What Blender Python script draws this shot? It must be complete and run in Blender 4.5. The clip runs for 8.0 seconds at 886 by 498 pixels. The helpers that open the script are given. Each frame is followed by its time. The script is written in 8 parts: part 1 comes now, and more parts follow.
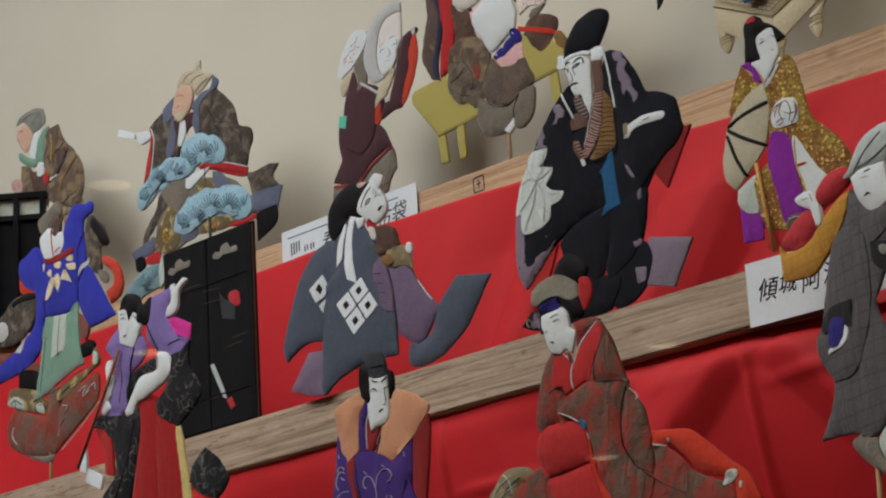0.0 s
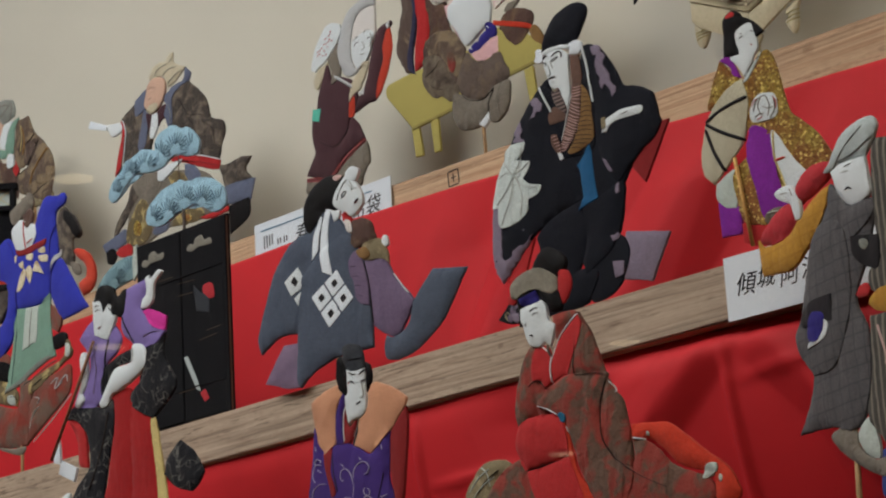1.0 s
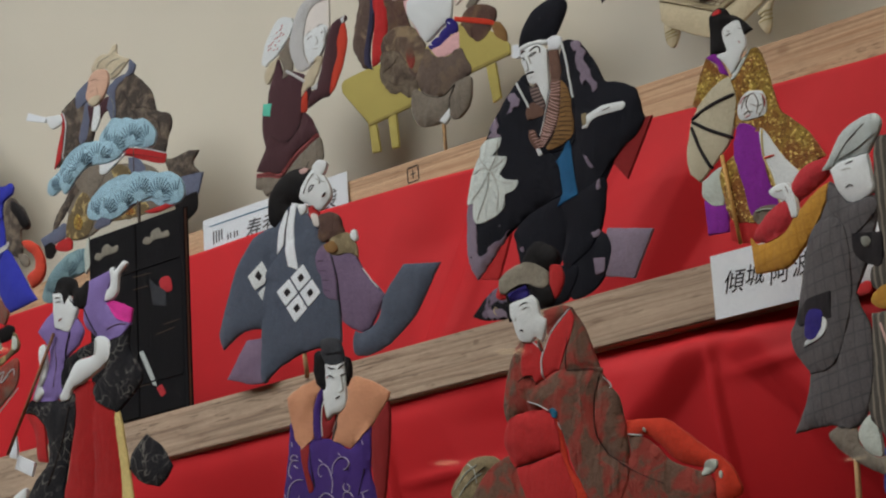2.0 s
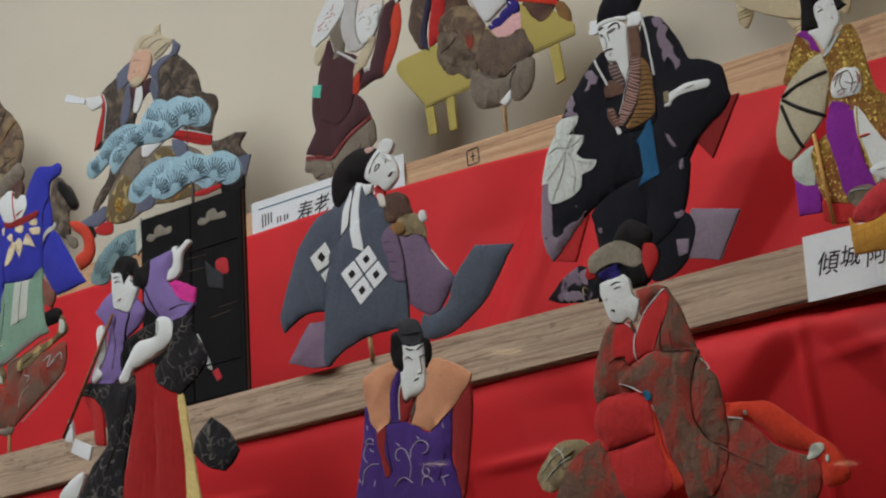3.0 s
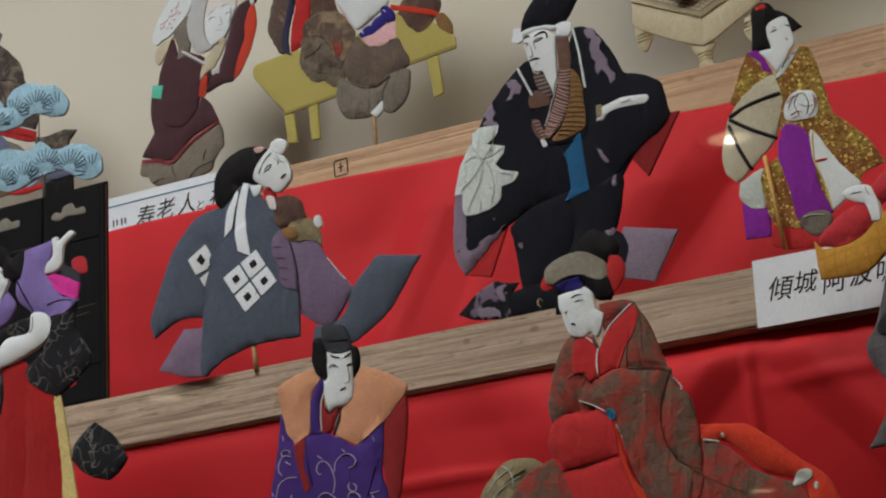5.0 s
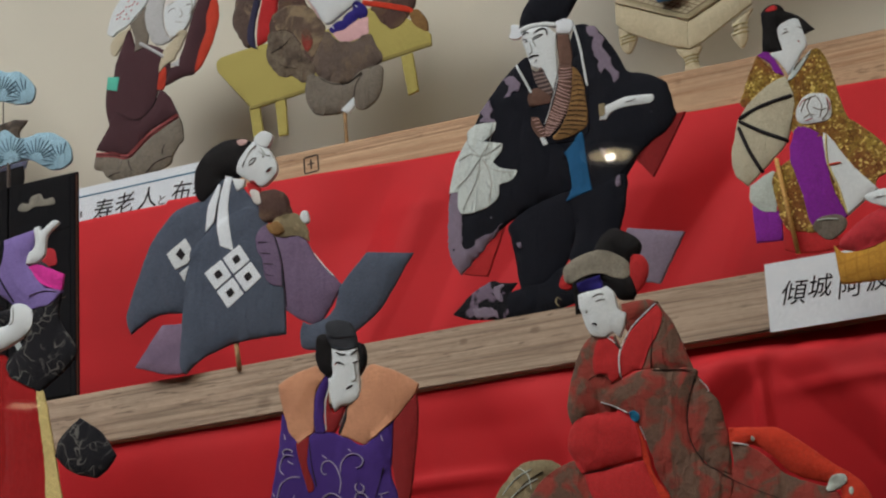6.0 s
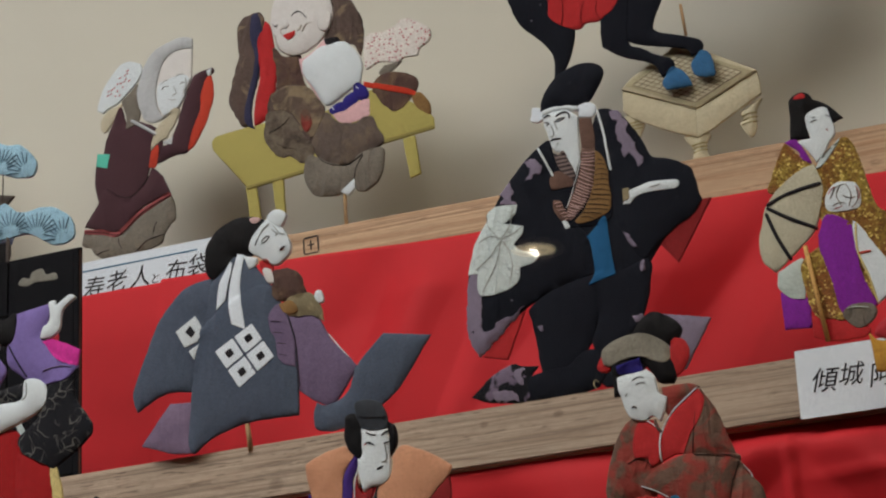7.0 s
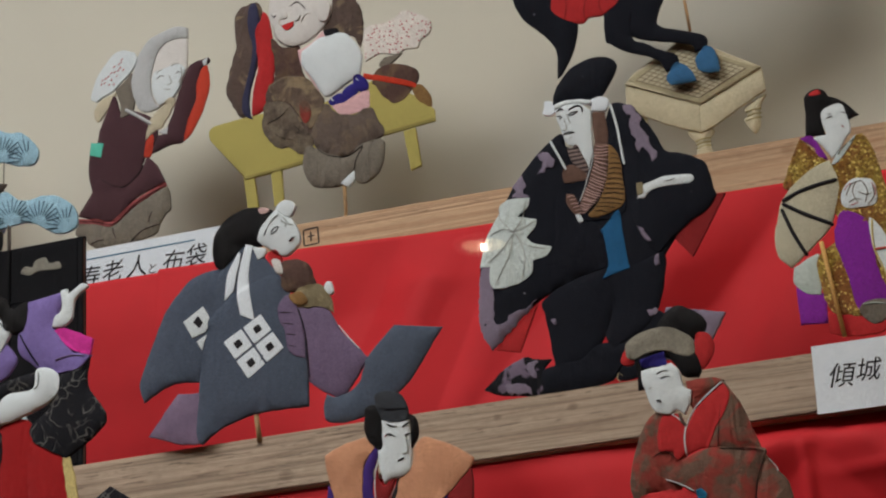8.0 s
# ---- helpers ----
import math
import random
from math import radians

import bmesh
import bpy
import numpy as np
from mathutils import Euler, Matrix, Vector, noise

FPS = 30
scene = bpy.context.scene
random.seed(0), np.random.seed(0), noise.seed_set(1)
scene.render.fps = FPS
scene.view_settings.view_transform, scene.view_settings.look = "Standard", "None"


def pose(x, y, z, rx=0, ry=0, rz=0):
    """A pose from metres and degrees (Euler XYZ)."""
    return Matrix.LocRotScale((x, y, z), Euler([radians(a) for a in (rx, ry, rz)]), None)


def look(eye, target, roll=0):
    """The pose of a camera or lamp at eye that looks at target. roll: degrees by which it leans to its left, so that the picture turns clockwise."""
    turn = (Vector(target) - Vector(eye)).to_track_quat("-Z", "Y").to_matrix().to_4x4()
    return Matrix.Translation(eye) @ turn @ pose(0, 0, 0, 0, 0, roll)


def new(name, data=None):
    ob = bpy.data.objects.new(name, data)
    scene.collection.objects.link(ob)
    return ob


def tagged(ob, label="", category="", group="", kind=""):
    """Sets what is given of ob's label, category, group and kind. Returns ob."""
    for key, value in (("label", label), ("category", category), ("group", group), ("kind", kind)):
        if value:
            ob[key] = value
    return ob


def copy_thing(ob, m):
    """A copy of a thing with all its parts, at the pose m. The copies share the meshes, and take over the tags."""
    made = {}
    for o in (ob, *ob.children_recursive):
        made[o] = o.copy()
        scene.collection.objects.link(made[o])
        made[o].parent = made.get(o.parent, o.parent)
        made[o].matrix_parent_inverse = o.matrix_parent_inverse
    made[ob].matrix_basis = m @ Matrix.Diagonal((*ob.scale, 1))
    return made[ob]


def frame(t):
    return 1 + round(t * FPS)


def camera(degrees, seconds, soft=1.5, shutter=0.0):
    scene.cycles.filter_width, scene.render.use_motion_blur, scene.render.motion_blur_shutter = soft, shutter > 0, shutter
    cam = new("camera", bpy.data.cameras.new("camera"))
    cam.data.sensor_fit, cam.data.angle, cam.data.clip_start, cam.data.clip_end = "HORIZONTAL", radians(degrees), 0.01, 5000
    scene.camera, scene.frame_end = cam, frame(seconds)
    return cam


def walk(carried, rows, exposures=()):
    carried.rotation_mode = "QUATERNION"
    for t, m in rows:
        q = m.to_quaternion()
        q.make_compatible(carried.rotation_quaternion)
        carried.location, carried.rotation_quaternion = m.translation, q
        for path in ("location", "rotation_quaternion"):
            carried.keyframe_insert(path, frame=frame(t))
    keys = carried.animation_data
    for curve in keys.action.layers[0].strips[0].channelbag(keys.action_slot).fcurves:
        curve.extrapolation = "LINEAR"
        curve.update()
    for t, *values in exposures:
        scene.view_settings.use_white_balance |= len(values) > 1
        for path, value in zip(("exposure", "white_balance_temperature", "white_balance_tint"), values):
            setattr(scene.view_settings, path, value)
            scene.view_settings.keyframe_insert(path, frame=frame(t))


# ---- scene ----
cam = camera(21.8, 8.0, soft=2.1)
PATH = [
    (0, (1.596, -1.636, -0.561), (0.238, -0.279, 0.0), -3.5),
    (0.5, (1.598, -1.643, -0.559), (0.241, -0.282, -0.004), -3.7),
    (1, (1.582, -1.648, -0.563), (0.248, -0.265, -0.007), -3.5),
    (1.2, (1.573, -1.661, -0.565), (0.253, -0.266, -0.009), -3.5),
    (2.3, (1.437, -1.716, -0.564), (0.205, -0.242, -0.006), -3.5),
    (2.5, (1.409, -1.722, -0.565), (0.179, -0.246, -0.006), -3.4),
    (3, (1.367, -1.721, -0.565), (0.137, -0.246, -0.005), -3.3),
    (3.5, (1.32, -1.728, -0.565), (0.159, -0.202, 0.003), -3.3),
    (4, (1.233, -1.768, -0.564), (0.22, -0.142, 0.01), -3.3),
    (4.5, (1.138, -1.793, -0.562), (0.171, -0.141, 0.017), -3.1),
    (4.7, (1.104, -1.792, -0.565), (0.145, -0.139, 0.025), -3.0),
    (5.8, (0.936, -1.806, -0.557), (0.091, -0.092, 0.031), -3.1),
    (6, (0.903, -1.821, -0.559), (0.092, -0.094, 0.039), -3.1),
    (6.5, (0.838, -1.833, -0.56), (0.08, -0.105, 0.103), -3.0),
    (7, (0.782, -1.854, -0.561), (0.076, -0.108, 0.112), -3.0),
    (7.5, (0.736, -1.876, -0.558), (0.065, -0.114, 0.108), -3.2),
    (8, (0.707, -1.882, -0.559), (0.06, -0.11, 0.107), -3.1),
]
walk(cam, [(t, look(eye, target, roll)) for t, eye, target, roll in PATH])

# ---- light ----
FLOOR, CEILING = -1.9, 2.0
world = bpy.data.worlds.new("room_air")
scene.world = world
world.use_nodes = True
world.node_tree.nodes["Background"].inputs["Color"].default_value = (0.9, 0.86, 0.8, 1)
world.node_tree.nodes["Background"].inputs["Strength"].default_value = 0.05
scene.view_settings.exposure = 0.0


def area_lamp(name, place, aim, size, size_y, power, colour):
    data = bpy.data.lights.new(name, "AREA")
    data.shape, data.size, data.size_y, data.energy, data.color = "RECTANGLE", size, size_y, power, colour
    ob = new(name, data)
    ob.matrix_world = look(place, aim)
    return ob


PANEL_TINT = (0.972, 0.995, 1.085)
# Unseen lamps, added: the first follows the shadows' direction, the second only fills them.
ADDED_PANELS = ((-1.02, -1.65, 49.0), (1.5, -2.0, 4.0))
for x, y, power in ADDED_PANELS:
    area_lamp("added_panel_light", (x, y, CEILING - 0.06), (x, y, 0), 1.7, 1.7, power, PANEL_TINT)


# ---- materials ----
def lin(r, g, b):
    """Linear colour from screen values of 0 to 255."""
    return tuple((v / 255 / 12.92) if v / 255 <= 0.04045 else ((v / 255 + 0.055) / 1.055) ** 2.4 for v in (r, g, b)) + (1,)


def tone(c, k):
    return (min(c[0] * k, 1), min(c[1] * k, 1), min(c[2] * k, 1), 1)


class Mat:
    """A node material with short ways to add and join nodes."""

    def __init__(self, name, rough=0.85, metal=0.0):
        self.m = bpy.data.materials.new(name)
        self.m.use_nodes = True
        self.t = self.m.node_tree
        self.b = self.t.nodes["Principled BSDF"]
        self.b.inputs["Roughness"].default_value = rough
        self.b.inputs["Metallic"].default_value = metal
        self.co = self.add("ShaderNodeTexCoord").outputs["Object"]

    def add(self, kind, **values):
        n = self.t.nodes.new(kind)
        for k, v in values.items():
            n.inputs[k].default_value = v
        return n

    def join(self, a, b):
        self.t.links.new(a, b)

    def noise(self, scale, detail=4, rough=0.6, stretch=None, warp=0.0):
        co = self.co
        if stretch:
            mp = self.add("ShaderNodeMapping")
            mp.inputs["Scale"].default_value = stretch
            self.join(co, mp.inputs["Vector"])
            co = mp.outputs["Vector"]
        n = self.add("ShaderNodeTexNoise", Scale=scale, Detail=detail, Roughness=rough, Distortion=warp)
        self.join(co, n.inputs["Vector"])
        return n.outputs["Fac"]

    def steps(self, fac, *stops, hard=False):
        r = self.add("ShaderNodeValToRGB")
        if hard:
            r.color_ramp.interpolation = "EASE"
        e = r.color_ramp.elements
        while len(e) < len(stops):
            e.new(0.5)
        for s, (p, c) in zip(e, stops):
            s.position, s.color = p, c
        self.join(fac, r.inputs["Fac"])
        return r.outputs["Color"]

    def mix(self, fac, a, b, how="MIX"):
        n = self.add("ShaderNodeMix")
        n.data_type, n.blend_type = "RGBA", how
        for sock, v in ((n.inputs[0], fac), (n.inputs[6], a), (n.inputs[7], b)):
            if isinstance(v, (tuple, float, int)):
                sock.default_value = v
            else:
                self.join(v, sock)
        return n.outputs[2]

    def relief(self, fac, strength, distance):
        n = self.add("ShaderNodeBump", Strength=strength, Distance=distance)
        if self.b.inputs["Normal"].links:
            self.join(self.b.inputs["Normal"].links[0].from_socket, n.inputs["Normal"])
        self.join(fac, n.inputs["Height"])
        self.join(n.outputs["Normal"], self.b.inputs["Normal"])

    def colour(self, c):
        if isinstance(c, tuple):
            self.b.inputs["Base Color"].default_value = c
        else:
            self.join(c, self.b.inputs["Base Color"])
        return self.m


def cloth(name, rgb, rough=0.9, spread=0.22, second=None, at=0.5, grain=45, soft=0.06, pattern="", sheen=0.08, wrinkle=0.35):
    """Woven cloth: worn, uneven dye, fine thread relief and soft puckers; a second dye in blotches, stripes or checks."""
    k = Mat(name, rough)
    base = lin(*rgb)
    worn = k.steps(k.noise(28, 5), (0.3, tone(base, 1 - spread)), (0.72, tone(base, 1 + spread)))
    fine = k.noise(620, 3)
    out = k.mix(0.3, k.mix(0.35, worn, k.steps(k.noise(190, 4), (0.32, tone(base, 1 - 1.6 * spread)), (0.68, tone(base, 1 + 1.2 * spread)))), k.steps(fine, (0.3, tone(base, 0.45)), (0.7, tone(base, 1.7))))
    if second:
        two = lin(*second)
        if pattern in ("stripe", "lines"):
            w = k.add("ShaderNodeTexWave", Scale=grain, Distortion=1.2, Detail=2)
            w.bands_direction = "Z" if pattern == "stripe" else "X"
            k.join(k.co, w.inputs["Vector"])
            fac = k.steps(w.outputs["Fac"], (at - soft, (0, 0, 0, 1)), (at + soft, (1, 1, 1, 1)))
        elif pattern == "check":
            a, b = (k.add("ShaderNodeTexWave", Scale=grain, Distortion=0.4) for _ in "ab")
            a.bands_direction, b.bands_direction = "X", "Z"
            k.join(k.co, a.inputs["Vector"]), k.join(k.co, b.inputs["Vector"])
            both = k.mix(1.0, a.outputs["Color"], b.outputs["Color"], "LIGHTEN")
            fac = k.steps(both, (at, (0, 0, 0, 1)), (1.0, (1, 1, 1, 1)))
        elif pattern == "scroll":
            v = k.add("ShaderNodeTexVoronoi", Scale=grain)
            v.feature = "DISTANCE_TO_EDGE"
            wob = k.add("ShaderNodeTexNoise", Scale=60, Detail=1)
            k.join(k.co, wob.inputs["Vector"])
            vec = k.mix(0.035, k.co, wob.outputs["Color"], "ADD")
            k.join(vec, v.inputs["Vector"])
            line = k.steps(v.outputs["Distance"], (0.0, (1, 1, 1, 1)), (0.02, (1, 1, 1, 1)), (0.05, (0, 0, 0, 1)))
            fac = k.mix(1.0, line, k.steps(k.noise(50, 2), (0.46, (0, 0, 0, 1)), (0.56, (1, 1, 1, 1))), "MULTIPLY")
        elif pattern == "specks":
            v = k.add("ShaderNodeTexVoronoi", Scale=grain)
            k.join(k.co, v.inputs["Vector"])
            fac = k.steps(v.outputs["Distance"], (at - soft, (1, 1, 1, 1)), (at + soft, (0, 0, 0, 1)))
        else:
            fac = k.steps(k.noise(grain, 3, 0.55, warp=0.6), (at - soft, (0, 0, 0, 1)), (at + soft, (1, 1, 1, 1)))
        out = k.mix(fac, out, k.mix(0.2, two, k.steps(fine, (0.3, tone(two, 0.5)), (0.7, tone(two, 1.5)))))
    k.b.inputs["Sheen Weight"].default_value = sheen
    k.b.inputs["Specular IOR Level"].default_value = 0.14
    k.relief(fine, 0.35, 0.0006)
    k.relief(k.noise(110, 4, warp=1.2), wrinkle, 0.0022)
    k.relief(k.noise(36, 2, 0.5, stretch=(1.7, 1, 0.5), warp=0.9), wrinkle, 0.006)
    return k.colour(out)


M = {}


def dye(name, rgb, **how):
    M[name] = cloth(name + "_cloth", rgb, **how)


dye("black", (21, 24, 33), spread=0.2, sheen=0.04, second=(112, 112, 122), pattern="specks", grain=48, at=0.05, soft=0.012)
dye("blotch", (22, 23, 28), sheen=0.05, second=(112, 100, 118), at=0.56, grain=42, soft=0.02)
dye("lilac", (128, 118, 136), spread=0.14)
dye("mauve", (134, 116, 140), spread=0.15, second=(114, 100, 124), grain=18, soft=0.2)
dye("purple", (112, 97, 124), spread=0.15)
dye("purple2", (126, 110, 172), spread=0.12)
dye("slate", (78, 88, 104), spread=0.14)
dye("white", (216, 228, 233), spread=0.04, wrinkle=0.07)
dye("face", (218, 216, 212), spread=0.05, wrinkle=0.12)
dye("paper", (228, 240, 250), spread=0.03, wrinkle=0.08, sheen=0.0)
dye("pale", (182, 194, 188), spread=0.1)
dye("beige", (184, 180, 158), spread=0.08)
dye("red", (178, 46, 48), spread=0.12)
dye("wine", (134, 36, 38), spread=0.12)
dye("crimson", (178, 50, 58), spread=0.12)
dye("bloodred", (158, 30, 32), spread=0.14)
dye("orange", (192, 68, 50), spread=0.12)
dye("orangered", (194, 60, 40), spread=0.14, second=(226, 150, 110), at=0.74, grain=150, soft=0.02)
dye("redlip", (190, 50, 50))
dye("pink", (222, 176, 180), spread=0.06)
dye("pinkish", (190, 160, 156))
dye("magenta", (204, 54, 150), spread=0.08)
dye("peach", (210, 154, 120), spread=0.08, second=(192, 138, 108), grain=22, soft=0.2)
dye("skin", (204, 170, 150), spread=0.14)
dye("teal", (32, 88, 130), spread=0.18)
dye("tealblue", (30, 112, 150))
dye("tag", (92, 190, 168), spread=0.06)
dye("mint", (120, 156, 140), spread=0.14)
dye("blue", (48, 56, 168), spread=0.12)
dye("navy", (56, 58, 84), spread=0.14)
dye("navyblue", (46, 40, 120), spread=0.14, second=(140, 140, 190), at=0.75, grain=160, soft=0.02)
dye("royal", (66, 44, 118), spread=0.12)
dye("violet", (128, 42, 150), spread=0.12)
dye("denim", (98, 106, 128), spread=0.25)
dye("denimblue", (44, 64, 130), spread=0.14)
dye("ochre", (132, 102, 64), spread=0.25)
dye("mustard", (182, 136, 54), second=(172, 126, 48), pattern="check", grain=26, at=0.9)
dye("mustardpale", (208, 190, 128))
dye("brown", (104, 80, 70), spread=0.2)
dye("umber", (86, 66, 60), spread=0.25, second=(112, 92, 72), at=0.58, grain=40, soft=0.1, wrinkle=0.8)
dye("olive", (112, 102, 88), spread=0.3, second=(84, 74, 66), at=0.54, grain=46, soft=0.08, wrinkle=0.8)
dye("fur", (98, 87, 80), spread=0.3, second=(112, 98, 84), at=0.56, grain=60, soft=0.08, wrinkle=0.8)
dye("sleeve", (92, 78, 72), spread=0.25, second=(128, 112, 92), at=0.6, grain=52, soft=0.04, wrinkle=0.8)
dye("moss", (132, 122, 96), second=(172, 160, 128), at=0.58, grain=60, soft=0.06)
dye("lead", (120, 114, 104), spread=0.24, wrinkle=0.8)
dye("maroon", (74, 50, 56), spread=0.16)
dye("stripe", (126, 112, 108), second=(62, 50, 50), pattern="stripe", grain=75, at=0.5, soft=0.15)
dye("stripes2", (70, 68, 64), second=(120, 116, 106), pattern="lines", grain=34, at=0.72, soft=0.1)
dye("coat", (88, 87, 90), second=(74, 74, 78), pattern="check", grain=24, at=0.94, spread=0.12)
dye("rust", (104, 82, 70), second=(142, 62, 54), at=0.51, grain=42, soft=0.06, wrinkle=0.8)
dye("redbrown", (136, 60, 50), second=(112, 92, 80), at=0.52, grain=26, soft=0.1, spread=0.25, wrinkle=0.8)
dye("brocade", (72, 66, 62), second=(124, 114, 100), at=0.58, grain=60, soft=0.1, spread=0.35, wrinkle=0.8)
dye("crumple", (196, 210, 208), spread=0.08, wrinkle=0.9)
dye("camo", (98, 84, 74), second=(138, 122, 98), at=0.52, grain=40, soft=0.06, spread=0.4, wrinkle=0.8)
# Near-black strokes: shade in folds and along seams, drawn in; also scarf stripes.
dye("seam_shade_stripe", (40, 32, 30), wrinkle=0.05)
dye("vein", (160, 162, 158), wrinkle=0.05)
dye("leafgilt", (222, 212, 180), second=(170, 140, 84), at=0.6, grain=90, soft=0.1, rough=0.5)
dye("dressing", (108, 96, 70), second=(176, 160, 110), at=0.56, grain=60, soft=0.03)
dye("scroll", (25, 26, 32), second=(104, 104, 100), pattern="scroll", grain=62)
dye("speckle", (226, 220, 212), second=(176, 74, 84), pattern="specks", grain=250, at=0.27, soft=0.05)
dye("stitch", (112, 98, 80))
dye("needle", (74, 98, 116), wrinkle=0.05)
dye("trim", (148, 78, 80), spread=0.1)
dye("scrollwork", (166, 160, 186), wrinkle=0.05)
dye("hood", (184, 188, 190), spread=0.1)
dye("bonnet", (178, 190, 190), spread=0.1)
dye("beard", (192, 184, 160), spread=0.14)
dye("beardgrey", (186, 180, 172))
dye("greyhair", (134, 138, 132), spread=0.2)
dye("greyfur", (132, 128, 116), spread=0.25, grain=120)
dye("hoof", (58, 106, 148), spread=0.15)
dye("lime", (126, 128, 40), second=(190, 180, 60), at=0.52, grain=60, soft=0.04)
dye("hat", (52, 56, 62), spread=0.15)
dye("hair", (17, 16, 18), rough=0.7, spread=0.25, sheen=0.02)
dye("ink", (34, 32, 36), rough=0.8)
dye("pine", (150, 188, 208), spread=0.16, wrinkle=0.7)
dye("pineold", (118, 150, 158), spread=0.14)
dye("khaki", (174, 164, 96), spread=0.07, wrinkle=0.08, sheen=0.0)
dye("darkkhaki", (150, 140, 84), spread=0.07, wrinkle=0.08, sheen=0.0)
dye("board", (196, 188, 160), spread=0.08)
dye("gridcloth", (176, 168, 138), spread=0.1)
dye("doorblack", (18, 19, 23), spread=0.2, wrinkle=0.3, sheen=0.03)
dye("brass", (128, 126, 116), spread=0.25, rough=0.6)


def shiny(name, rgb, second, scale, rough, metal):
    k = Mat(name, rough, metal)
    v = k.add("ShaderNodeTexVoronoi", Scale=scale)
    k.join(k.co, v.inputs["Vector"])
    flat = k.steps(k.noise(32, 3, warp=0.6), (0.42, lin(*rgb)), (0.58, lin(*second)))
    k.relief(v.outputs["Distance"], 0.75, 0.002)
    # Random pale cells paint sparkle into the colour; other cells are darkened.
    painted_glint = k.add("ShaderNodeTexVoronoi", Scale=0.7 * scale)
    k.join(k.co, painted_glint.inputs["Vector"])
    flat = k.mix(k.steps(painted_glint.outputs["Color"], (0.74, (0, 0, 0, 1)), (0.82, (0.8, 0.8, 0.8, 1))), flat, lin(250, 226, 130))
    flat = k.mix(k.steps(painted_glint.outputs["Color"], (0.30, (0.6, 0.6, 0.6, 1)), (0.36, (0, 0, 0, 1))), flat, tone(lin(*second), 0.5))
    return k.colour(flat)


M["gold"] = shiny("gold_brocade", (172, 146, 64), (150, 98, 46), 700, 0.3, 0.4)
M["leaf"] = shiny("gold_leaf_cloth", (226, 206, 140), (196, 160, 90), 300, 0.4, 0.4)


def timber(name, light, dark, stretch, knots=()):
    """Sawn softwood with long grain, darker rings, knots and hairline checks."""
    k = Mat(name, 0.75)
    a, b = lin(*light), lin(*dark)
    ring = k.noise(7, 2, 0.5, stretch=stretch, warp=0.08)
    w = k.add("ShaderNodeMath")
    w.operation = "PINGPONG"
    w.inputs[1].default_value = 0.045
    k.join(ring, w.inputs[0])
    bands = k.add("ShaderNodeMath")
    bands.operation = "MULTIPLY"
    bands.inputs[1].default_value = 22.0
    k.join(w.outputs[0], bands.inputs[0])
    patch = k.steps(k.noise(6, 4), (0.3, tone(a, 0.82)), (0.7, tone(a, 1.1)))
    out = k.mix(k.steps(bands.outputs[0], (0.0, (0.95, 0.95, 0.95, 1)), (0.12, (0.45, 0.45, 0.45, 1)), (0.4, (0, 0, 0, 1))), patch, b)
    out = k.mix(0.22, out, k.steps(k.noise(420, 3, stretch=(0.3, 1, 1)), (0.3, tone(b, 0.8)), (0.7, tone(a, 1.2))))
    pores = k.noise(90, 3, stretch=(0.05, 1, 2.6))
    out = k.mix(k.steps(pores, (0.32, (0.4, 0.4, 0.4, 1)), (0.42, (0, 0, 0, 1))), out, tone(b, 0.6))
    pits = k.noise(300, 2, stretch=(0.16, 1, 1.4))
    rows = k.noise(13, 2, stretch=(0.05, 1, 4.5), warp=0.05)
    where = k.mix(1.0, k.steps(pits, (0.36, (1, 1, 1, 1)), (0.43, (0, 0, 0, 1))), k.steps(rows, (0.46, (0, 0, 0, 1)), (0.56, (0.65, 0.65, 0.65, 1))), "MULTIPLY")
    out = k.mix(where, out, tone(b, 0.45))
    for x, z, r in knots:
        near = k.add("ShaderNodeVectorMath")
        near.operation = "DISTANCE"
        flat = k.add("ShaderNodeVectorMath")
        flat.operation = "MULTIPLY"
        flat.inputs[1].default_value = (0.75, 0, 1)
        k.join(k.co, flat.inputs[0])
        k.join(flat.outputs["Vector"], near.inputs[0])
        near.inputs[1].default_value = (0.75 * x, 0, z)
        far = k.add("ShaderNodeMath")
        far.operation = "DIVIDE"
        far.inputs[1].default_value = r
        k.join(near.outputs["Value"], far.inputs[0])
        rag = k.mix(0.5, far.outputs[0], k.noise(180, 3), "ADD")
        out = k.mix(k.steps(rag, (0.3, (0.75, 0.75, 0.75, 1)), (0.8, (0.45, 0.45, 0.45, 1)), (1.0, (0, 0, 0, 1))), out, tone(b, 0.7))
    lines = k.noise(34, 3, 0.7, stretch=(stretch[0] * 0.25, 1, stretch[2] * 1.3), warp=0.15)
    out = k.mix(k.steps(lines, (0.38, (0.6, 0.6, 0.6, 1)), (0.46, (0, 0, 0, 1))), out, tone(b, 0.68))
    out = k.mix(k.steps(lines, (0.58, (0, 0, 0, 1)), (0.66, (0.55, 0.55, 0.55, 1))), out, tone(a, 1.2))
    k.relief(lines, 0.6, 0.002)
    k.relief(pores, 0.25, 0.001)
    return k.colour(out)


M["rail_mid"] = timber("weathered_softwood", (184, 165, 144), (138, 118, 100), (0.13, 1, 4.4), ((-0.146, -0.043, 0.009), (0.133, -0.019, 0.006), (0.062, -0.018, 0.005), (-0.52, -0.03, 0.007), (0.72, -0.02, 0.007)))
M["rail_top"] = timber("planed_softwood", (206, 174, 140), (174, 134, 100), (0.1, 1, 5), ((0.302, 0.280, 0.009), (0.205, 0.283, 0.005), (-0.7, 0.27, 0.008)))
M["wood"] = timber("stick_wood", (176, 142, 100), (140, 108, 72), (6, 1, 0.6))
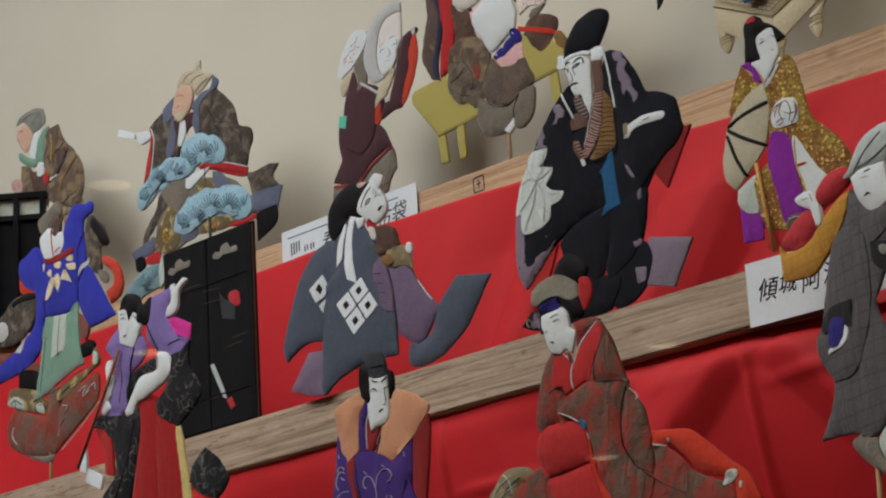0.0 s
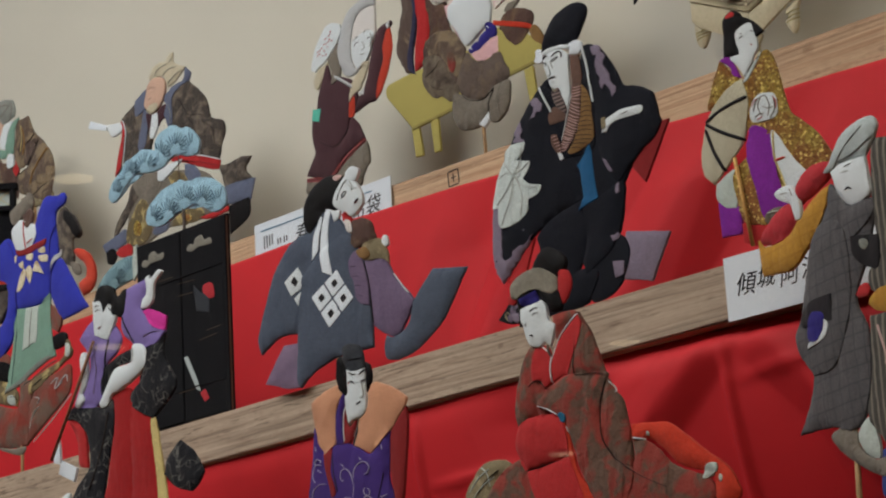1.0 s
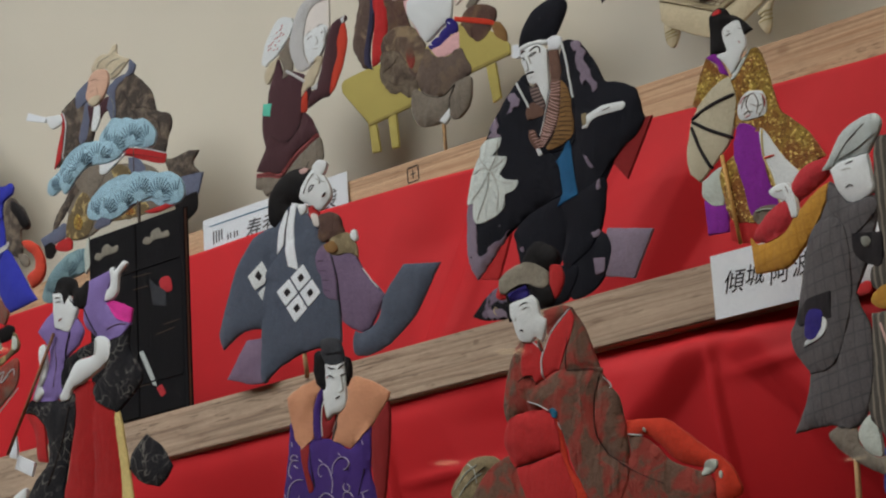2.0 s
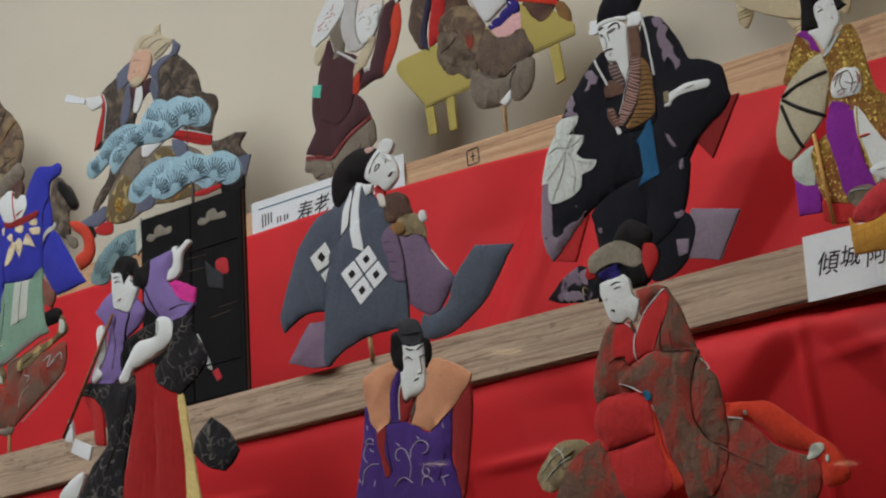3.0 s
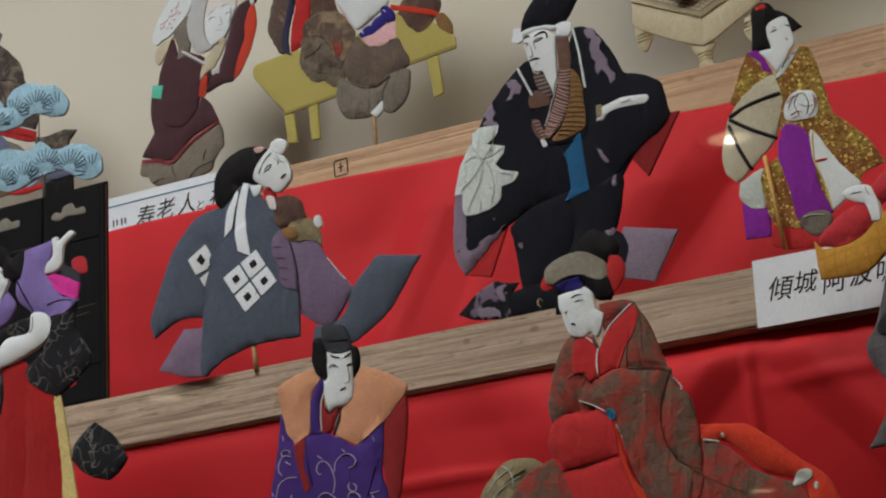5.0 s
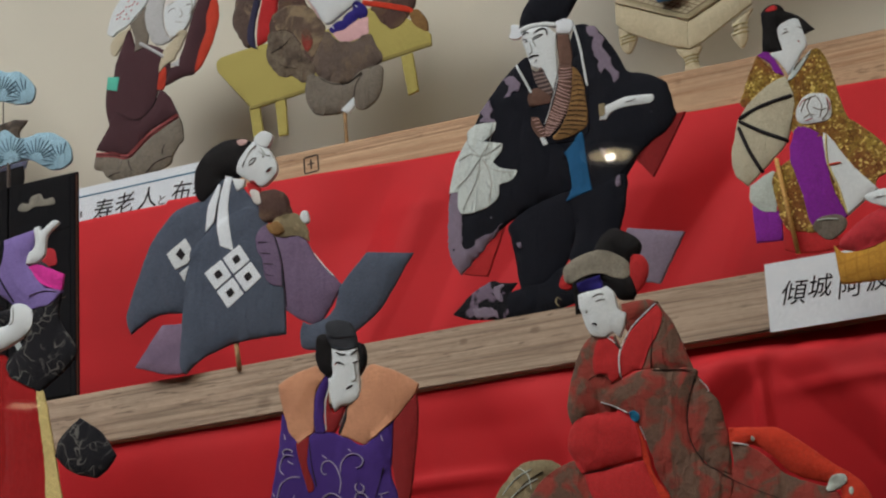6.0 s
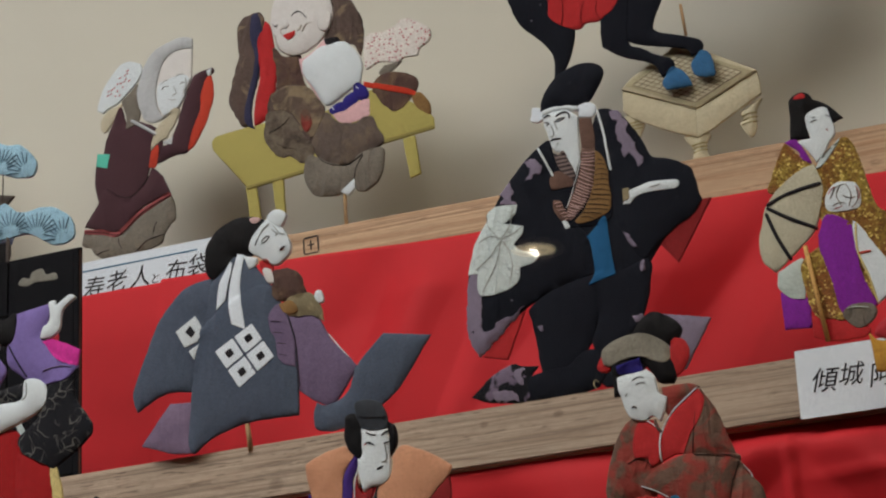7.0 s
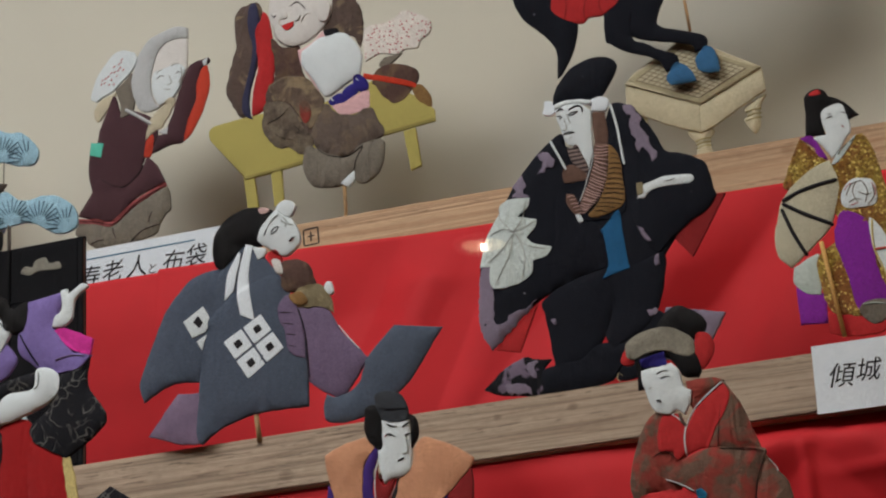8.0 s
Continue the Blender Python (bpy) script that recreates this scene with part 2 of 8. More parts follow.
M["twig"] = timber("dark_twig", (62, 50, 42), (44, 36, 30), (6, 1, 0.6))
M["bamboo"] = timber("bamboo_stick", (204, 160, 90), (176, 128, 66), (6, 1, 0.6))
M["bamboodark"] = timber("brown_stick", (140, 98, 70), (108, 72, 50), (6, 1, 0.6))


def drape(name, rgb):
    """Thin red cotton sheeting with a slight satin gloss."""
    k = Mat(name, 0.7)
    base = lin(*rgb)
    fine = k.noise(700, 2)
    out = k.mix(0.12, k.steps(k.noise(9, 4), (0.3, tone(base, 0.9)), (0.7, tone(base, 1.08))), k.steps(fine, (0.3, tone(base, 0.6)), (0.7, tone(base, 1.4))))
    k.b.inputs["Specular IOR Level"].default_value = 0.22
    k.relief(fine, 0.2, 0.0004)
    k.relief(k.noise(16, 3, stretch=(1, 1, 0.4)), 0.25, 0.006)
    return k.colour(out)


M["drape"] = drape("red_cotton_sheeting", (200, 40, 47))


def plaster(name, rgb, rough=0.9):
    k = Mat(name, rough)
    base = lin(*rgb)
    k.relief(k.noise(220, 4), 0.15, 0.001)
    return k.colour(k.steps(k.noise(2.2, 5), (0.3, tone(base, 0.94)), (0.7, tone(base, 1.04))))


M["wall"] = plaster("cream_wall_cloth", (210, 208, 194))
M["room"] = plaster("room_plaster", (98, 88, 76))
# Unseen floor, browned so that light bounced off it warms the shadows.
M["floor"] = plaster("bounce_tint_floor", (122, 86, 56), 0.5)


def glow(name, rgb, strength):
    k = Mat(name)
    k.b.inputs["Emission Color"].default_value = lin(*rgb)
    k.b.inputs["Emission Strength"].default_value = strength
    return k.colour(lin(*rgb))


M["bulb"] = glow("lit_bulb", (255, 246, 226), 45)
M["reflector"] = glow("lit_reflector_dish", (255, 232, 190), 3.6)
M["panel_glow"] = glow("lit_added_panel", (255, 240, 220), 4)
M["enamel"] = plaster("white_enamel", (220, 220, 214), 0.4)


def pane_glass():
    k = Mat("window_glass", 0.0)
    clear, gloss = k.add("ShaderNodeBsdfTransparent"), k.add("ShaderNodeBsdfGlossy", Roughness=0.015)
    mixer = k.add("ShaderNodeMixShader")
    clear.inputs["Color"].default_value = (0.985, 0.992, 0.988, 1)
    mixer.inputs[0].default_value = 0.03
    k.join(clear.outputs[0], mixer.inputs[1])
    k.join(gloss.outputs[0], mixer.inputs[2])
    k.join(mixer.outputs[0], k.t.nodes["Material Output"].inputs["Surface"])
    return k.m


M["glass"] = pane_glass()


# ---- builders ----
def mesh_of(name, bm, mats, smooth=False):
    me = bpy.data.meshes.new(name)
    bm.normal_update()
    bm.to_mesh(me)
    bm.free()
    for m in mats if isinstance(mats, (list, tuple)) else [mats]:
        me.materials.append(m)
    if smooth:
        me.polygons.foreach_set("use_smooth", [True] * len(me.polygons))
    return me


def part(name, bm, material, parent=None, label="", smooth=False):
    """Links a bmesh as one mesh object, under a thing or on its own."""
    ob = new(name, mesh_of(name, bm, material, smooth))
    ob.parent = parent
    return tagged(ob, label) if label else ob


def box(lo, hi, bevel=0.0):
    bm = bmesh.new()
    bmesh.ops.create_cube(bm, size=1)
    for v in bm.verts:
        v.co = Vector([lo[i] + (v.co[i] + 0.5) * (hi[i] - lo[i]) for i in range(3)])
    if bevel:
        bmesh.ops.bevel(bm, geom=bm.edges[:], offset=bevel, segments=2, affect="EDGES", profile=0.6)
    return bm


def setting(name, bm, material, label=""):
    return tagged(part(name, bm, material), label, kind="structure")


def empty(name, place, yaw=0.0):
    ob = new(name)
    ob.matrix_world = pose(*place, 0, 0, yaw)
    return ob


def rounded(points, step, smooth):
    """A closed outline, resampled: a soft curve that turns sharply at points marked with a third value, or straight with slightly eased corners."""
    p = np.array([q[:2] for q in points], float)
    keen = [len(q) > 2 for q in points]
    n = len(p)
    out = []
    for i in range(n):
        j = (i + 1) % n
        b, c = p[i], p[j]
        a = 2 * b - c if keen[i] else p[i - 1]
        d = 2 * c - b if keen[j] else p[(i + 2) % n]
        k = max(2, int(np.linalg.norm(c - b) / step + 0.5))
        for s in np.arange(k) / k:
            if smooth:
                q = 0.5 * (2 * b + (c - a) * s + (2 * a - 5 * b + 4 * c - d) * s**2 + (3 * b - a - 3 * c + d) * s**3)
            else:
                q = b + (c - b) * s
            out.append(q)
    out = np.array(out)
    if not smooth:
        out = 0.8 * out + 0.1 * (np.roll(out, 1, 0) + np.roll(out, -1, 0))
    return out


def line_points(points, step):
    p = np.array(points, float)
    out = []
    for i in range(len(p) - 1):
        a, b, c, d = p[max(i - 1, 0)], p[i], p[i + 1], p[min(i + 2, len(p) - 1)]
        k = max(2, int(np.linalg.norm(c - b) / step + 0.5))
        for s in np.arange(k) / k:
            out.append(0.5 * (2 * b + (c - a) * s + (2 * a - 5 * b + 4 * c - d) * s**2 + (3 * b - a - 3 * c + d) * s**3))
    return np.array(out + [p[-1]])


def within(q, poly):
    """Which points of q lie inside the outline, and how far each is from its edge."""
    a, b = poly, np.roll(poly, -1, 0)
    x, y = q[:, None, 0], q[:, None, 1]
    cross = ((a[:, 1] > y) != (b[:, 1] > y)) & (x < (b[:, 0] - a[:, 0]) * (y - a[:, 1]) / (b[:, 1] - a[:, 1] + 1e-12) + a[:, 0])
    inside = cross.sum(1) % 2 == 1
    ab = b - a
    t = np.clip(((q[:, None] - a) * ab).sum(2) / ((ab * ab).sum(1) + 1e-12), 0, 1)
    far = np.linalg.norm(q[:, None] - (a + t[..., None] * ab), axis=2).min(1)
    return inside, far


LOFT = 0.4
RAGGED = ("sleeve", "brocade", "camo", "fur", "olive", "umber", "beard", "greyhair", "moss", "dressing")


def swell(far, ease, deep):
    """The rise of a stuffed piece from its edge, 0, to its middle, 1: a quick turn at the hem, then a long gentle dome."""
    r = np.clip(far / ease, 0, 1)
    return 0.45 * np.sqrt(1 - (1 - r) ** 2) + 0.55 * np.sin(0.5 * math.pi * np.clip(far / deep, 0, 1))


def pucker(edge, amount, rate=1.7):
    """Hand-cut edges: small uneven wobbles along an outline."""
    return np.array([(x + amount * noise.noise((x * rate, y * rate, 0.5)), y + amount * noise.noise((x * rate, y * rate, 7.5))) for x, y in edge])



class Figure:
    """A picture doll of padded cloth pieces laid over one another on card. Sizes in centimetres: u across, v up, h towards the viewer."""

    def __init__(self):
        self.bm, self.pads, self.mats = bmesh.new(), [], []

    def slot(self, name):
        if name not in self.mats:
            self.mats.append(name)
        return self.mats.index(name)

    def height(self, q):
        h = np.zeros(len(q))
        for poly, base, thick, ease, deep in self.pads:
            inside, far = within(q, poly)
            dome = thick * swell(far, ease, deep)
            h = np.where(inside, np.maximum(base + dome, h + 0.04 + 0.5 * dome), h)
        return h

    def pad(self, stuff, thick, points, smooth=True):
        """One stuffed piece: domed towards its middle, with a tucked edge and a flat back."""
        from mathutils.geometry import delaunay_2d_cdt

        thick *= LOFT
        edge = pucker(rounded(points, 0.3, smooth), 0.14 if stuff in RAGGED else 0.06, 1.4 if stuff in RAGGED else 1.7) if thick > 0.1 else pucker(rounded(points, 0.2, smooth), 0.2 if stuff == "lilac" else 0.02, 3.0 if stuff == "lilac" else 1.9)
        lo, hi = edge.min(0), edge.max(0)
        span = max(min(hi - lo), 0.3)
        gap = min(max(span / 9, 0.22), 0.6)
        gx, gy = np.meshgrid(np.arange(lo[0], hi[0], gap), np.arange(lo[1], hi[1], gap))
        gx = gx + (np.arange(gx.shape[0]) % 2)[:, None] * gap / 2
        grid = np.stack([gx.ravel(), gy.ravel()], 1)
        inside, far = within(grid, edge)
        deepest = far[inside].max() if inside.any() else 0.1
        ease = min(0.7 * thick + 0.12, deepest * 0.95 + 0.02)
        deep = min(deepest + 0.02, 3.0)
        way = np.roll(edge, -1, 0) - np.roll(edge, 1, 0)
        normal = np.stack([-way[:, 1], way[:, 0]], 1) / (np.linalg.norm(way, axis=1)[:, None] + 1e-9)
        area = 0.5 * np.sum(edge[:, 0] * np.roll(edge[:, 1], -1) - edge[:, 1] * np.roll(edge[:, 0], -1))
        rings = []
        for d in (0.12 * ease, 0.4 * ease):
            ring = edge + normal * d * np.sign(area)
            ok, gone = within(ring, edge)
            rings.append(ring[ok & (gone > 0.8 * d)])
        inner = np.concatenate([grid[inside & (far > 0.7 * ease)], *rings])
        flat = np.concatenate([edge, inner])
        n = len(edge)
        verts, _, faces, *_ = delaunay_2d_cdt([Vector(p) for p in flat], [(i, (i + 1) % n) for i in range(n)], [], 1, 1e-4)
        q = np.array([(v.x, v.y) for v in verts])
        _, far = within(q, edge)
        under = self.height(q)
        base = (0.85 if stuff in ("white", "face", "skin") else 0.35) * float(under.max()) if len(under) else 0.0
        r = np.clip(far / ease, 0, 1)
        rise = thick * swell(far, ease, deep)
        h = np.maximum(base + rise, under + 0.04 + 0.5 * rise)
        lumps = np.array([noise.noise((p[0] * 0.9, p[1] * 0.9, base * 7 + len(self.pads))) + 0.6 * noise.noise((p[0] * 2.3, p[1] * 2.3, 9.0)) for p in q])
        gather = np.array([abs(noise.noise((p[0] * 1.9, p[1] * 1.9, 3.0 + len(self.pads)))) for p in q])
        h = h + 0.24 * thick * lumps * r - 0.55 * thick * gather * np.clip(4 * r * (1 - r), 0, 1) * (thick > 0.15)
        self.pads.append((edge, base + 0.05 * thick, thick, ease, deep))
        slot = self.slot(stuff)
        made = [self.bm.verts.new((p[0] / 100, -k / 100, p[1] / 100)) for p, k in zip(q, h)]
        count = {}
        for f in faces:
            f = list(f)
            a, b, c = (q[i] for i in f[:3])
            if (b[0] - a[0]) * (c[1] - a[1]) - (b[1] - a[1]) * (c[0] - a[0]) < 0:
                f.reverse()
            face = self.bm.faces.new([made[i] for i in f])
            face.material_index, face.smooth = slot, True
            for i in range(len(f)):
                e = (f[i], f[(i + 1) % len(f)])
                count[e] = 1
        rim = {a: b for a, b in count if (b, a) not in count}
        back = {i: self.bm.verts.new((q[i][0] / 100, -(max(0.5 * base - 0.1, -0.25) if base > 0 else -0.25) / 100, q[i][1] / 100)) for i in rim}
        for a, b in rim.items():
            if b in back:
                face = self.bm.faces.new((made[b], made[a], back[a], back[b]))
                face.material_index = slot
        if rim:
            start = next(iter(rim))
            loop, at = [start], rim[start]
            while at != start and at in rim and len(loop) < 2000:
                loop.append(at)
                at = rim[at]
            if len(loop) > 2 and at == start:
                self.bm.faces.new([back[i] for i in reversed(loop)]).material_index = slot
        return self

    def flat(self, stuff, thick, points):
        return self.pad(stuff, thick, points, smooth=False)

    def line(self, stuff, wide, points, lift=0.055):
        """Cords, seams, drawn fold shade or brush strokes laid on what is below them."""
        p = line_points(points, 0.25)
        way = np.gradient(p, axis=0)
        side = np.stack([-way[:, 1], way[:, 0]], 1) / (np.linalg.norm(way, axis=1)[:, None] + 1e-9) * wide / 2
        h = self.height(np.concatenate([p, p + side, p - side])).reshape(3, -1).max(0)
        rise = lift + 0.1 * wide
        slot = self.slot(stuff)
        rows = []
        for i in range(len(p)):
            t = min(1.0, 0.45 + min(i, len(p) - 1 - i) * 0.5)
            a, b = p[i] + side[i] * t, p[i] - side[i] * t
            rows.append([self.bm.verts.new((c[0] / 100, -(h[i] + k) / 100, c[1] / 100)) for c, k in ((a, -0.06), (a, lift), (p[i], rise), (b, lift), (b, -0.06))])
        for r, s in zip(rows, rows[1:]):
            for j in range(4):
                face = self.bm.faces.new((r[j], r[j + 1], s[j + 1], s[j]))
                face.material_index, face.smooth = slot, True
        return self

    def rod(self, stuff, wide, a, b, front=True):
        """A straight round stick, before or behind the padding."""
        a, b = np.array(a, float), np.array(b, float)
        along = np.linspace(0, 1, 20)[:, None]
        h = float(self.height(a + (b - a) * along).max()) + wide / 2 if front else -0.1
        side = np.array([-(b - a)[1], (b - a)[0]]) / np.linalg.norm(b - a) * wide / 2
        slot, ends = self.slot(stuff), []
        for c in (a, b):
            ring = [(c + side * math.cos(k * math.pi / 4), h + wide / 2 * math.sin(k * math.pi / 4)) for k in range(8)]
            ends.append([self.bm.verts.new((p[0] / 100, -k / 100, p[1] / 100)) for p, k in ring])
        for k in range(8):
            face = self.bm.faces.new((ends[0][k], ends[0][(k + 1) % 8], ends[1][(k + 1) % 8], ends[1][k]))
            face.material_index, face.smooth = slot, True
        for ring in (ends[0][::-1], ends[1]):
            self.bm.faces.new(ring).material_index = slot
        return self

    def crest(self, a, b, c, d):
        """Four white lozenges, each with a dark square, in the lozenge a, b, c, d."""
        a, b, c, d = (np.array(p, float) for p in (a, b, c, d))
        at = lambda s, t: (1 - s) * ((1 - t) * a + t * d) + s * ((1 - t) * b + t * c)
        for s in (0.0, 0.52):
            for t in (0.0, 0.52):
                self.flat("paper", 0.08, [at(s, t), at(s + 0.47, t), at(s + 0.47, t + 0.47), at(s, t + 0.47)])
                self.flat("ink", 0.05, [at(s + 0.16, t + 0.16), at(s + 0.32, t + 0.16), at(s + 0.32, t + 0.32), at(s + 0.16, t + 0.32)])
        return self

    def pine(self, points, stuff="pine"):
        """A clump of pine needles: a scalloped pad with sprays of dark stitches fanning from its lower edge."""
        self.pad(stuff, 0.6, points)
        p = np.array(points, float)
        mid = p.mean(0)
        n = max(2, int(round(np.ptp(p[:, 0]) / 2.7)))
        xs = np.linspace(p[:, 0].min() + 1.0, p[:, 0].max() - 1.0, n)
        edge = rounded(points, 0.3, True)
        for x in xs:
            near = edge[np.abs(edge[:, 0] - x) < 0.5]
            if not len(near):
                continue
            foot = np.array([x, near[:, 1].min() + 0.5])
            reach = near[:, 1].max() - foot[1]
            for k in range(13):
                ang = math.radians(6 + 14 * k)
                way = np.array([math.cos(ang), math.sin(ang)]) * min(reach, 2.6)
                tip = foot + way * random.uniform(0.8, 1.0)
                ok, _ = within(np.array([tip, foot + way * 0.45]), edge)
                if ok.all():
                    self.line("needle", 0.07, [foot + way * random.uniform(0.3, 0.4), foot + way * 0.6, tip])
        return self

    def done(self, name, place, yaw, label, category, group=""):
        ob = new(name, mesh_of(name, self.bm, [M[k] for k in self.mats]))
        ob.matrix_world = pose(*place, 0, 0, yaw)
        return tagged(ob, label, category, group)


# ---- the room ----
X0, X1, Y0, Y1 = -9.0, 4.0, -13.0, 0.42
setting("floor", box((X0, Y0, FLOOR - 0.1), (X1, Y1 + 0.1, FLOOR)), M["floor"], "brown floor of the exhibition room, tinted to warm bounced light")
setting("ceiling", box((X0, Y0, CEILING), (X1, Y1 + 0.1, CEILING + 0.1)), M["room"], "plain ceiling of the exhibition room")
setting("wall_north", box((X0, Y1, FLOOR), (X1, Y1 + 0.1, CEILING)), M["wall"], "cream cloth covered wall behind the stand")
setting("wall_south", box((X0, Y0 - 0.1, FLOOR), (X1, Y0, CEILING)), M["room"], "plain wall of the exhibition room")
setting("wall_west", box((X0 - 0.1, Y0, FLOOR), (X0, Y1, CEILING)), M["room"], "plain wall of the exhibition room")
setting("wall_east", box((X1, Y0, FLOOR), (X1 + 0.1, Y1, CEILING)), M["room"], "plain wall of the exhibition room")

GLASS_Y = -0.5
pane = setting("window_1", box((-2.6, GLASS_Y - 0.003, FLOOR + 0.3), (2.4, GLASS_Y + 0.003, CEILING - 0.3)), M["glass"], "clear glass front of the display case")
pane.visible_shadow = False


# ---- lamps ----
def disc(radius, z, sides=24, flip=False):
    bm = bmesh.new()
    ring = [bm.verts.new((radius * math.cos(2 * math.pi * i / sides), radius * math.sin(2 * math.pi * i / sides), z)) for i in range(sides)]
    bm.faces.new(ring[::-1] if flip else ring)
    return bm


def bowl(rings, sides=24):
    """A turned shape from (radius, height) rings."""
    bm = bmesh.new()
    rows = [[bm.verts.new((r * math.cos(2 * math.pi * i / sides), r * math.sin(2 * math.pi * i / sides), z)) for i in range(sides)] for r, z in rings]
    for a, b in zip(rows, rows[1:]):
        for i in range(sides):
            bm.faces.new((a[i], a[(i + 1) % sides], b[(i + 1) % sides], b[i]))
    return bm


def downlight(place, bulb):
    lamp = empty("ceiling_downlight", place)
    part("rim", bowl([(0.075, 0.0), (0.078, -0.012), (0.1, -0.012), (0.104, 0.0)]), M["enamel"], lamp, smooth=True)
    part("reflector", disc(0.075, -0.004, flip=True), M["reflector"], lamp, "lit warm white reflector dish")
    if bulb:
        part("bulb", bowl([(0.001, -0.026), (0.012, -0.023), (0.016, -0.015), (0.012, -0.005)], 16), M["bulb"], lamp, "lit round bulb", smooth=True)
    return tagged(lamp, "round white recessed ceiling downlight, lit", "ceiling light", "ceiling downlights")


downlight((-1.64, -5.94, CEILING), True)
dim_light = downlight((-4.66, -3.98, CEILING), False)
for x, y in ((-6.53, -5.55), (-5.19, -7.57), (-7.2, -9.37), (-5.75, -11.55), (-3.97, -11.76)):
    copy_thing(dim_light, pose(x, y, CEILING))

# Unseen fixtures with glowing diffusers, added around those two lamps.
for x, y, _ in ADDED_PANELS:
    added_fixture = empty("added_panel_lamp", (x, y, CEILING))
    part("housing", box((-0.9, -0.9, -0.05), (0.9, 0.9, 0.0), 0.006), M["enamel"], added_fixture)
    part("diffuser", box((-0.85, -0.85, -0.054), (0.85, 0.85, -0.05)), M["panel_glow"], added_fixture, "lit white diffuser")
    tagged(added_fixture, "added white ceiling panel lamp, out of view in front of the case, lit", "ceiling light", "ceiling panel lamps")


# ---- the stepped stand ----
def rail(name, x0, x1, y, depth, z0, z1, material, label, tilt=0.0):
    bm = bmesh.new()
    n = 60
    rows = []
    for i in range(n + 1):
        x = x0 + (x1 - x0) * i / n
        w = [0.0008 * noise.noise((x * 6, k * 7.3, z0 * 9)) + (tilt * (x + 0.1) if k else 0.0) for k in range(4)]
        rows.append([bm.verts.new(c) for c in ((x, y + w[0], z0 + w[1]), (x, y + w[0], z1 + w[2]), (x, y + depth, z1 + w[3]), (x, y + depth, z0 + w[1]))])
    for a, b in zip(rows, rows[1:]):
        for j in range(4):
            bm.faces.new((a[j], a[(j + 1) % 4], b[(j + 1) % 4], b[j]))
    bm.faces.new(rows[0][::-1]), bm.faces.new(rows[-1])
    bmesh.ops.recalc_face_normals(bm, faces=bm.faces[:])
    sharp = [e for e in bm.edges if len(e.link_faces) == 2 and e.calc_face_angle() > 1]
    bmesh.ops.bevel(bm, geom=sharp, offset=0.0016, segments=2, affect="EDGES")
    return part(name, bm, material, stand, label)


stand = empty("display_stand", (0, 0, 0))
tagged(stand, "stepped wooden display stand with plain softwood rails", "display stand")
rail("rail", -1.7, 1.5, 0.002, 0.030, -0.056, -0.003, M["rail_mid"], "grey brown weathered softwood rail")
rail("rail", -1.7, 1.5, 0.244, 0.040, 0.238, 0.2965, M["rail_top"], "pale planed softwood rail with knots", -0.01)
rail("rail", -1.7, 1.5, -0.192, 0.030, -0.396, -0.342, M["rail_mid"], "grey brown weathered softwood rail")
for px in (-1.65, 1.4):
    part("post", box((px, 0.285, FLOOR), (px + 0.05, 0.335, 0.29), 0.002), M["rail_mid"], stand)
    part("post", box((px, 0.06, FLOOR), (px + 0.05, 0.11, -0.003), 0.002), M["rail_mid"], stand)
    part("post", box((px, -0.13, FLOOR), (px + 0.05, -0.08, -0.342), 0.002), M["rail_mid"], stand)
    part("crossbar", box((px, 0.033, -0.05), (px + 0.05, 0.285, -0.01), 0.002), M["rail_mid"], stand)
    part("crossbar", box((px, -0.161, -0.39), (px + 0.05, 0.06, -0.35), 0.002), M["rail_mid"], stand)


def hanging(name, top, drop, y, folds, label, ripple=0.004, slant=0.0, creases=(), tuck=lambda x: 0.0, belly=0.0):
    """A red sheet tacked along its top edge: shallow swags at the tacks, soft folds lower down and a pressed crease."""
    bm = bmesh.new()
    nx, nz = 1100, 70
    rows = []
    for j in range(nz + 1):
        s = j / nz
        row = []
        for i in range(nx + 1):
            x = -1.6 + 3.0 * i / nx
            t = top(x)
            z = t - (t - drop) * s
            dy = 0.0
            for fx, width, depth, lean, low in folds:
                c = fx + lean * (t - z)
                grow = min(1.0, (t - z) / low)
                dy -= depth * grow * max(0.0, 1.1 - math.sqrt(((x - c) / (2 * width)) ** 2 + 0.03))
            dy -= ripple * min(1.0, s * 3) * (noise.noise((x * 5.5, z * 2.2, len(label))) + 0.5 * noise.noise((x * 14, z * 5, 3)))
            dy += slant * (t - z) + tuck(x) * math.exp(-(((t - z) / 0.015) ** 2)) - belly * math.sin(math.pi * min(1.0, (t - z) / 0.2))
            for cx, cz, run in creases:
                across = max(0.0, 1 - ((x - cx) / run) ** 2)
                dy -= 0.004 * across * math.exp(-(((z - cz) / 0.005) ** 2)) + 0.006 * math.exp(-(((x - cx + run) / 0.005) ** 2)) * min(1.0, (t - z) / 0.05)
            row.append(bm.verts.new((x, y(x) + dy, z)))
        rows.append(row)
    for a, b in zip(rows, rows[1:]):
        for i in range(nx):
            bm.faces.new((a[i], b[i], b[i + 1], a[i + 1]))
    ob = part(name, bm, M["drape"], smooth=True)
    thick = ob.modifiers.new("thickness", "SOLIDIFY")
    thick.thickness, thick.offset = 0.0012, 1.0
    return tagged(ob, label, "drape", "red drapes of the stand")


def set_back(x):
    """How far the lower sheet is tucked back under the rail where it is tacked: further towards the right."""
    s = min(max((x - 0.08) / 0.35, 0), 1)
    return 0.003 + 0.016 * s * s * (3 - 2 * s) + 0.002 * noise.noise((x * 9, 0, 2))


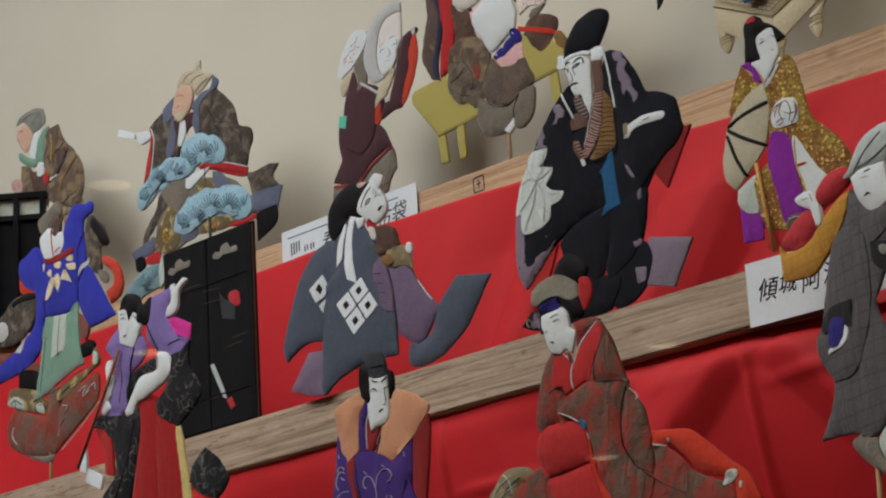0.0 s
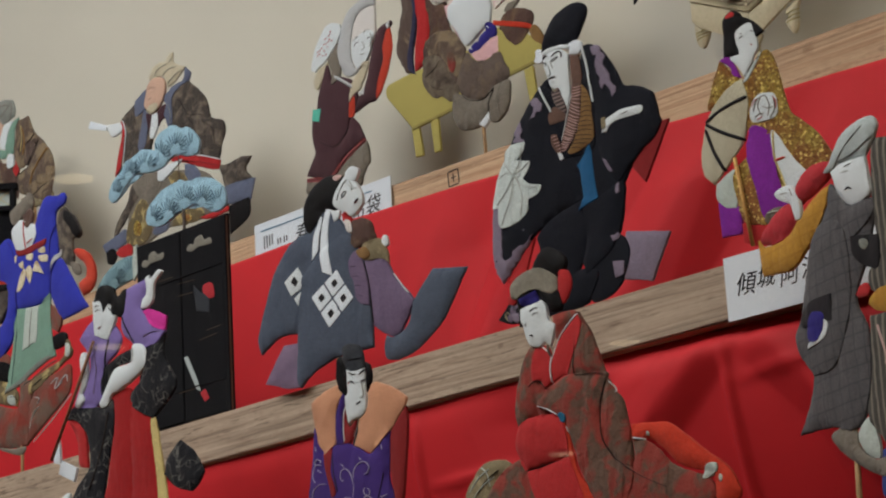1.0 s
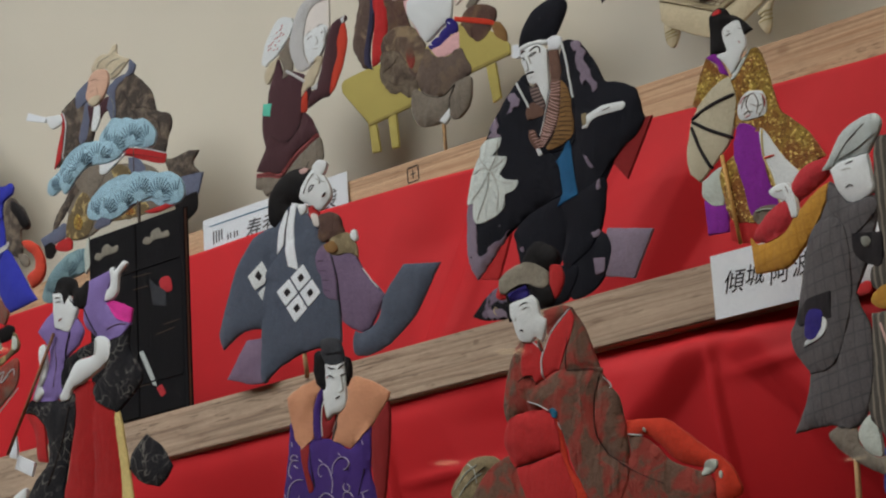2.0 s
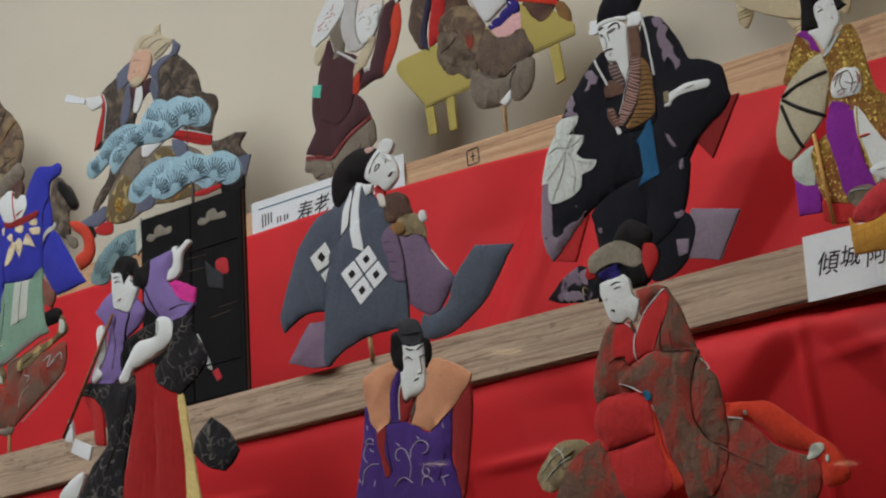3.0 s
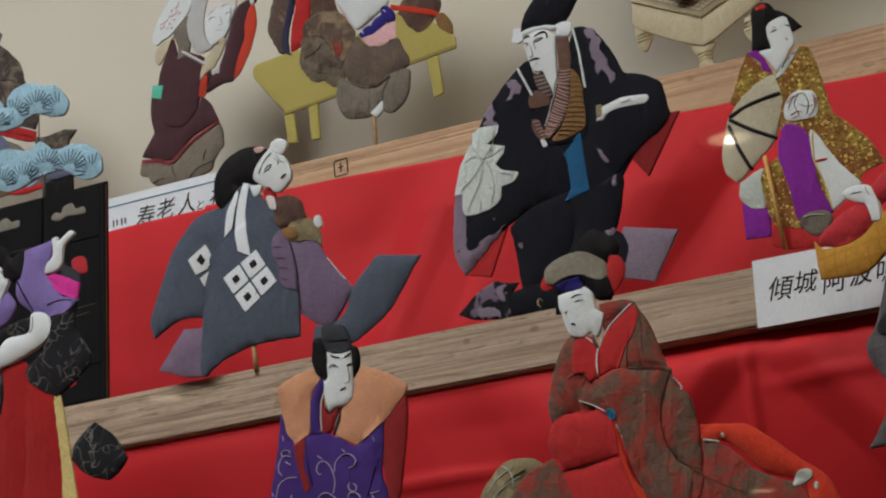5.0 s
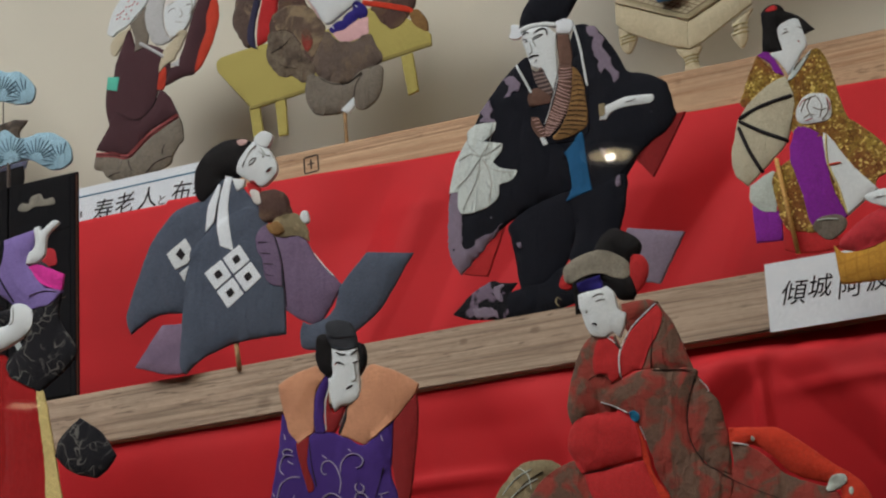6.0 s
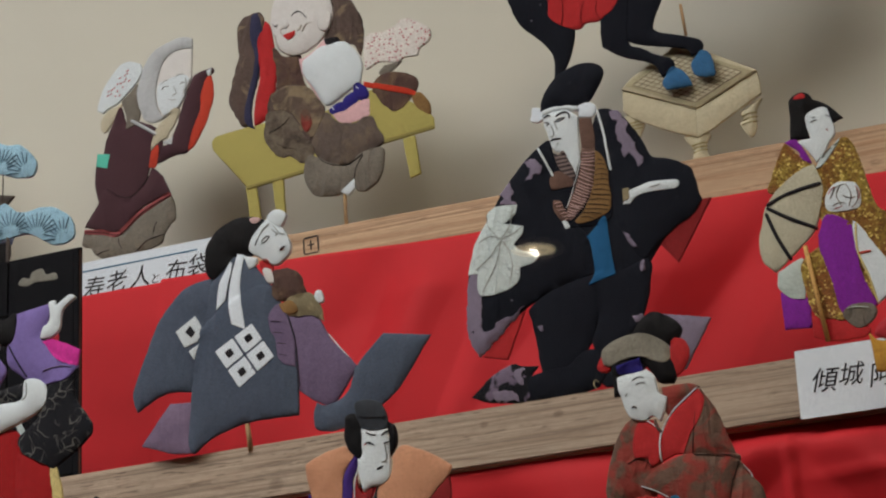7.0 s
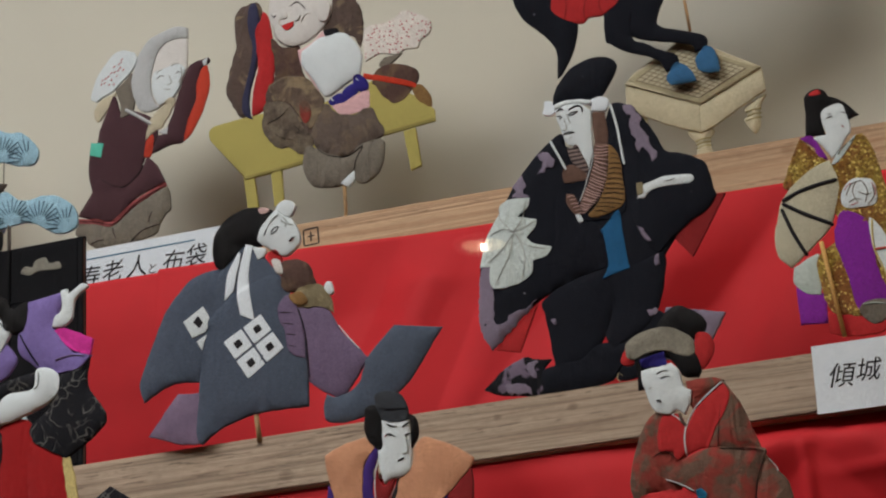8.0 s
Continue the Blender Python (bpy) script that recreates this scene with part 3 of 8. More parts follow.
def upper_edge(x):
    return 0.260 - 0.042 * (x + 0.1) + 0.0025 * noise.noise((x * 7, 0, 0)) if x > -0.4 else 0.2686 + 0.0025 * noise.noise((x * 7, 0, 0))


hanging("red_drape", upper_edge, -0.06, lambda x: 0.2385, ((-0.05, 0.028, 0.020, -0.4, 0.06), (-0.14, 0.035, -0.014, -0.4, 0.08), (0.05, 0.03, 0.012, -0.5, 0.1), (0.22, 0.04, 0.024, -0.8, 0.08), (0.30, 0.03, -0.012, -0.6, 0.08), (0.36, 0.03, 0.012, -0.3, 0.15), (-0.31, 0.05, 0.010, 0.2, 0.2), (-0.22, 0.025, 0.008, 0.3, 0.2), (0.52, 0.03, 0.014, 0.1, 0.2), (0.60, 0.02, 0.013, 0.1, 0.2)), "red cotton drape tacked over the upper rail", 0.006, -0.12)
hanging("red_drape", lambda x: -0.0572, -0.40, lambda x: 0.006, ((0.33, 0.022, 0.012, -1.2, 0.02), (0.265, 0.02, 0.008, -0.8, 0.03), (0.365, 0.02, 0.010, 0.9, 0.02), (0.43, 0.025, 0.009, 0.4, 0.05), (0.06, 0.03, -0.008, 0.35, 0.04), (0.13, 0.03, 0.008, 0.35, 0.06), (-0.22, 0.04, 0.008, 0.2, 0.1), (-0.45, 0.04, 0.008, -0.2, 0.1), (0.62, 0.04, 0.008, 0.1, 0.1)), "red cotton drape hanging below the middle rail", 0.007, 0.2, ((0.434, -0.107, 0.10), (0.02, -0.14, 0.09), (-0.42, -0.12, 0.1)), set_back, 0.008)
hanging("red_drape", lambda x: -0.36, -0.9, lambda x: -0.158, ((0.1, 0.05, 0.012, 0.1, 0.1), (-0.3, 0.05, 0.012, 0.1, 0.1)), "red cotton drape hanging below the lower rail", 0.006)


# ---- name cards and the mark on the rail ----
def letters(text, size, place, yaw, parent, slant=0.0, weight=0.0):
    """Brush-written characters as a thin mesh under a card."""
    data = bpy.data.curves.new("lettering", "FONT")
    data.body, data.size, data.shear, data.offset, data.extrude = text, size, slant, weight, 0.0001
    data.resolution_u = 3
    probe = new("lettering_source", data)
    me = bpy.data.meshes.new_from_object(probe.evaluated_get(bpy.context.evaluated_depsgraph_get()))
    bpy.data.objects.remove(probe)
    me.materials.clear()
    me.materials.append(M["ink"])
    ob = new("lettering", me)
    ob.parent = parent
    ob.matrix_basis = pose(*place, 90, yaw, 0)
    return ob


def card(place, wide, high, turn, label):
    ob = empty("name_card", place)
    ob.matrix_world = pose(*place, 0, turn, 0)
    bm = box((0, -0.0006, -high), (wide, 0.0, 0))
    part("card", bm, M["paper"], ob)
    return tagged(ob, label, "name card", "name cards")


low_card = card((0.350, -0.0005, 0.0015), 0.235, 0.0600, 0.4, "white name card with black brush lettering on the middle rail")
for ch, cx, cz, size in (("傾", 0.0105, -0.0365, 0.0228), ("城", 0.0345, -0.0345, 0.0215), ("阿", 0.060, -0.0395, 0.0225), ("波", 0.0845, -0.0375, 0.0220), ("鳴", 0.1075, -0.0385, 0.0220), ("門", 0.131, -0.0385, 0.0220)):
    letters(ch, size, (cx, -0.0009, cz), random.uniform(-7, 5), low_card, 0.22, 0.0)
top_card = card((-0.577, 0.2413, 0.3105), 0.255, 0.055, 0.0, "white blue-lined name card with brush lettering on the rail")
part("blue_line", box((0.012, -0.0011, -0.0115), (0.222, -0.0007, -0.0103)), M["tealblue"], top_card)
for bx, high, count in ((0.018, 0.017, 4), (0.044, 0.008, 2), (0.056, 0.008, 2)):
    for k in range(count):
        part("lettering_bar", box((bx + 0.005 * k, -0.0011, -0.036 + 0.001 * k), (bx + 0.005 * k + 0.0019, -0.0007, -0.036 + high)), M["ink"], top_card)
for ch, cx, cz, size in (("寿", 0.076, -0.0415, 0.0275), ("老", 0.106, -0.0405, 0.0270), ("人", 0.136, -0.0395, 0.0270), ("と", 0.162, -0.0400, 0.0135), ("布", 0.180, -0.0395, 0.0268), ("袋", 0.2085, -0.0385, 0.0265)):
    letters(ch, size, (cx, -0.0009, cz), random.uniform(-6, 4), top_card, 0.2, 0.0)

mark = Figure()
mark.line("ink", 0.19, [(-0.8, -0.95), (-0.85, 0.85)], 0.01).line("ink", 0.19, [(-0.85, 0.85), (0.85, 0.95)], 0.01).line("ink", 0.19, [(0.85, 0.95), (0.92, -0.9)], 0.01).line("ink", 0.17, [(-0.8, -0.95), (0.92, -0.9)], 0.01)
mark.line("ink", 0.19, [(0.0, 0.6), (0.03, -0.6)], 0.01).line("ink", 0.17, [(-0.45, 0.02), (0.48, 0.08)], 0.01)
ink_mark = new("ink_mark", mesh_of("ink_mark", mark.bm, [M[k] for k in mark.mats]))
ink_mark.parent = stand
ink_mark.matrix_basis = pose(-0.219, 0.2442, 0.2805)
tagged(ink_mark, "square mark brushed in black ink")


# ---- the black door panel ----
def piece(name, parent, d, place, label=""):
    """A padded piece as a part of a thing, at a place given from its parent."""
    ob = new(name, mesh_of(name, d.bm, [M[k] for k in d.mats]))
    ob.parent = parent
    ob.matrix_basis = pose(*place)
    return tagged(ob, label) if label else ob


panel = empty("door_panel", (-0.45, 0.012, -0.003))
part("backing", box((-0.078, -0.0005, 0.0), (0.088, 0.003, 0.236), 0.001), M["doorblack"], panel)
part("leaf", box((-0.077, -0.0045, 0.004), (0.0045, -0.0005, 0.234), 0.0015), M["doorblack"], panel, "padded black cloth door leaf")
part("leaf", box((0.0065, -0.0045, 0.003), (0.082, -0.0005, 0.231), 0.0015), M["doorblack"], panel, "padded black cloth door leaf")
part("edge_strip", box((0.0825, -0.005, 0.0), (0.088, -0.0005, 0.234), 0.001), M["doorblack"], panel)
part("edge_cord", box((0.0881, -0.003, 0.0), (0.0886, -0.001, 0.232)), M["brown"], panel, "thin tan cord along the edge")
for z in (0.176, 0.04):
    part("crossbar", box((-0.076, -0.0055, z), (0.080, -0.0042, z + 0.002), 0.0004), M["doorblack"], panel)
FRONT = (0, -0.0045, 0.003)
piece("fitting", panel, Figure().pad("brass", 0.2, [(-6.7, 20.5), (-6.3, 21.1), (-5.5, 20.9), (-5.3, 21.5), (-4.4, 21.8), (-3.6, 21.2), (-2.6, 21.2), (-2.6, 20.5), (-3.8, 20.4), (-5, 20.4), (-5.8, 20.1)]), FRONT, "grey cloud shaped fitting")
piece("fitting", panel, Figure().pad("brass", 0.2, [(1.8, 20.4), (2.3, 21), (3.1, 20.8), (3.4, 21.4), (4.5, 21.6), (5.1, 20.9), (6.1, 20.9), (6.3, 20.2), (5.1, 20.2), (3.8, 20.3), (2.8, 20)]), FRONT, "grey cloud shaped fitting")
piece("badge", panel, Figure().flat("hat", 0.3, [(2.8, 15.9), (3.9, 14.8), (5.6, 14.2), (5.6, 12), (3.3, 12.6)]), FRONT, "dark grey cloth scrap")
piece("badge", panel, Figure().pad("crimson", 0.3, [(4.5, 15.2), (5.5, 15.6), (6.4, 15.1), (6.5, 13.7), (5, 13.9)]), FRONT, "red cloth scrap")
piece("blade", panel, Figure().flat("bonnet", 0.15, [(0.7, 7.6), (1.4, 7.7), (2.5, 5.6), (3.2, 4.2), (3.6, 3.1), (2.9, 3.4)]), FRONT, "pale blade shaped patch")
piece("blade_grip", panel, Figure().flat("crimson", 0.2, [(3.5, 2.9), (4.4, 3.2), (5.1, 2), (4.3, 1.7)]), FRONT, "red cloth grip")
stitches = Figure()
stitches.line("stitch", 0.045, [(-0.1, 16.7), (3.1, 16.5)]).line("stitch", 0.045, [(0, 15.2), (2.7, 15.1)])
stitches.line("stitch", 0.045, [(4.9, 10), (7.7, 10.1)]).line("stitch", 0.045, [(3.6, 9.1), (6.8, 9.3)])
stitches.line("stitch", 0.045, [(-0.4, 3.6), (2.6, 3.6)]).line("stitch", 0.05, [(-7, 17.8), (-0.8, 17.8)])
piece("stitching", panel, stitches, FRONT, "loose tan stitches")
piece("pine_clump", panel, Figure().pine([(-16.8, 17.7), (-16.2, 19.8), (-14.3, 21.5), (-11.5, 22.5), (-8.6, 22.2), (-8.2, 19.9), (-10.3, 19.4), (-12.9, 18.9), (-14.2, 17.1)], "pineold"), (0, 0.0, 0.003), "padded blue green pine clump")
piece("edge_band", panel, Figure().flat("pale", 0.15, [(-8.5, 21.8), (-7.7, 23.5), (-7.5, 19.9), (-8.4, 19)]), FRONT, "white cloth strip")
tagged(panel, "black padded cloth double door panel standing on the rail", "door panel")

gate = empty("lattice_gate", (-1.158, 0.262, 0.294), 42.0)
part("board", box((-0.125, 0.0, 0.0), (0.008, 0.008, 0.196), 0.002), M["doorblack"], gate, "padded black cloth board")
part("bar", box((-0.125, -0.007, 0.224), (0.015, 0.008, 0.234), 0.0015), M["doorblack"], gate)
part("bar", box((-0.125, -0.006, 0.190), (0.008, -0.0005, 0.199), 0.0015), M["doorblack"], gate)
for bx in (-0.100, -0.068, -0.036, 0.004):
    part("post", box((bx, -0.0075, 0.0), (bx + 0.008, 0.0085, 0.224), 0.0015), M["doorblack"], gate)
for bx, wide in ((-0.092, 0.024), (-0.060, 0.024), (-0.028, 0.032)):
    paper = part("paper_pane", box((bx, 0.001, 0.199), (bx + wide, 0.004, 0.224)), M["pale"], gate, "white paper pane")
    cross = Figure().line("mustardpale", 0.08, [(0.1, 0.1), (100 * wide - 0.1, 2.4)]).line("mustardpale", 0.08, [(0.1, 2.4), (100 * wide - 0.1, 0.1)])
    piece("lattice", paper, cross, (bx, 0.001, 0.199))
tagged(gate, "black lattice gate with white paper panes on the rail", "gate")

goban = empty("game_board", (0.21, 0.275, 0.294))
BOARD = (0, 0, 0)
for leg in ([(-7.6, 7.7), (-5.8, 6.8), (-6.2, 5.1), (-6.9, 4.6), (-7.6, 5.5)], [(-1.5, 4), (1.1, 3.8), (0.7, 2.8), (0.6, 1.9), (0.9, 0.8), (-0.8, 1.1), (-0.7, 2.3), (-1.1, 2.9)], [(4.6, 5.3), (6.9, 6.5), (6.2, 5.3), (6, 3.3), (5.5, 2.5), (4.9, 3), (4.4, 4.1), (4.9, 4.5)]):
    turned = Figure().pad("board", 0.8, leg)
    low, high = min(q[1] for q in leg), max(q[1] for q in leg)
    mid = sum(q[0] for q in leg) / len(leg)
    for s in (0.34, 0.46, 0.58):
        turned.line("darkkhaki", 0.06, [(mid - 0.8, low + s * (high - low)), (mid + 0.9, low + (s + 0.05) * (high - low))])
    piece("leg", goban, turned, (0, 0.004, 0), "padded turned leg with stitched rings")
piece("side", goban, Figure().pad("board", 0.7, [(-7.7, 10.4, 1), (0, 6.5, 1), (-0.1, 3.4, 1), (-3.3, 4.9), (-6.6, 6.8), (-7.8, 8, 1)]), BOARD, "padded cream side")
piece("side", goban, Figure().pad("board", 0.7, [(0, 6.5, 1), (6.8, 9.3, 1), (7, 6.8, 1), (4.2, 5.4), (1.3, 3.9), (-0.1, 3.4, 1)]), BOARD, "padded cream side")
top_cloth = Figure().pad("board", 0.35, [(-7.7, 10.3, 1), (-6.2, 11.5), (-2.8, 13.2), (-1.2, 13.8), (1.9, 12.4), (4.2, 11), (6.8, 9.3, 1), (0.1, 6.5, 1)])
top_cloth.pad("gridcloth", 0.08, [(-7.3, 10.6, 1), (-1.4, 13.5, 1), (6.5, 9.3, 1), (0, 6.6, 1)])
corner = [np.array(p) for p in [(-6.4, 10.4), (-1.3, 13), (5.3, 9.4), (0.1, 7.1)]]
top_cloth.pad("board", 0.05, [tuple(c) + (1,) for c in corner])
for i in range(12):
    s = i / 11
    top_cloth.line("umber", 0.05, [corner[0] + (corner[1] - corner[0]) * s, corner[3] + (corner[2] - corner[3]) * s], 0.02)
    top_cloth.line("umber", 0.05, [corner[0] + (corner[3] - corner[0]) * s, corner[1] + (corner[2] - corner[1]) * s], 0.02)
piece("top", goban, top_cloth, (0, -0.003, 0), "cream cloth top ruled with brown lines")
piece("stick", goban, Figure().rod("wood", 0.45, (0.2, -3.0), (0.2, 4.0), front=False), (0, 0.003, 0))
tagged(goban, "padded cream cloth game board with ruled top", "game board")


# ---- the padded cloth dolls ----
# black robed padded cloth doll with white peony leaf and black hat
d = Figure()
d.rod("wood", 0.5, (-2.9, 4.5), (-2.2, 0), front=False)
d.pad("black", 0.3, [(2.4, 29.7), (3.2, 23.8), (3.5, 20.6), (4.5, 16.2), (3, 13.7), (-0.2, 14.2), (-2.8, 17), (-3.1, 21.8), (-2.2, 24), (0.1, 24)])
d.pad("red", 0.25, [(-6, 12, 1), (-8, 7.6, 1), (-10.3, 8.2, 1), (-9, 9.4)])
d.pad("wine", 0.25, [(12.3, 19.4, 1), (10.8, 17, 1), (8.8, 13.9, 1), (7.4, 15.7, 1), (6.7, 17.3), (8.3, 19.4)])
d.pad("black", 0.8, [(3.2, 20.3), (7.9, 19.4), (7.7, 16.6), (6.8, 15.2), (6.2, 14.2), (5.9, 12.5), (3.5, 12.4), (1.2, 13.3), (1, 16.8)])
d.flat("lilac", 0.7, [(5.9, 9.6), (11.3, 8.3), (8.6, 4), (4.6, 5.1)])
d.pad("black", 0.7, [(0.6, 8.5), (3.5, 9.8), (5.6, 9.2), (6.3, 7.4), (5.4, 5.2), (3.4, 3.7), (0.8, 3.9)])
d.flat("lilac", 0.4, [(4.2, 6.9), (5.6, 6.7), (5.4, 5.4), (4.3, 5.2)])
d.pad("black", 1, [(-5.5, 12), (-3.8, 13.1), (-1.6, 13.8), (1.1, 14.2), (1.3, 11.8), (1, 10), (0.2, 7.9), (-1.7, 5.6), (-4.4, 5.3), (-4.9, 7, 1), (-5.1, 8.8), (-5.4, 10.8)])
d.pad("black", 1, [(0.9, 14.1), (3, 13.8), (6.1, 14.6), (6.1, 12.5), (5.4, 10), (4.4, 8.4), (3.1, 7.5), (1.2, 6.8), (0.2, 7.7), (0.9, 9.5), (1.1, 11.9)])
d.pad("black", 0.9, [(-6.3, 5.4), (-4.3, 5.8), (-2.2, 5.9), (-0.4, 7.1), (1.2, 6.9), (2.3, 6.1), (0.6, 3.6, 1), (-1, 3.3), (-2.9, 3.2), (-4.8, 3.3), (-6, 3.2), (-6.4, 3.7)])
d.pad("blotch", 0.6, [(-11.6, 4.5, 1), (-10.7, 5.3), (-9.7, 6.1), (-7.6, 7), (-6.6, 6.7), (-5, 6.4, 1), (-6, 5.3), (-5.9, 3.1, 1), (-7.9, 3.4), (-10.1, 3.8)])
d.pad("lilac", 0.1, [(-7.3, 6.3, 1), (-6.7, 6.5), (-6.2, 6.3), (-6.6, 5.9), (-6.5, 4.9), (-6.9, 5), (-7.3, 5.7)])
d.pad("lilac", 0.1, [(-9.5, 4.5, 1), (-8.8, 4.7), (-7.6, 4.4), (-7, 3.8), (-6.9, 3.4, 1), (-7.9, 3.6), (-9.1, 3.7), (-9.4, 4.1)])
d.pad("black", 1.3, [(-2.4, 27.8), (-3.9, 27.3), (-5.2, 26.2), (-6.4, 25), (-7.7, 23.4), (-8.8, 21.6), (-10, 19.9), (-10.8, 18.1), (-11.3, 16.2), (-11.5, 14), (-11.7, 11.8), (-11.4, 9.8), (-10.6, 8.2, 1), (-9.2, 9.4), (-7.7, 10.7), (-6, 12), (-3.8, 13.1), (-1.6, 13.8), (1, 14.2, 1), (0.6, 17.8), (-0.5, 19.2), (-1.3, 21.4), (-2.3, 24.3)])
d.pad("lilac", 0.18, [(-11.1, 16.3, 1), (-10.1, 16, 1), (-10, 15.2), (-10, 14), (-10.1, 11.8), (-10, 10.5), (-8.9, 10.6), (-8.7, 11), (-7.8, 11.4), (-7.1, 11.5), (-5.9, 12.2, 1), (-7.4, 10.9), (-8.9, 9.6), (-10.6, 8.2, 1), (-11.3, 9.5), (-11.7, 11.6), (-11.5, 14)])
d.pad("lilac", 0.12, [(-5.2, 26.1, 1), (-4.2, 26.3), (-3.3, 25.5), (-3.5, 24.7), (-4.1, 24.8), (-4.4, 24.2), (-4.9, 24.2, 1), (-4.4, 25.1), (-4.8, 25.7)])
d.pad("lilac", 0.12, [(-7.7, 23.4, 1), (-6.7, 24.4), (-6.3, 23.4), (-6.5, 22.6), (-5.9, 22.2), (-6.6, 22.1), (-7.6, 22.4), (-7.2, 23)])
d.pad("crumple", 0.22, [(-8.3, 22.3, 1), (-7.1, 22.2), (-5.9, 22, 1), (-6.2, 21.1), (-7.3, 20.4, 1), (-5.4, 19.8, 1), (-5.6, 19.1), (-6.5, 18.2, 1), (-5.8, 17.5), (-4.3, 17, 1), (-4.1, 16.8), (-4.7, 16.1), (-6, 15.9, 1), (-6.2, 14.7), (-7.2, 14), (-8.2, 13.8), (-8.9, 13.7), (-10, 13.8, 1), (-10.3, 14.6), (-10.2, 16, 1), (-11.3, 16.2, 1), (-10.9, 17.6), (-10.5, 19), (-9.8, 20.1), (-9.2, 21), (-9, 21.9)])
d.line("vein", 0.05, [(-7.7, 18.9), (-6.8, 20), (-6.4, 21.5)])
d.line("vein", 0.05, [(-7.7, 18.9), (-8.9, 20.4), (-9.1, 21.7)])
d.line("vein", 0.05, [(-7.7, 18.9), (-8.7, 19.4), (-10, 19.1)])
d.line("vein", 0.05, [(-7.7, 18.9), (-6.6, 17.5), (-4.6, 16.8)])
d.line("vein", 0.05, [(-7.7, 18.9), (-6.5, 19.2), (-5.6, 19.7)])
d.line("vein", 0.05, [(-7.7, 18.8), (-8.2, 16.8), (-9.8, 14.1)])
d.line("vein", 0.05, [(-7.4, 18.7), (-6.7, 16.5), (-7.1, 14.4)])
d.line("vein", 0.05, [(-7.8, 18.7), (-8.9, 17.4), (-10.4, 16.4)])
d.pad("black", 1.2, [(2.3, 30, 1), (3.4, 29.9), (4.5, 29.1), (5.3, 28.1), (6.1, 26.7), (6.9, 24.9), (7.3, 24.3), (8.8, 23.8), (10.5, 22.8), (11, 21.7), (11.3, 20), (11.5, 19.3, 1), (10.6, 18.1), (8.9, 17.2), (7.7, 16.3), (6.5, 15.4), (5.6, 14.8), (4.3, 16.7), (3.6, 18.7), (3.2, 20.6), (3.2, 23.8), (2.8, 27.4)])
d.pad("lilac", 0.12, [(3.5, 29.5, 1), (4.5, 29.3), (4.8, 28.7), (5.3, 27.9), (5, 27.4), (5.3, 26.6), (5.8, 26), (5.9, 25.1), (6.4, 24.3), (6.4, 23.8), (6.1, 23.4, 1), (5.8, 23.9), (5.3, 25), (4.8, 24.5), (4.5, 25.1), (4.6, 25.8), (4.2, 26.6), (4.1, 27.6), (4.3, 28.3), (3.8, 28.6)])
d.pad("lilac", 0.1, [(4.1, 17.4, 1), (4.5, 17.1), (5.1, 16.1), (5.4, 15.8, 1), (4.8, 15.9), (4.4, 16.7)])
d.pad("lilac", 0.1, [(5.3, 14.4, 1), (5.7, 14.7), (5.8, 13.9), (5.5, 13.4, 1), (5.4, 13.8)])
d.pad("lilac", 0.1, [(4.3, 9.5, 1), (5.1, 9.5), (5.2, 9.1), (4.5, 9)])
d.pad("lilac", 0.08, [(-4.7, 10.1, 1), (-4.3, 10.1), (-4.3, 9.6), (-4.6, 9.6)])
d.pad("black", 0.5, [(-3.7, 27.4), (-2.1, 26.5), (0.2, 25), (2.8, 27.1), (3.2, 23.8), (3.2, 20.6), (2.5, 18.9), (-0.3, 18.9), (-1.2, 19.5), (-2.3, 24.3)])
d.pad("teal", 0.25, [(0.5, 17.8, 1), (1.4, 18.6), (2.4, 19.4), (2.6, 17.4), (2.8, 15.2), (3, 13.7, 1), (0.4, 13.1, 1), (1, 14.3), (0.8, 16.8)])
d.pad("white", 0.5, [(-2.9, 30.3, 1), (-1.8, 30.6), (-0.4, 30.4), (0.5, 29.6, 1), (0.4, 27.6), (0.4, 25.9), (0.2, 25), (-0.1, 23.9, 1), (-0.8, 24.9), (-1, 26.2), (-1.9, 26.6), (-2.2, 27.1), (-2.5, 28.2), (-2.8, 29.2), (-2.9, 29.8)])
d.pad("stripe", 0.35, [(-2.1, 26.3, 1), (-1.6, 26.3), (-1.1, 26.5), (-0.6, 25.4), (-0.1, 24.1), (-0.3, 23.4, 1), (-1.1, 24), (-1.8, 25.1)])
d.pad("brown", 0.4, [(-2.4, 24.5, 1), (-1.7, 24.6), (-0.4, 23.5), (-0.2, 22.9, 1), (-1.4, 22.9), (-2.5, 22.9, 1), (-2.7, 23.7)])
d.pad("brown", 0.35, [(0.5, 29.5, 1), (1.7, 29.3, 1), (1.9, 27.3), (1.9, 26.1, 1), (0.6, 26.4, 1), (0.5, 27.8)])
d.pad("ochre", 0.45, [(1.9, 26, 1), (2.4, 25.5), (2.9, 24.2), (3, 22.5), (3.1, 20.9), (2.8, 19.8), (1.6, 19.3), (0.2, 19.1), (-0.5, 19.4), (0.3, 20.2), (1, 21.2), (1.5, 22.6), (1.8, 24.2)])
d.pad("brown", 0.45, [(0.6, 26.5, 1), (1.9, 26.2, 1), (1.8, 24.9), (1.6, 23.3), (1.2, 21.9), (0.4, 20.7), (-0.4, 20), (-1.1, 19.5, 1), (-1.2, 20.5), (-0.8, 21.6), (-0.1, 22.9), (0.4, 24.5), (0.4, 25.7)])
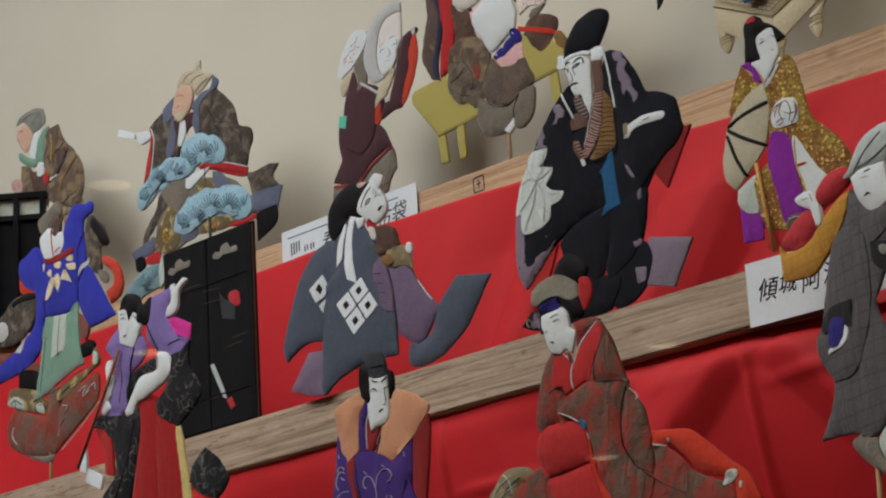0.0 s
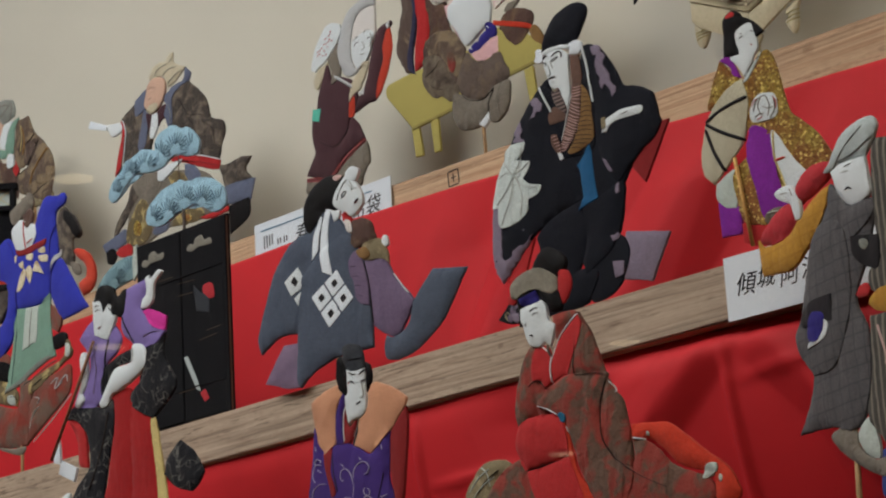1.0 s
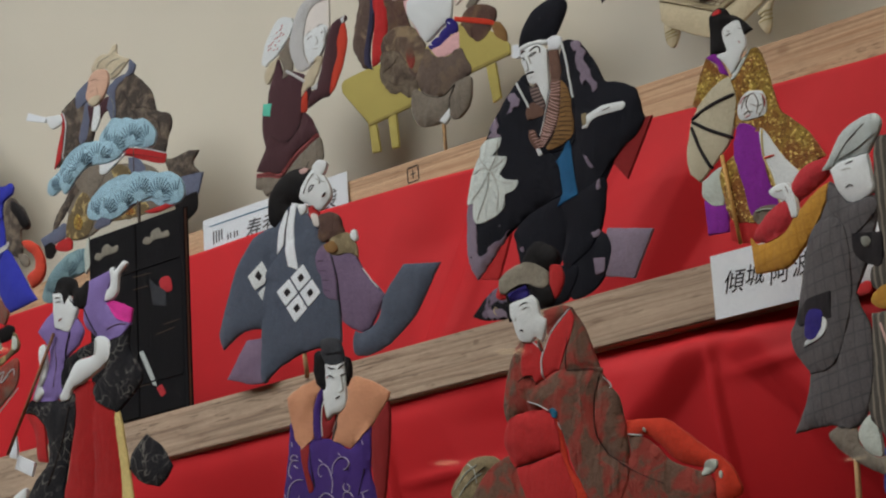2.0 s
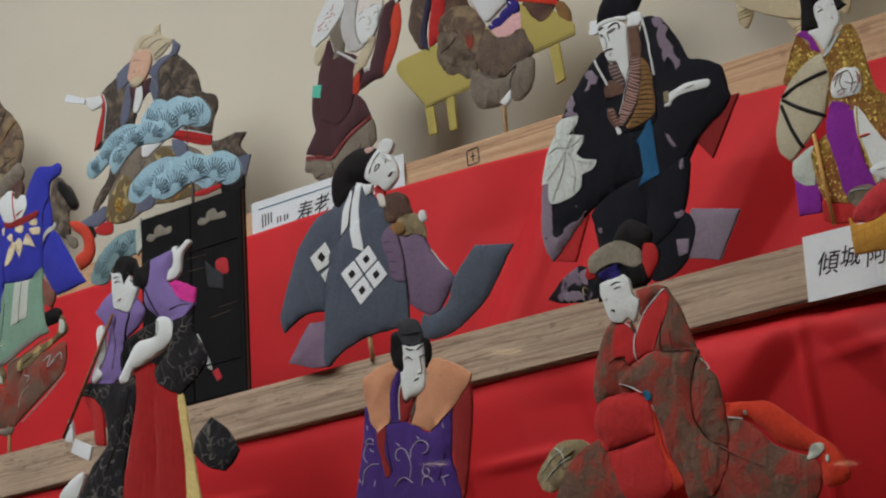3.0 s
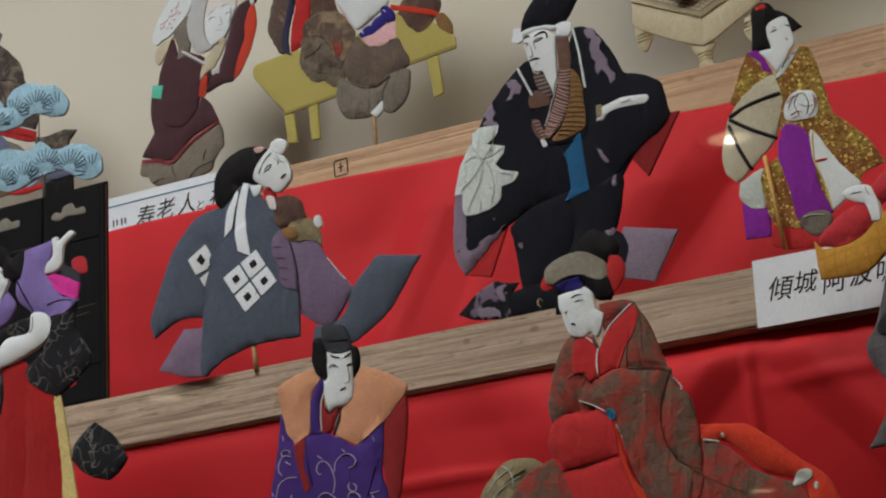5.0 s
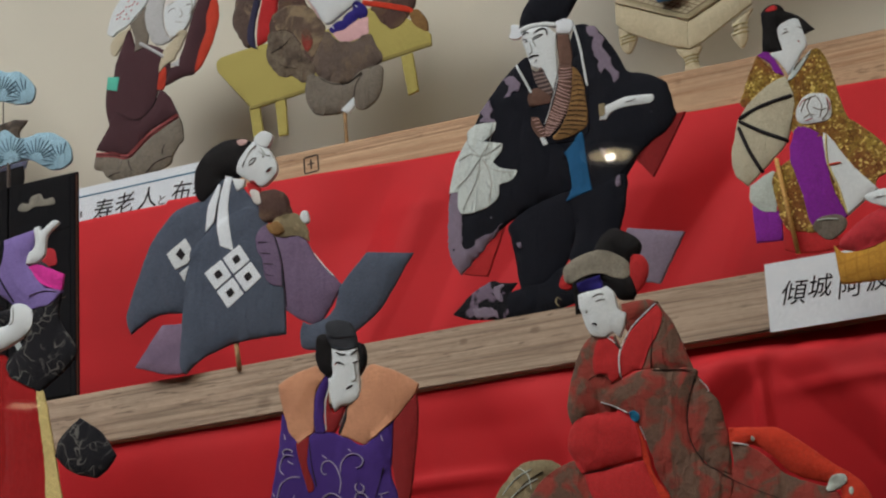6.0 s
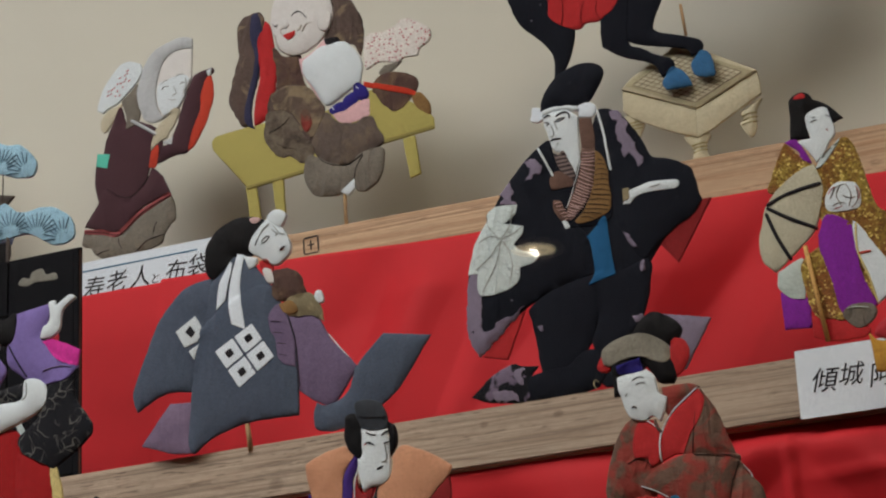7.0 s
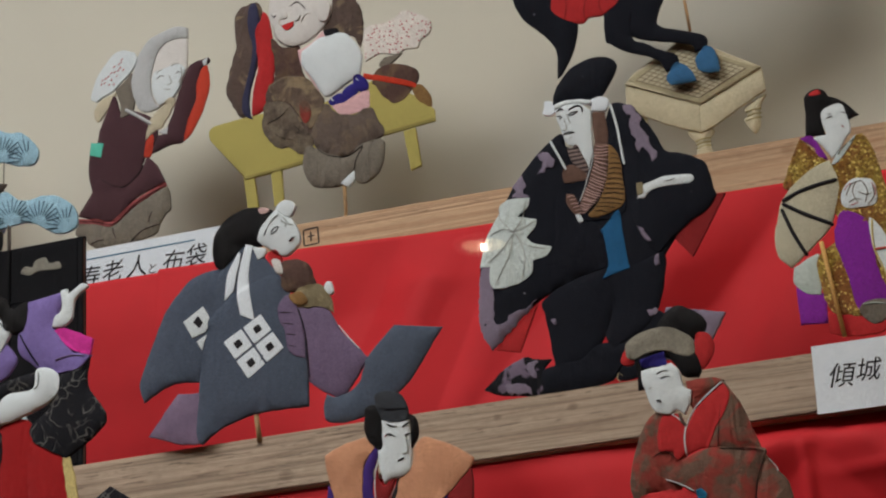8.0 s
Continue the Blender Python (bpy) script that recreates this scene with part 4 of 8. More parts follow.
d.pad("brown", 0.35, [(-2.4, 21.8, 1), (-1.7, 21.6), (-1.3, 20.5), (-1, 19.7), (-1.4, 19.3, 1), (-2, 20), (-2.4, 20.9)])
d.line("pinkish", 0.1, [(0.7, 26), (1.3, 25.8), (1.9, 25.8)])
d.line("pinkish", 0.1, [(0.6, 25.7), (1.3, 25.5), (1.9, 25.5)])
d.line("pinkish", 0.1, [(0.5, 25.4), (1.2, 25.2), (1.9, 25.2)])
d.line("pinkish", 0.1, [(0.5, 25.1), (1.2, 24.9), (1.9, 24.9)])
d.line("pinkish", 0.1, [(0.4, 24.9), (1.1, 24.6), (1.8, 24.4)])
d.line("pinkish", 0.1, [(0.4, 24.6), (1.1, 24.2), (1.8, 23.9)])
d.line("pinkish", 0.1, [(0.4, 24.3), (1, 23.8), (1.7, 23.5)])
d.line("pinkish", 0.1, [(0.3, 24), (1, 23.5), (1.6, 23.1)])
d.line("pinkish", 0.1, [(0.2, 23.7), (0.9, 23.2), (1.6, 22.8)])
d.line("pinkish", 0.1, [(0.1, 23.3), (0.8, 22.8), (1.5, 22.5)])
d.line("pinkish", 0.1, [(0, 23), (0.7, 22.5), (1.4, 22.2)])
d.line("pinkish", 0.1, [(-0.1, 22.8), (0.6, 22.3), (1.3, 21.9)])
d.line("pinkish", 0.1, [(-0.2, 22.5), (0.5, 22), (1.2, 21.7)])
d.line("pinkish", 0.1, [(-0.3, 22.3), (0.3, 21.8), (1.1, 21.4)])
d.line("pinkish", 0.1, [(-0.5, 22), (0.2, 21.5), (0.9, 21.2)])
d.line("pinkish", 0.1, [(-0.6, 21.8), (0.1, 21.3), (0.8, 21)])
d.line("pinkish", 0.1, [(-0.7, 21.5), (0, 21.1), (0.6, 20.8)])
d.line("pinkish", 0.1, [(-0.8, 21.2), (-0.2, 20.8), (0.5, 20.6)])
d.line("pinkish", 0.1, [(-0.9, 21), (-0.3, 20.7), (0.3, 20.4)])
d.line("pinkish", 0.1, [(-1, 20.7), (-0.5, 20.4), (0.1, 20.3)])
d.line("pinkish", 0.1, [(-1.1, 20.5), (-0.6, 20.2), (-0.1, 20.1)])
d.line("pinkish", 0.1, [(-1.1, 20.2), (-0.7, 20), (-0.3, 20)])
d.line("pinkish", 0.1, [(-1.1, 20), (-0.8, 19.9), (-0.4, 19.9)])
d.line("pinkish", 0.1, [(-1.1, 19.7), (-0.8, 19.7), (-0.6, 19.8)])
d.line("seam_shade_stripe", 0.05, [(2.1, 25), (2.4, 24.9), (2.7, 24.7)])
d.line("seam_shade_stripe", 0.05, [(2, 24.5), (2.4, 24.5), (2.8, 24.3)])
d.line("seam_shade_stripe", 0.05, [(1.9, 24), (2.4, 24), (3, 23.8)])
d.line("seam_shade_stripe", 0.05, [(1.8, 23.5), (2.4, 23.5), (3, 23.3)])
d.line("seam_shade_stripe", 0.05, [(1.7, 23), (2.4, 23), (3.1, 22.8)])
d.line("seam_shade_stripe", 0.05, [(1.6, 22.5), (2.4, 22.5), (3.1, 22.2)])
d.line("seam_shade_stripe", 0.05, [(1.5, 22.1), (2.3, 22), (3.1, 21.7)])
d.line("seam_shade_stripe", 0.05, [(1.3, 21.7), (2.2, 21.5), (3.1, 21.3)])
d.line("seam_shade_stripe", 0.05, [(1.1, 21.2), (2.1, 21.1), (3, 20.8)])
d.line("seam_shade_stripe", 0.05, [(0.9, 20.8), (1.9, 20.6), (2.9, 20.3)])
d.line("seam_shade_stripe", 0.05, [(0.6, 20.4), (1.7, 20.2), (2.8, 19.9)])
d.line("seam_shade_stripe", 0.05, [(0.3, 20.1), (1.3, 19.9), (2.2, 19.6)])
d.line("seam_shade_stripe", 0.05, [(0.1, 19.7), (0.8, 19.6), (1.4, 19.3)])
d.line("pinkish", 0.07, [(-2.3, 21.4), (-1.9, 21.5), (-1.6, 21.4)])
d.line("pinkish", 0.07, [(-2.1, 21.1), (-1.8, 21.1), (-1.5, 21.1)])
d.line("pinkish", 0.07, [(-2, 20.7), (-1.6, 20.7), (-1.3, 20.7)])
d.line("pinkish", 0.07, [(-1.8, 20.3), (-1.4, 20.4), (-1.1, 20.4)])
d.line("pinkish", 0.07, [(-1.6, 20), (-1.3, 20), (-1, 20)])
d.line("pinkish", 0.07, [(-1.5, 19.6), (-1.1, 19.7), (-0.8, 19.6)])
d.pad("white", 0.2, [(-1.7, 19.6, 1), (-1.2, 19.5), (-1, 18.9), (-1.4, 18.8, 1)])
d.pad("white", 0.4, [(5, 21.3, 1), (6.8, 21.7), (8.4, 21.6), (9.4, 21.5), (9.7, 21.1), (9.2, 20.7), (7.2, 20.8), (5.6, 20.6), (4.9, 20, 1), (4.2, 20.1, 1)])
d.pad("moss", 0.2, [(4.3, 21.6, 1), (4.9, 21.6, 1), (4.9, 20.5), (4.3, 20.4, 1)])
d.line("ink", 0.07, [(7, 21.2), (7.5, 21.2), (8, 21.3)])
d.pad("paper", 0.25, [(-4, 31.5), (-3.2, 31.3), (-2.9, 30.4), (-3.5, 30), (-4.3, 30.3), (-4.1, 30.8)])
d.pad("black", 1.2, [(-3.2, 31.3), (-3, 32.2), (-2.3, 33.3), (-1.3, 34.3), (0, 34.8), (1.2, 35), (2.4, 34.7), (3.1, 34.2), (3.2, 33.5), (2.7, 32.5), (2.1, 31.6), (1.4, 30.8), (0.6, 30.6), (-0.3, 30.7), (-1.9, 31), (-3.1, 30.9)])
d.pad("white", 0.35, [(-3, 30.9, 1), (-1.9, 31.1), (-0.3, 30.9), (0.6, 30.6, 1), (0.5, 30.2), (-0.6, 30.5), (-1.8, 30.6), (-3, 30.3, 1)])
d.pad("paper", 0.35, [(0.6, 30.7, 1), (1.6, 30.9), (2.2, 30.4), (2.2, 29.8), (1.8, 29.3, 1), (0.5, 29.6, 1)])
d.line("white", 0.22, [(-3.6, 27.3), (-2.9, 25.7), (-2.3, 24.2)])
d.line("white", 0.22, [(2.4, 29.9), (2.9, 27.3), (3.2, 24.3), (3.3, 23.7)])
d.line("white", 0.06, [(0.4, 25.8), (0.2, 24.4), (-0.6, 22.2), (-1.2, 20.9)])
d.line("ink", 0.13, [(-2.8, 30.1), (-2.4, 30.3), (-2.1, 30.1)])
d.line("ink", 0.14, [(-1.6, 30), (-1.2, 30.2), (-0.7, 30.3), (-0.3, 30), (-0.3, 29.5)])
d.line("ink", 0.07, [(-1.7, 29.5), (-1.3, 29.7), (-0.7, 29.7), (-1.1, 29.5), (-1.6, 29.4)])
d.line("ink", 0.07, [(-2.8, 29.6), (-2.5, 29.6), (-2.3, 29.4), (-2.6, 29.3)])
d.line("greyhair", 0.06, [(-2.1, 29.2), (-1.9, 28.4), (-2, 28.1), (-2.3, 28.1)])
d.line("ink", 0.13, [(-2.3, 27.7), (-1.9, 27.8), (-1.2, 27.7)])
d.line("greyhair", 0.06, [(-1.8, 29.6), (-1.5, 28.6)])
d.line("greyhair", 0.05, [(-1.5, 27.3), (-1.7, 27.2)])
d.done("warrior_doll", (0.161, 0.022, -0.031), 0, "black robed padded cloth doll with white peony leaf and black hat", "cloth doll", "cloth dolls on the stand")

# slate grey cloaked padded cloth doll with white lattice crest
d = Figure()
d.rod("wood", 0.5, (-3.7, 2.8), (-3.4, 0), front=False)
d.pad("mauve", 0.6, [(-11.4, 5.6, 1), (-9.2, 5.4, 1), (-9, 0.5, 1), (-11.1, 0.7), (-14.4, 1.8, 1), (-12.9, 3.7)])
d.pad("slate", 1, [(-6.9, 17.5, 1), (-8.4, 17.3), (-9.9, 16.8), (-10.9, 15.9), (-12, 14.6), (-12.7, 13.6), (-13.5, 11.7), (-14.4, 9.5), (-15.2, 7.3), (-15.2, 6.3), (-14.8, 5.2, 1), (-13.6, 5.9), (-12.4, 6.5), (-11.1, 6.7), (-9.2, 6.5, 1), (-8, 9.3), (-6.2, 15)])
d.pad("white", 0.12, [(-8.6, 13.8, 1), (-8.1, 12.9), (-8, 12.1), (-8.4, 11.3, 1), (-9.7, 10.8, 1), (-10.6, 12.5, 1)])
d.pad("ink", 0.08, [(-9.1, 12.9, 1), (-8.6, 12.2, 1), (-9, 11.7, 1), (-9.6, 12.3, 1)])
d.pad("white", 0.1, [(-8.3, 11, 1), (-8.8, 9.5, 1), (-9.3, 10.4, 1)])
d.pad("purple", 1, [(0.3, 12.6, 1), (2.6, 12.5), (3.6, 12.2), (4.4, 10.8), (5.1, 9.5), (6.4, 8.1), (7.4, 6.8, 1), (6.6, 5.5), (5.2, 3.7), (4.3, 3.4, 1), (3, 4.1), (1.6, 5.2, 1), (0.5, 7.6)])
d.line("white", 0.09, [(4.7, 10.3), (5.7, 8.9), (6.7, 7.7)])
d.pad("slate", 1.1, [(10.1, 9.6, 1), (14.7, 8.8, 1), (13.9, 7.7), (12.8, 6), (11.7, 4.5), (10.6, 3.4), (9, 2.3), (7.4, 1.4), (5.4, 0.9), (4, 0.9), (3.1, 1.4), (3, 2.6), (3.3, 3.8, 1), (4.3, 3.4), (5.6, 3.8), (6.6, 4.7), (7.3, 6.7), (8.6, 8.1)])
d.pad("slate", 0.8, [(-6.7, 17.6), (-4.8, 19.3), (-3, 18.6), (-1.5, 16.8), (-0.5, 15), (-1.3, 12.4), (-6, 11.7), (-8.1, 11.6), (-7.4, 14.2)])
d.pad("slate", 1.1, [(-1.7, 16), (-0.7, 15.2), (0.2, 13.8), (0.8, 12.4), (1.4, 10), (1.6, 7.4), (1.6, 2.8, 1), (-0.3, 2.8), (-2.2, 2.8), (-4.2, 2.6), (-6.2, 2), (-7.7, 1.3), (-9, 0.3, 1), (-9.5, 1.2), (-9.3, 4.3), (-9, 7.5), (-8, 11.9), (-6.3, 13.9), (-3.9, 15.2)])
d.pad("purple", 0.25, [(0, 13.8), (0.7, 12.6), (1.4, 10), (1.5, 7.4, 1), (0.4, 7.8), (-0.2, 8.6), (-0.4, 10.3), (-0.9, 11.3), (-1, 12.8)])
d.line("ink", 0.05, [(-0.8, 12.1), (0.1, 12)])
d.line("ink", 0.05, [(-0.6, 11), (0.4, 10.8)])
d.line("ink", 0.05, [(-0.3, 9.9), (0.7, 9.7)])
d.line("ink", 0.05, [(-0.1, 8.8), (0.8, 8.5)])
d.line("seam_shade_stripe", 0.05, [(0.9, 12.3), (1.5, 10), (1.7, 7.3), (1.8, 5.4)])
d.pad("umber", 0.8, [(-0.7, 17.2), (0.5, 17.4), (1.8, 16.9), (2.4, 15.5), (2.6, 14.5), (1.4, 14.3), (0.1, 14.1), (-0.6, 14.7), (-0.7, 15.9)])
d.pad("moss", 0.6, [(0.7, 14.2), (2.4, 14.6), (3.5, 14.2), (4.1, 13.1), (4.3, 11.5, 1), (3.3, 12.3), (1.7, 12.4), (0.7, 12.7)])
d.pad("ochre", 0.3, [(0, 13.8), (1.2, 14), (1.8, 12.9), (0.7, 12.7)])
d.pad("white", 0.3, [(3.7, 14.6), (4.2, 14.6), (4.4, 13.5), (3.9, 13.4), (3.5, 14.1)])
d.pad("hair", 1.2, [(-2.5, 23.1), (-1.4, 22.6), (-0.7, 21.9), (-1.6, 20.7), (-2.6, 19.2), (-4.3, 19.4), (-5.2, 18.5), (-6.4, 17.4), (-7.2, 17.6), (-7.6, 18.7), (-7.5, 20.6), (-6.6, 22), (-5.4, 22.8), (-4, 23.2)])
d.pad("pinkish", 0.1, [(-2.8, 22.8), (-2.2, 23), (-1.7, 22.7), (-2, 22.3), (-2.5, 22.3)])
d.pad("white", 0.7, [(-1.9, 21.6), (-0.9, 22.6), (0.1, 21.8), (0.8, 21), (1.3, 19.8), (1.3, 18.9), (0.6, 18.1), (-0.3, 17.7), (-1.1, 18.2), (-2.1, 18.9), (-2.9, 19.6), (-2.8, 20.2), (-2.4, 21)])
d.pad("white", 0.3, [(-0.8, 23), (0, 23.3), (0.9, 22.9), (1, 22.4), (0.4, 21.6), (-0.4, 22), (-1, 22.6)])
d.line("greyhair", 0.06, [(-1.9, 20.6), (-1.3, 21.5), (-0.7, 21.9)])
d.line("greyhair", 0.06, [(-0.3, 21.7), (0.3, 20.8), (0.7, 20.7)])
d.pad("red", 0.3, [(-2.1, 18.4, 1), (-1.1, 18.4), (-0.6, 17.5), (-0.9, 16.6), (-1.6, 17.3)])
d.pad("face", 0.3, [(-1.6, 17.5), (-0.8, 17.4), (-0.5, 16), (-1.2, 16.2)])
d.pad("white", 0.3, [(-3.5, 19.2, 1), (-2.1, 18.8, 1), (-2.3, 18.1), (-3, 17.7, 1)])
d.pad("paper", 0.2, [(-4.9, 18.8, 1), (-5.3, 18.1), (-6.1, 16.5), (-6.4, 14.1, 1), (-5.5, 14.9, 1), (-5, 16.8), (-4.7, 18.6, 1)])
d.pad("paper", 0.2, [(-4.2, 19.5, 1), (-3.5, 19.3, 1), (-3.8, 17.3), (-3.9, 15.7), (-3.4, 11.7, 1), (-4.8, 12.4, 1), (-5.1, 14.8), (-4.8, 17.2)])
d.line("ink", 0.08, [(-4.4, 18.8), (-5, 16.8), (-5.4, 14.8)])
d.crest((-6.5, 9.9), (-2.7, 12.2), (-0.5, 8.6), (-4.1, 6))
d.line("ink", 0.1, [(-2.2, 19.9), (-1.9, 20.6)])
d.line("ink", 0.07, [(-1.5, 20.2), (-1.1, 20.6), (-0.7, 20.6), (-1, 20.2), (-1.5, 20)])
d.line("ink", 0.12, [(0.3, 19), (0.6, 19.3), (0.9, 19.4)])
d.line("greyhair", 0.07, [(-0.5, 21.3), (0.1, 20.8), (-0.1, 20.6)])
d.line("wine", 0.06, [(0.4, 19), (0.8, 19.2)])
d.done("cloak_doll", (-0.138, 0.0042, -0.008), 5.71, "slate grey cloaked padded cloth doll with white lattice crest", "cloth doll", "cloth dolls on the stand")

# gold brocade robed padded cloth doll holding a beige fan
d = Figure()
d.pad("red", 0.3, [(-3.9, 3.9, 1), (-2.1, 3.4), (0.6, 2.6), (0.7, 1.5), (-2.3, 1.5), (-3.9, 2.1, 1)])
d.pad("violet", 0.5, [(-6.4, 6.6, 1), (-5.3, 5.9), (-3.9, 5.7, 1), (-4, 3, 1), (-6.3, 3.2, 1)])
d.pad("pale", 0.5, [(-6.4, 8.4, 1), (-4.2, 9.3), (-4, 7.6), (-4.3, 5.6, 1), (-5.5, 5.9), (-6.5, 7)])
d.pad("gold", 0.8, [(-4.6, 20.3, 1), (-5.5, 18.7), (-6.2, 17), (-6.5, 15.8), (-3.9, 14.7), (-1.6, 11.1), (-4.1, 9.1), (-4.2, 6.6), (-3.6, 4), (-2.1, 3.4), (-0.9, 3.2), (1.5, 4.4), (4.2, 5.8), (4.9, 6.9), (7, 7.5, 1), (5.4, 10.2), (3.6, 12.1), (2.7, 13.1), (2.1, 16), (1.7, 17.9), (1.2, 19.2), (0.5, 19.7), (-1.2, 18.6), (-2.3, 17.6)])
d.pad("violet", 0.5, [(-2.5, 11.2, 1), (-1.5, 12.8), (0.7, 11.3), (0.7, 9.6), (1, 6.7), (1.9, 4.1, 1), (0.9, 3.3), (-1.1, 3.6), (-1.7, 6.6), (-2.5, 9.8)])
d.pad("white", 0.4, [(0.6, 11.8, 1), (1.2, 11.2), (2.7, 8.6), (4.8, 5.9, 1), (3.4, 5), (2, 4, 1), (1.4, 6.7), (0.7, 9)])
d.line("mustardpale", 0.15, [(0.9, 11.5), (0.8, 9), (1.5, 6.6), (2, 4.1)])
d.line("orange", 0.2, [(0.7, 8.7), (1.4, 8.7), (2, 8.7)])
d.pad("white", 0.4, [(-1.6, 14.1), (-0.9, 15.2), (0.1, 15.5), (1.3, 15.1), (1.6, 13.9), (1.3, 12.9), (-0.2, 12.8), (-1.4, 13.1)])
d.line("lead", 0.07, [(-1.1, 14), (-0.5, 15), (0.4, 15.2)])
d.line("lead", 0.07, [(-0.1, 15.1), (-0.5, 14.3), (-0.1, 13.2)])
d.line("lead", 0.07, [(0.4, 15.2), (0.8, 14.2), (0.5, 13.1)])
d.line("lead", 0.07, [(1.3, 14.7), (1.3, 13.6), (0.7, 12.9)])
d.line("lead", 0.07, [(0, 14.2), (0.7, 13.8), (1.2, 13.9)])
d.line("lead", 0.07, [(-0.9, 13.4), (-0.3, 13.6), (0.2, 13.4)])
d.line("crimson", 0.06, [(-1.2, 14.5), (-0.9, 14.9), (-0.5, 15.1)])
d.line("crimson", 0.06, [(1.2, 14.9), (1.5, 14.2), (1.4, 13.6)])
d.line("crimson", 0.06, [(-0.8, 13.1), (-0.1, 13.2)])
d.pad("violet", 0.3, [(-4.6, 20.2, 1), (-3.8, 20.5), (-3.4, 20.1), (-2.7, 18.7), (-2.4, 17.8, 1), (-3.2, 18.3), (-3.5, 19.2)])
d.pad("bonnet", 0.2, [(-1.6, 18.2, 1), (-0.6, 18.9), (0.3, 19.7, 1), (0, 19), (-1.4, 17.4), (-2.1, 17.2, 1)])
d.line("lead", 0.1, [(-1.4, 18), (-1, 18.5), (-0.5, 18.9)])
d.line("lead", 0.08, [(-0.3, 19), (0.1, 19.2)])
d.pad("hair", 0.8, [(-3.9, 23.7), (-3.6, 24.4), (-2.7, 24.7), (-1.9, 24.2), (-1.7, 23.2), (-2.9, 22.8)])
d.pad("white", 0.35, [(-2.6, 22.4), (-1.6, 22.9), (-0.8, 22.9), (-0.3, 22.1), (-0.1, 20.9), (-0.1, 20.2), (-0.6, 19.5), (-1.2, 18.6), (-2, 17.8, 1), (-2.6, 19), (-3.4, 20.1), (-2.3, 20.2), (-2.5, 21.3)])
d.pad("hair", 0.6, [(-3.9, 23.6), (-3.5, 24), (-2.1, 23.9), (-0.6, 23.1), (0.8, 21.5, 1), (0.3, 21.4), (-0.2, 21.2, 1), (-0.5, 22.5), (-0.8, 22.9), (-1.7, 22.8), (-2.5, 22.3), (-2.5, 21.3), (-2.3, 20.1, 1), (-4.1, 20.4, 1), (-3.9, 22.4)])
d.pad("red", 0.35, [(-3.4, 24.2), (-2.6, 24.5), (-2.3, 24), (-3.1, 23.9)])
d.line("ink", 0.07, [(-2.1, 21.6), (-1.8, 21.7), (-1.5, 21.7)])
d.line("ink", 0.06, [(-0.7, 22), (-0.5, 21.9), (-0.2, 21.7)])
d.line("ink", 0.05, [(-1.9, 22), (-1.6, 22)])
d.line("wine", 0.12, [(-0.8, 20.7), (-0.6, 20.5)])
d.pad("beige", 0.6, [(-2.2, 17.7, 1), (-1.6, 15.4), (-2, 13.7), (-2.8, 11.6), (-4.3, 10.2), (-6.6, 8.4, 1), (-7.6, 9.6), (-7.8, 11.5), (-7.4, 12.9), (-6.9, 14.6), (-5.7, 15.9), (-3.7, 17.2)])
d.line("ink", 0.32, [(-6.8, 14.6), (-4.8, 15.3), (-1.7, 15.7)])
d.line("ink", 0.32, [(-6.8, 14.4), (-4.8, 13), (-2.5, 11.7)])
d.line("ink", 0.32, [(-6.9, 13.9), (-6.1, 11.5), (-5.1, 9.3)])
d.pad("lead", 0.4, [(-1.1, 3.7), (-0.2, 4.3), (1.5, 4.1), (1.7, 3.1), (0.3, 2.2), (-0.9, 3)])
d.line("pale", 0.1, [(-0.7, 4), (0.2, 4), (1.2, 3.8)])
d.rod("bamboo", 0.4, (-3.7, 10.2), (-2.6, 1.4))
d.done("princess_doll", (0.404, 0.014, -0.005), 0, "gold brocade robed padded cloth doll holding a beige fan", "cloth doll", "cloth dolls on the stand")

# royal blue robed padded cloth doll with mint green apron
d = Figure()
d.rod("wood", 0.45, (-1, 9.3), (-1.2, 0), front=False)
d.pad("orange", 0.8, [(10.3, 29.6), (11.5, 29.6), (13.3, 28.5), (14.4, 26.8), (14.6, 25.1), (13.8, 23.9), (12.2, 23.4, 1), (11.3, 25), (12.8, 25.8), (12.6, 27.3), (11.2, 28.5)])
d.pad("orangered", 0.6, [(-7.5, 31.9, 1), (-6.4, 30.4), (-3.9, 28.9), (-3.9, 28.5), (-5.9, 28.7), (-7.4, 29.5)])
d.pad("brocade", 0.8, [(7.2, 35.3), (8.4, 35.9), (9.8, 34.6), (10.9, 33.5), (11.8, 31.6), (11.1, 31), (10.1, 31.1), (10.3, 28.4), (10, 27.6, 1), (8.2, 28.8), (7.3, 30.9), (6.9, 33.3)])
d.pad("hair", 0.4, [(8.6, 35.2), (9.8, 34.6), (10.9, 33.3), (11.8, 31.6), (10.8, 31.3), (9.7, 32.9), (8.8, 34)])
d.pad("lead", 0.4, [(10, 28.2), (11.4, 27.6), (11.8, 26.5), (10.9, 26.3), (10, 27.2)])
d.pad("redbrown", 1, [(-10.6, 11.3), (-10.1, 12.9), (-8.6, 14), (-5.2, 12.8), (-1.7, 12), (-1.2, 14.9), (1.2, 14.7), (0.9, 11.6), (0.3, 7.5), (-0.2, 6.8), (-2.8, 7), (-6.7, 7.8), (-9.7, 9.4)])
d.pad("redbrown", 0.9, [(0.9, 11.9), (3.1, 14.3), (6.4, 14.8), (9.2, 15.3), (9.6, 13.3), (8.7, 11.5), (5.4, 9.6), (2, 7.8), (0.6, 7, 1), (0.6, 9.4)])
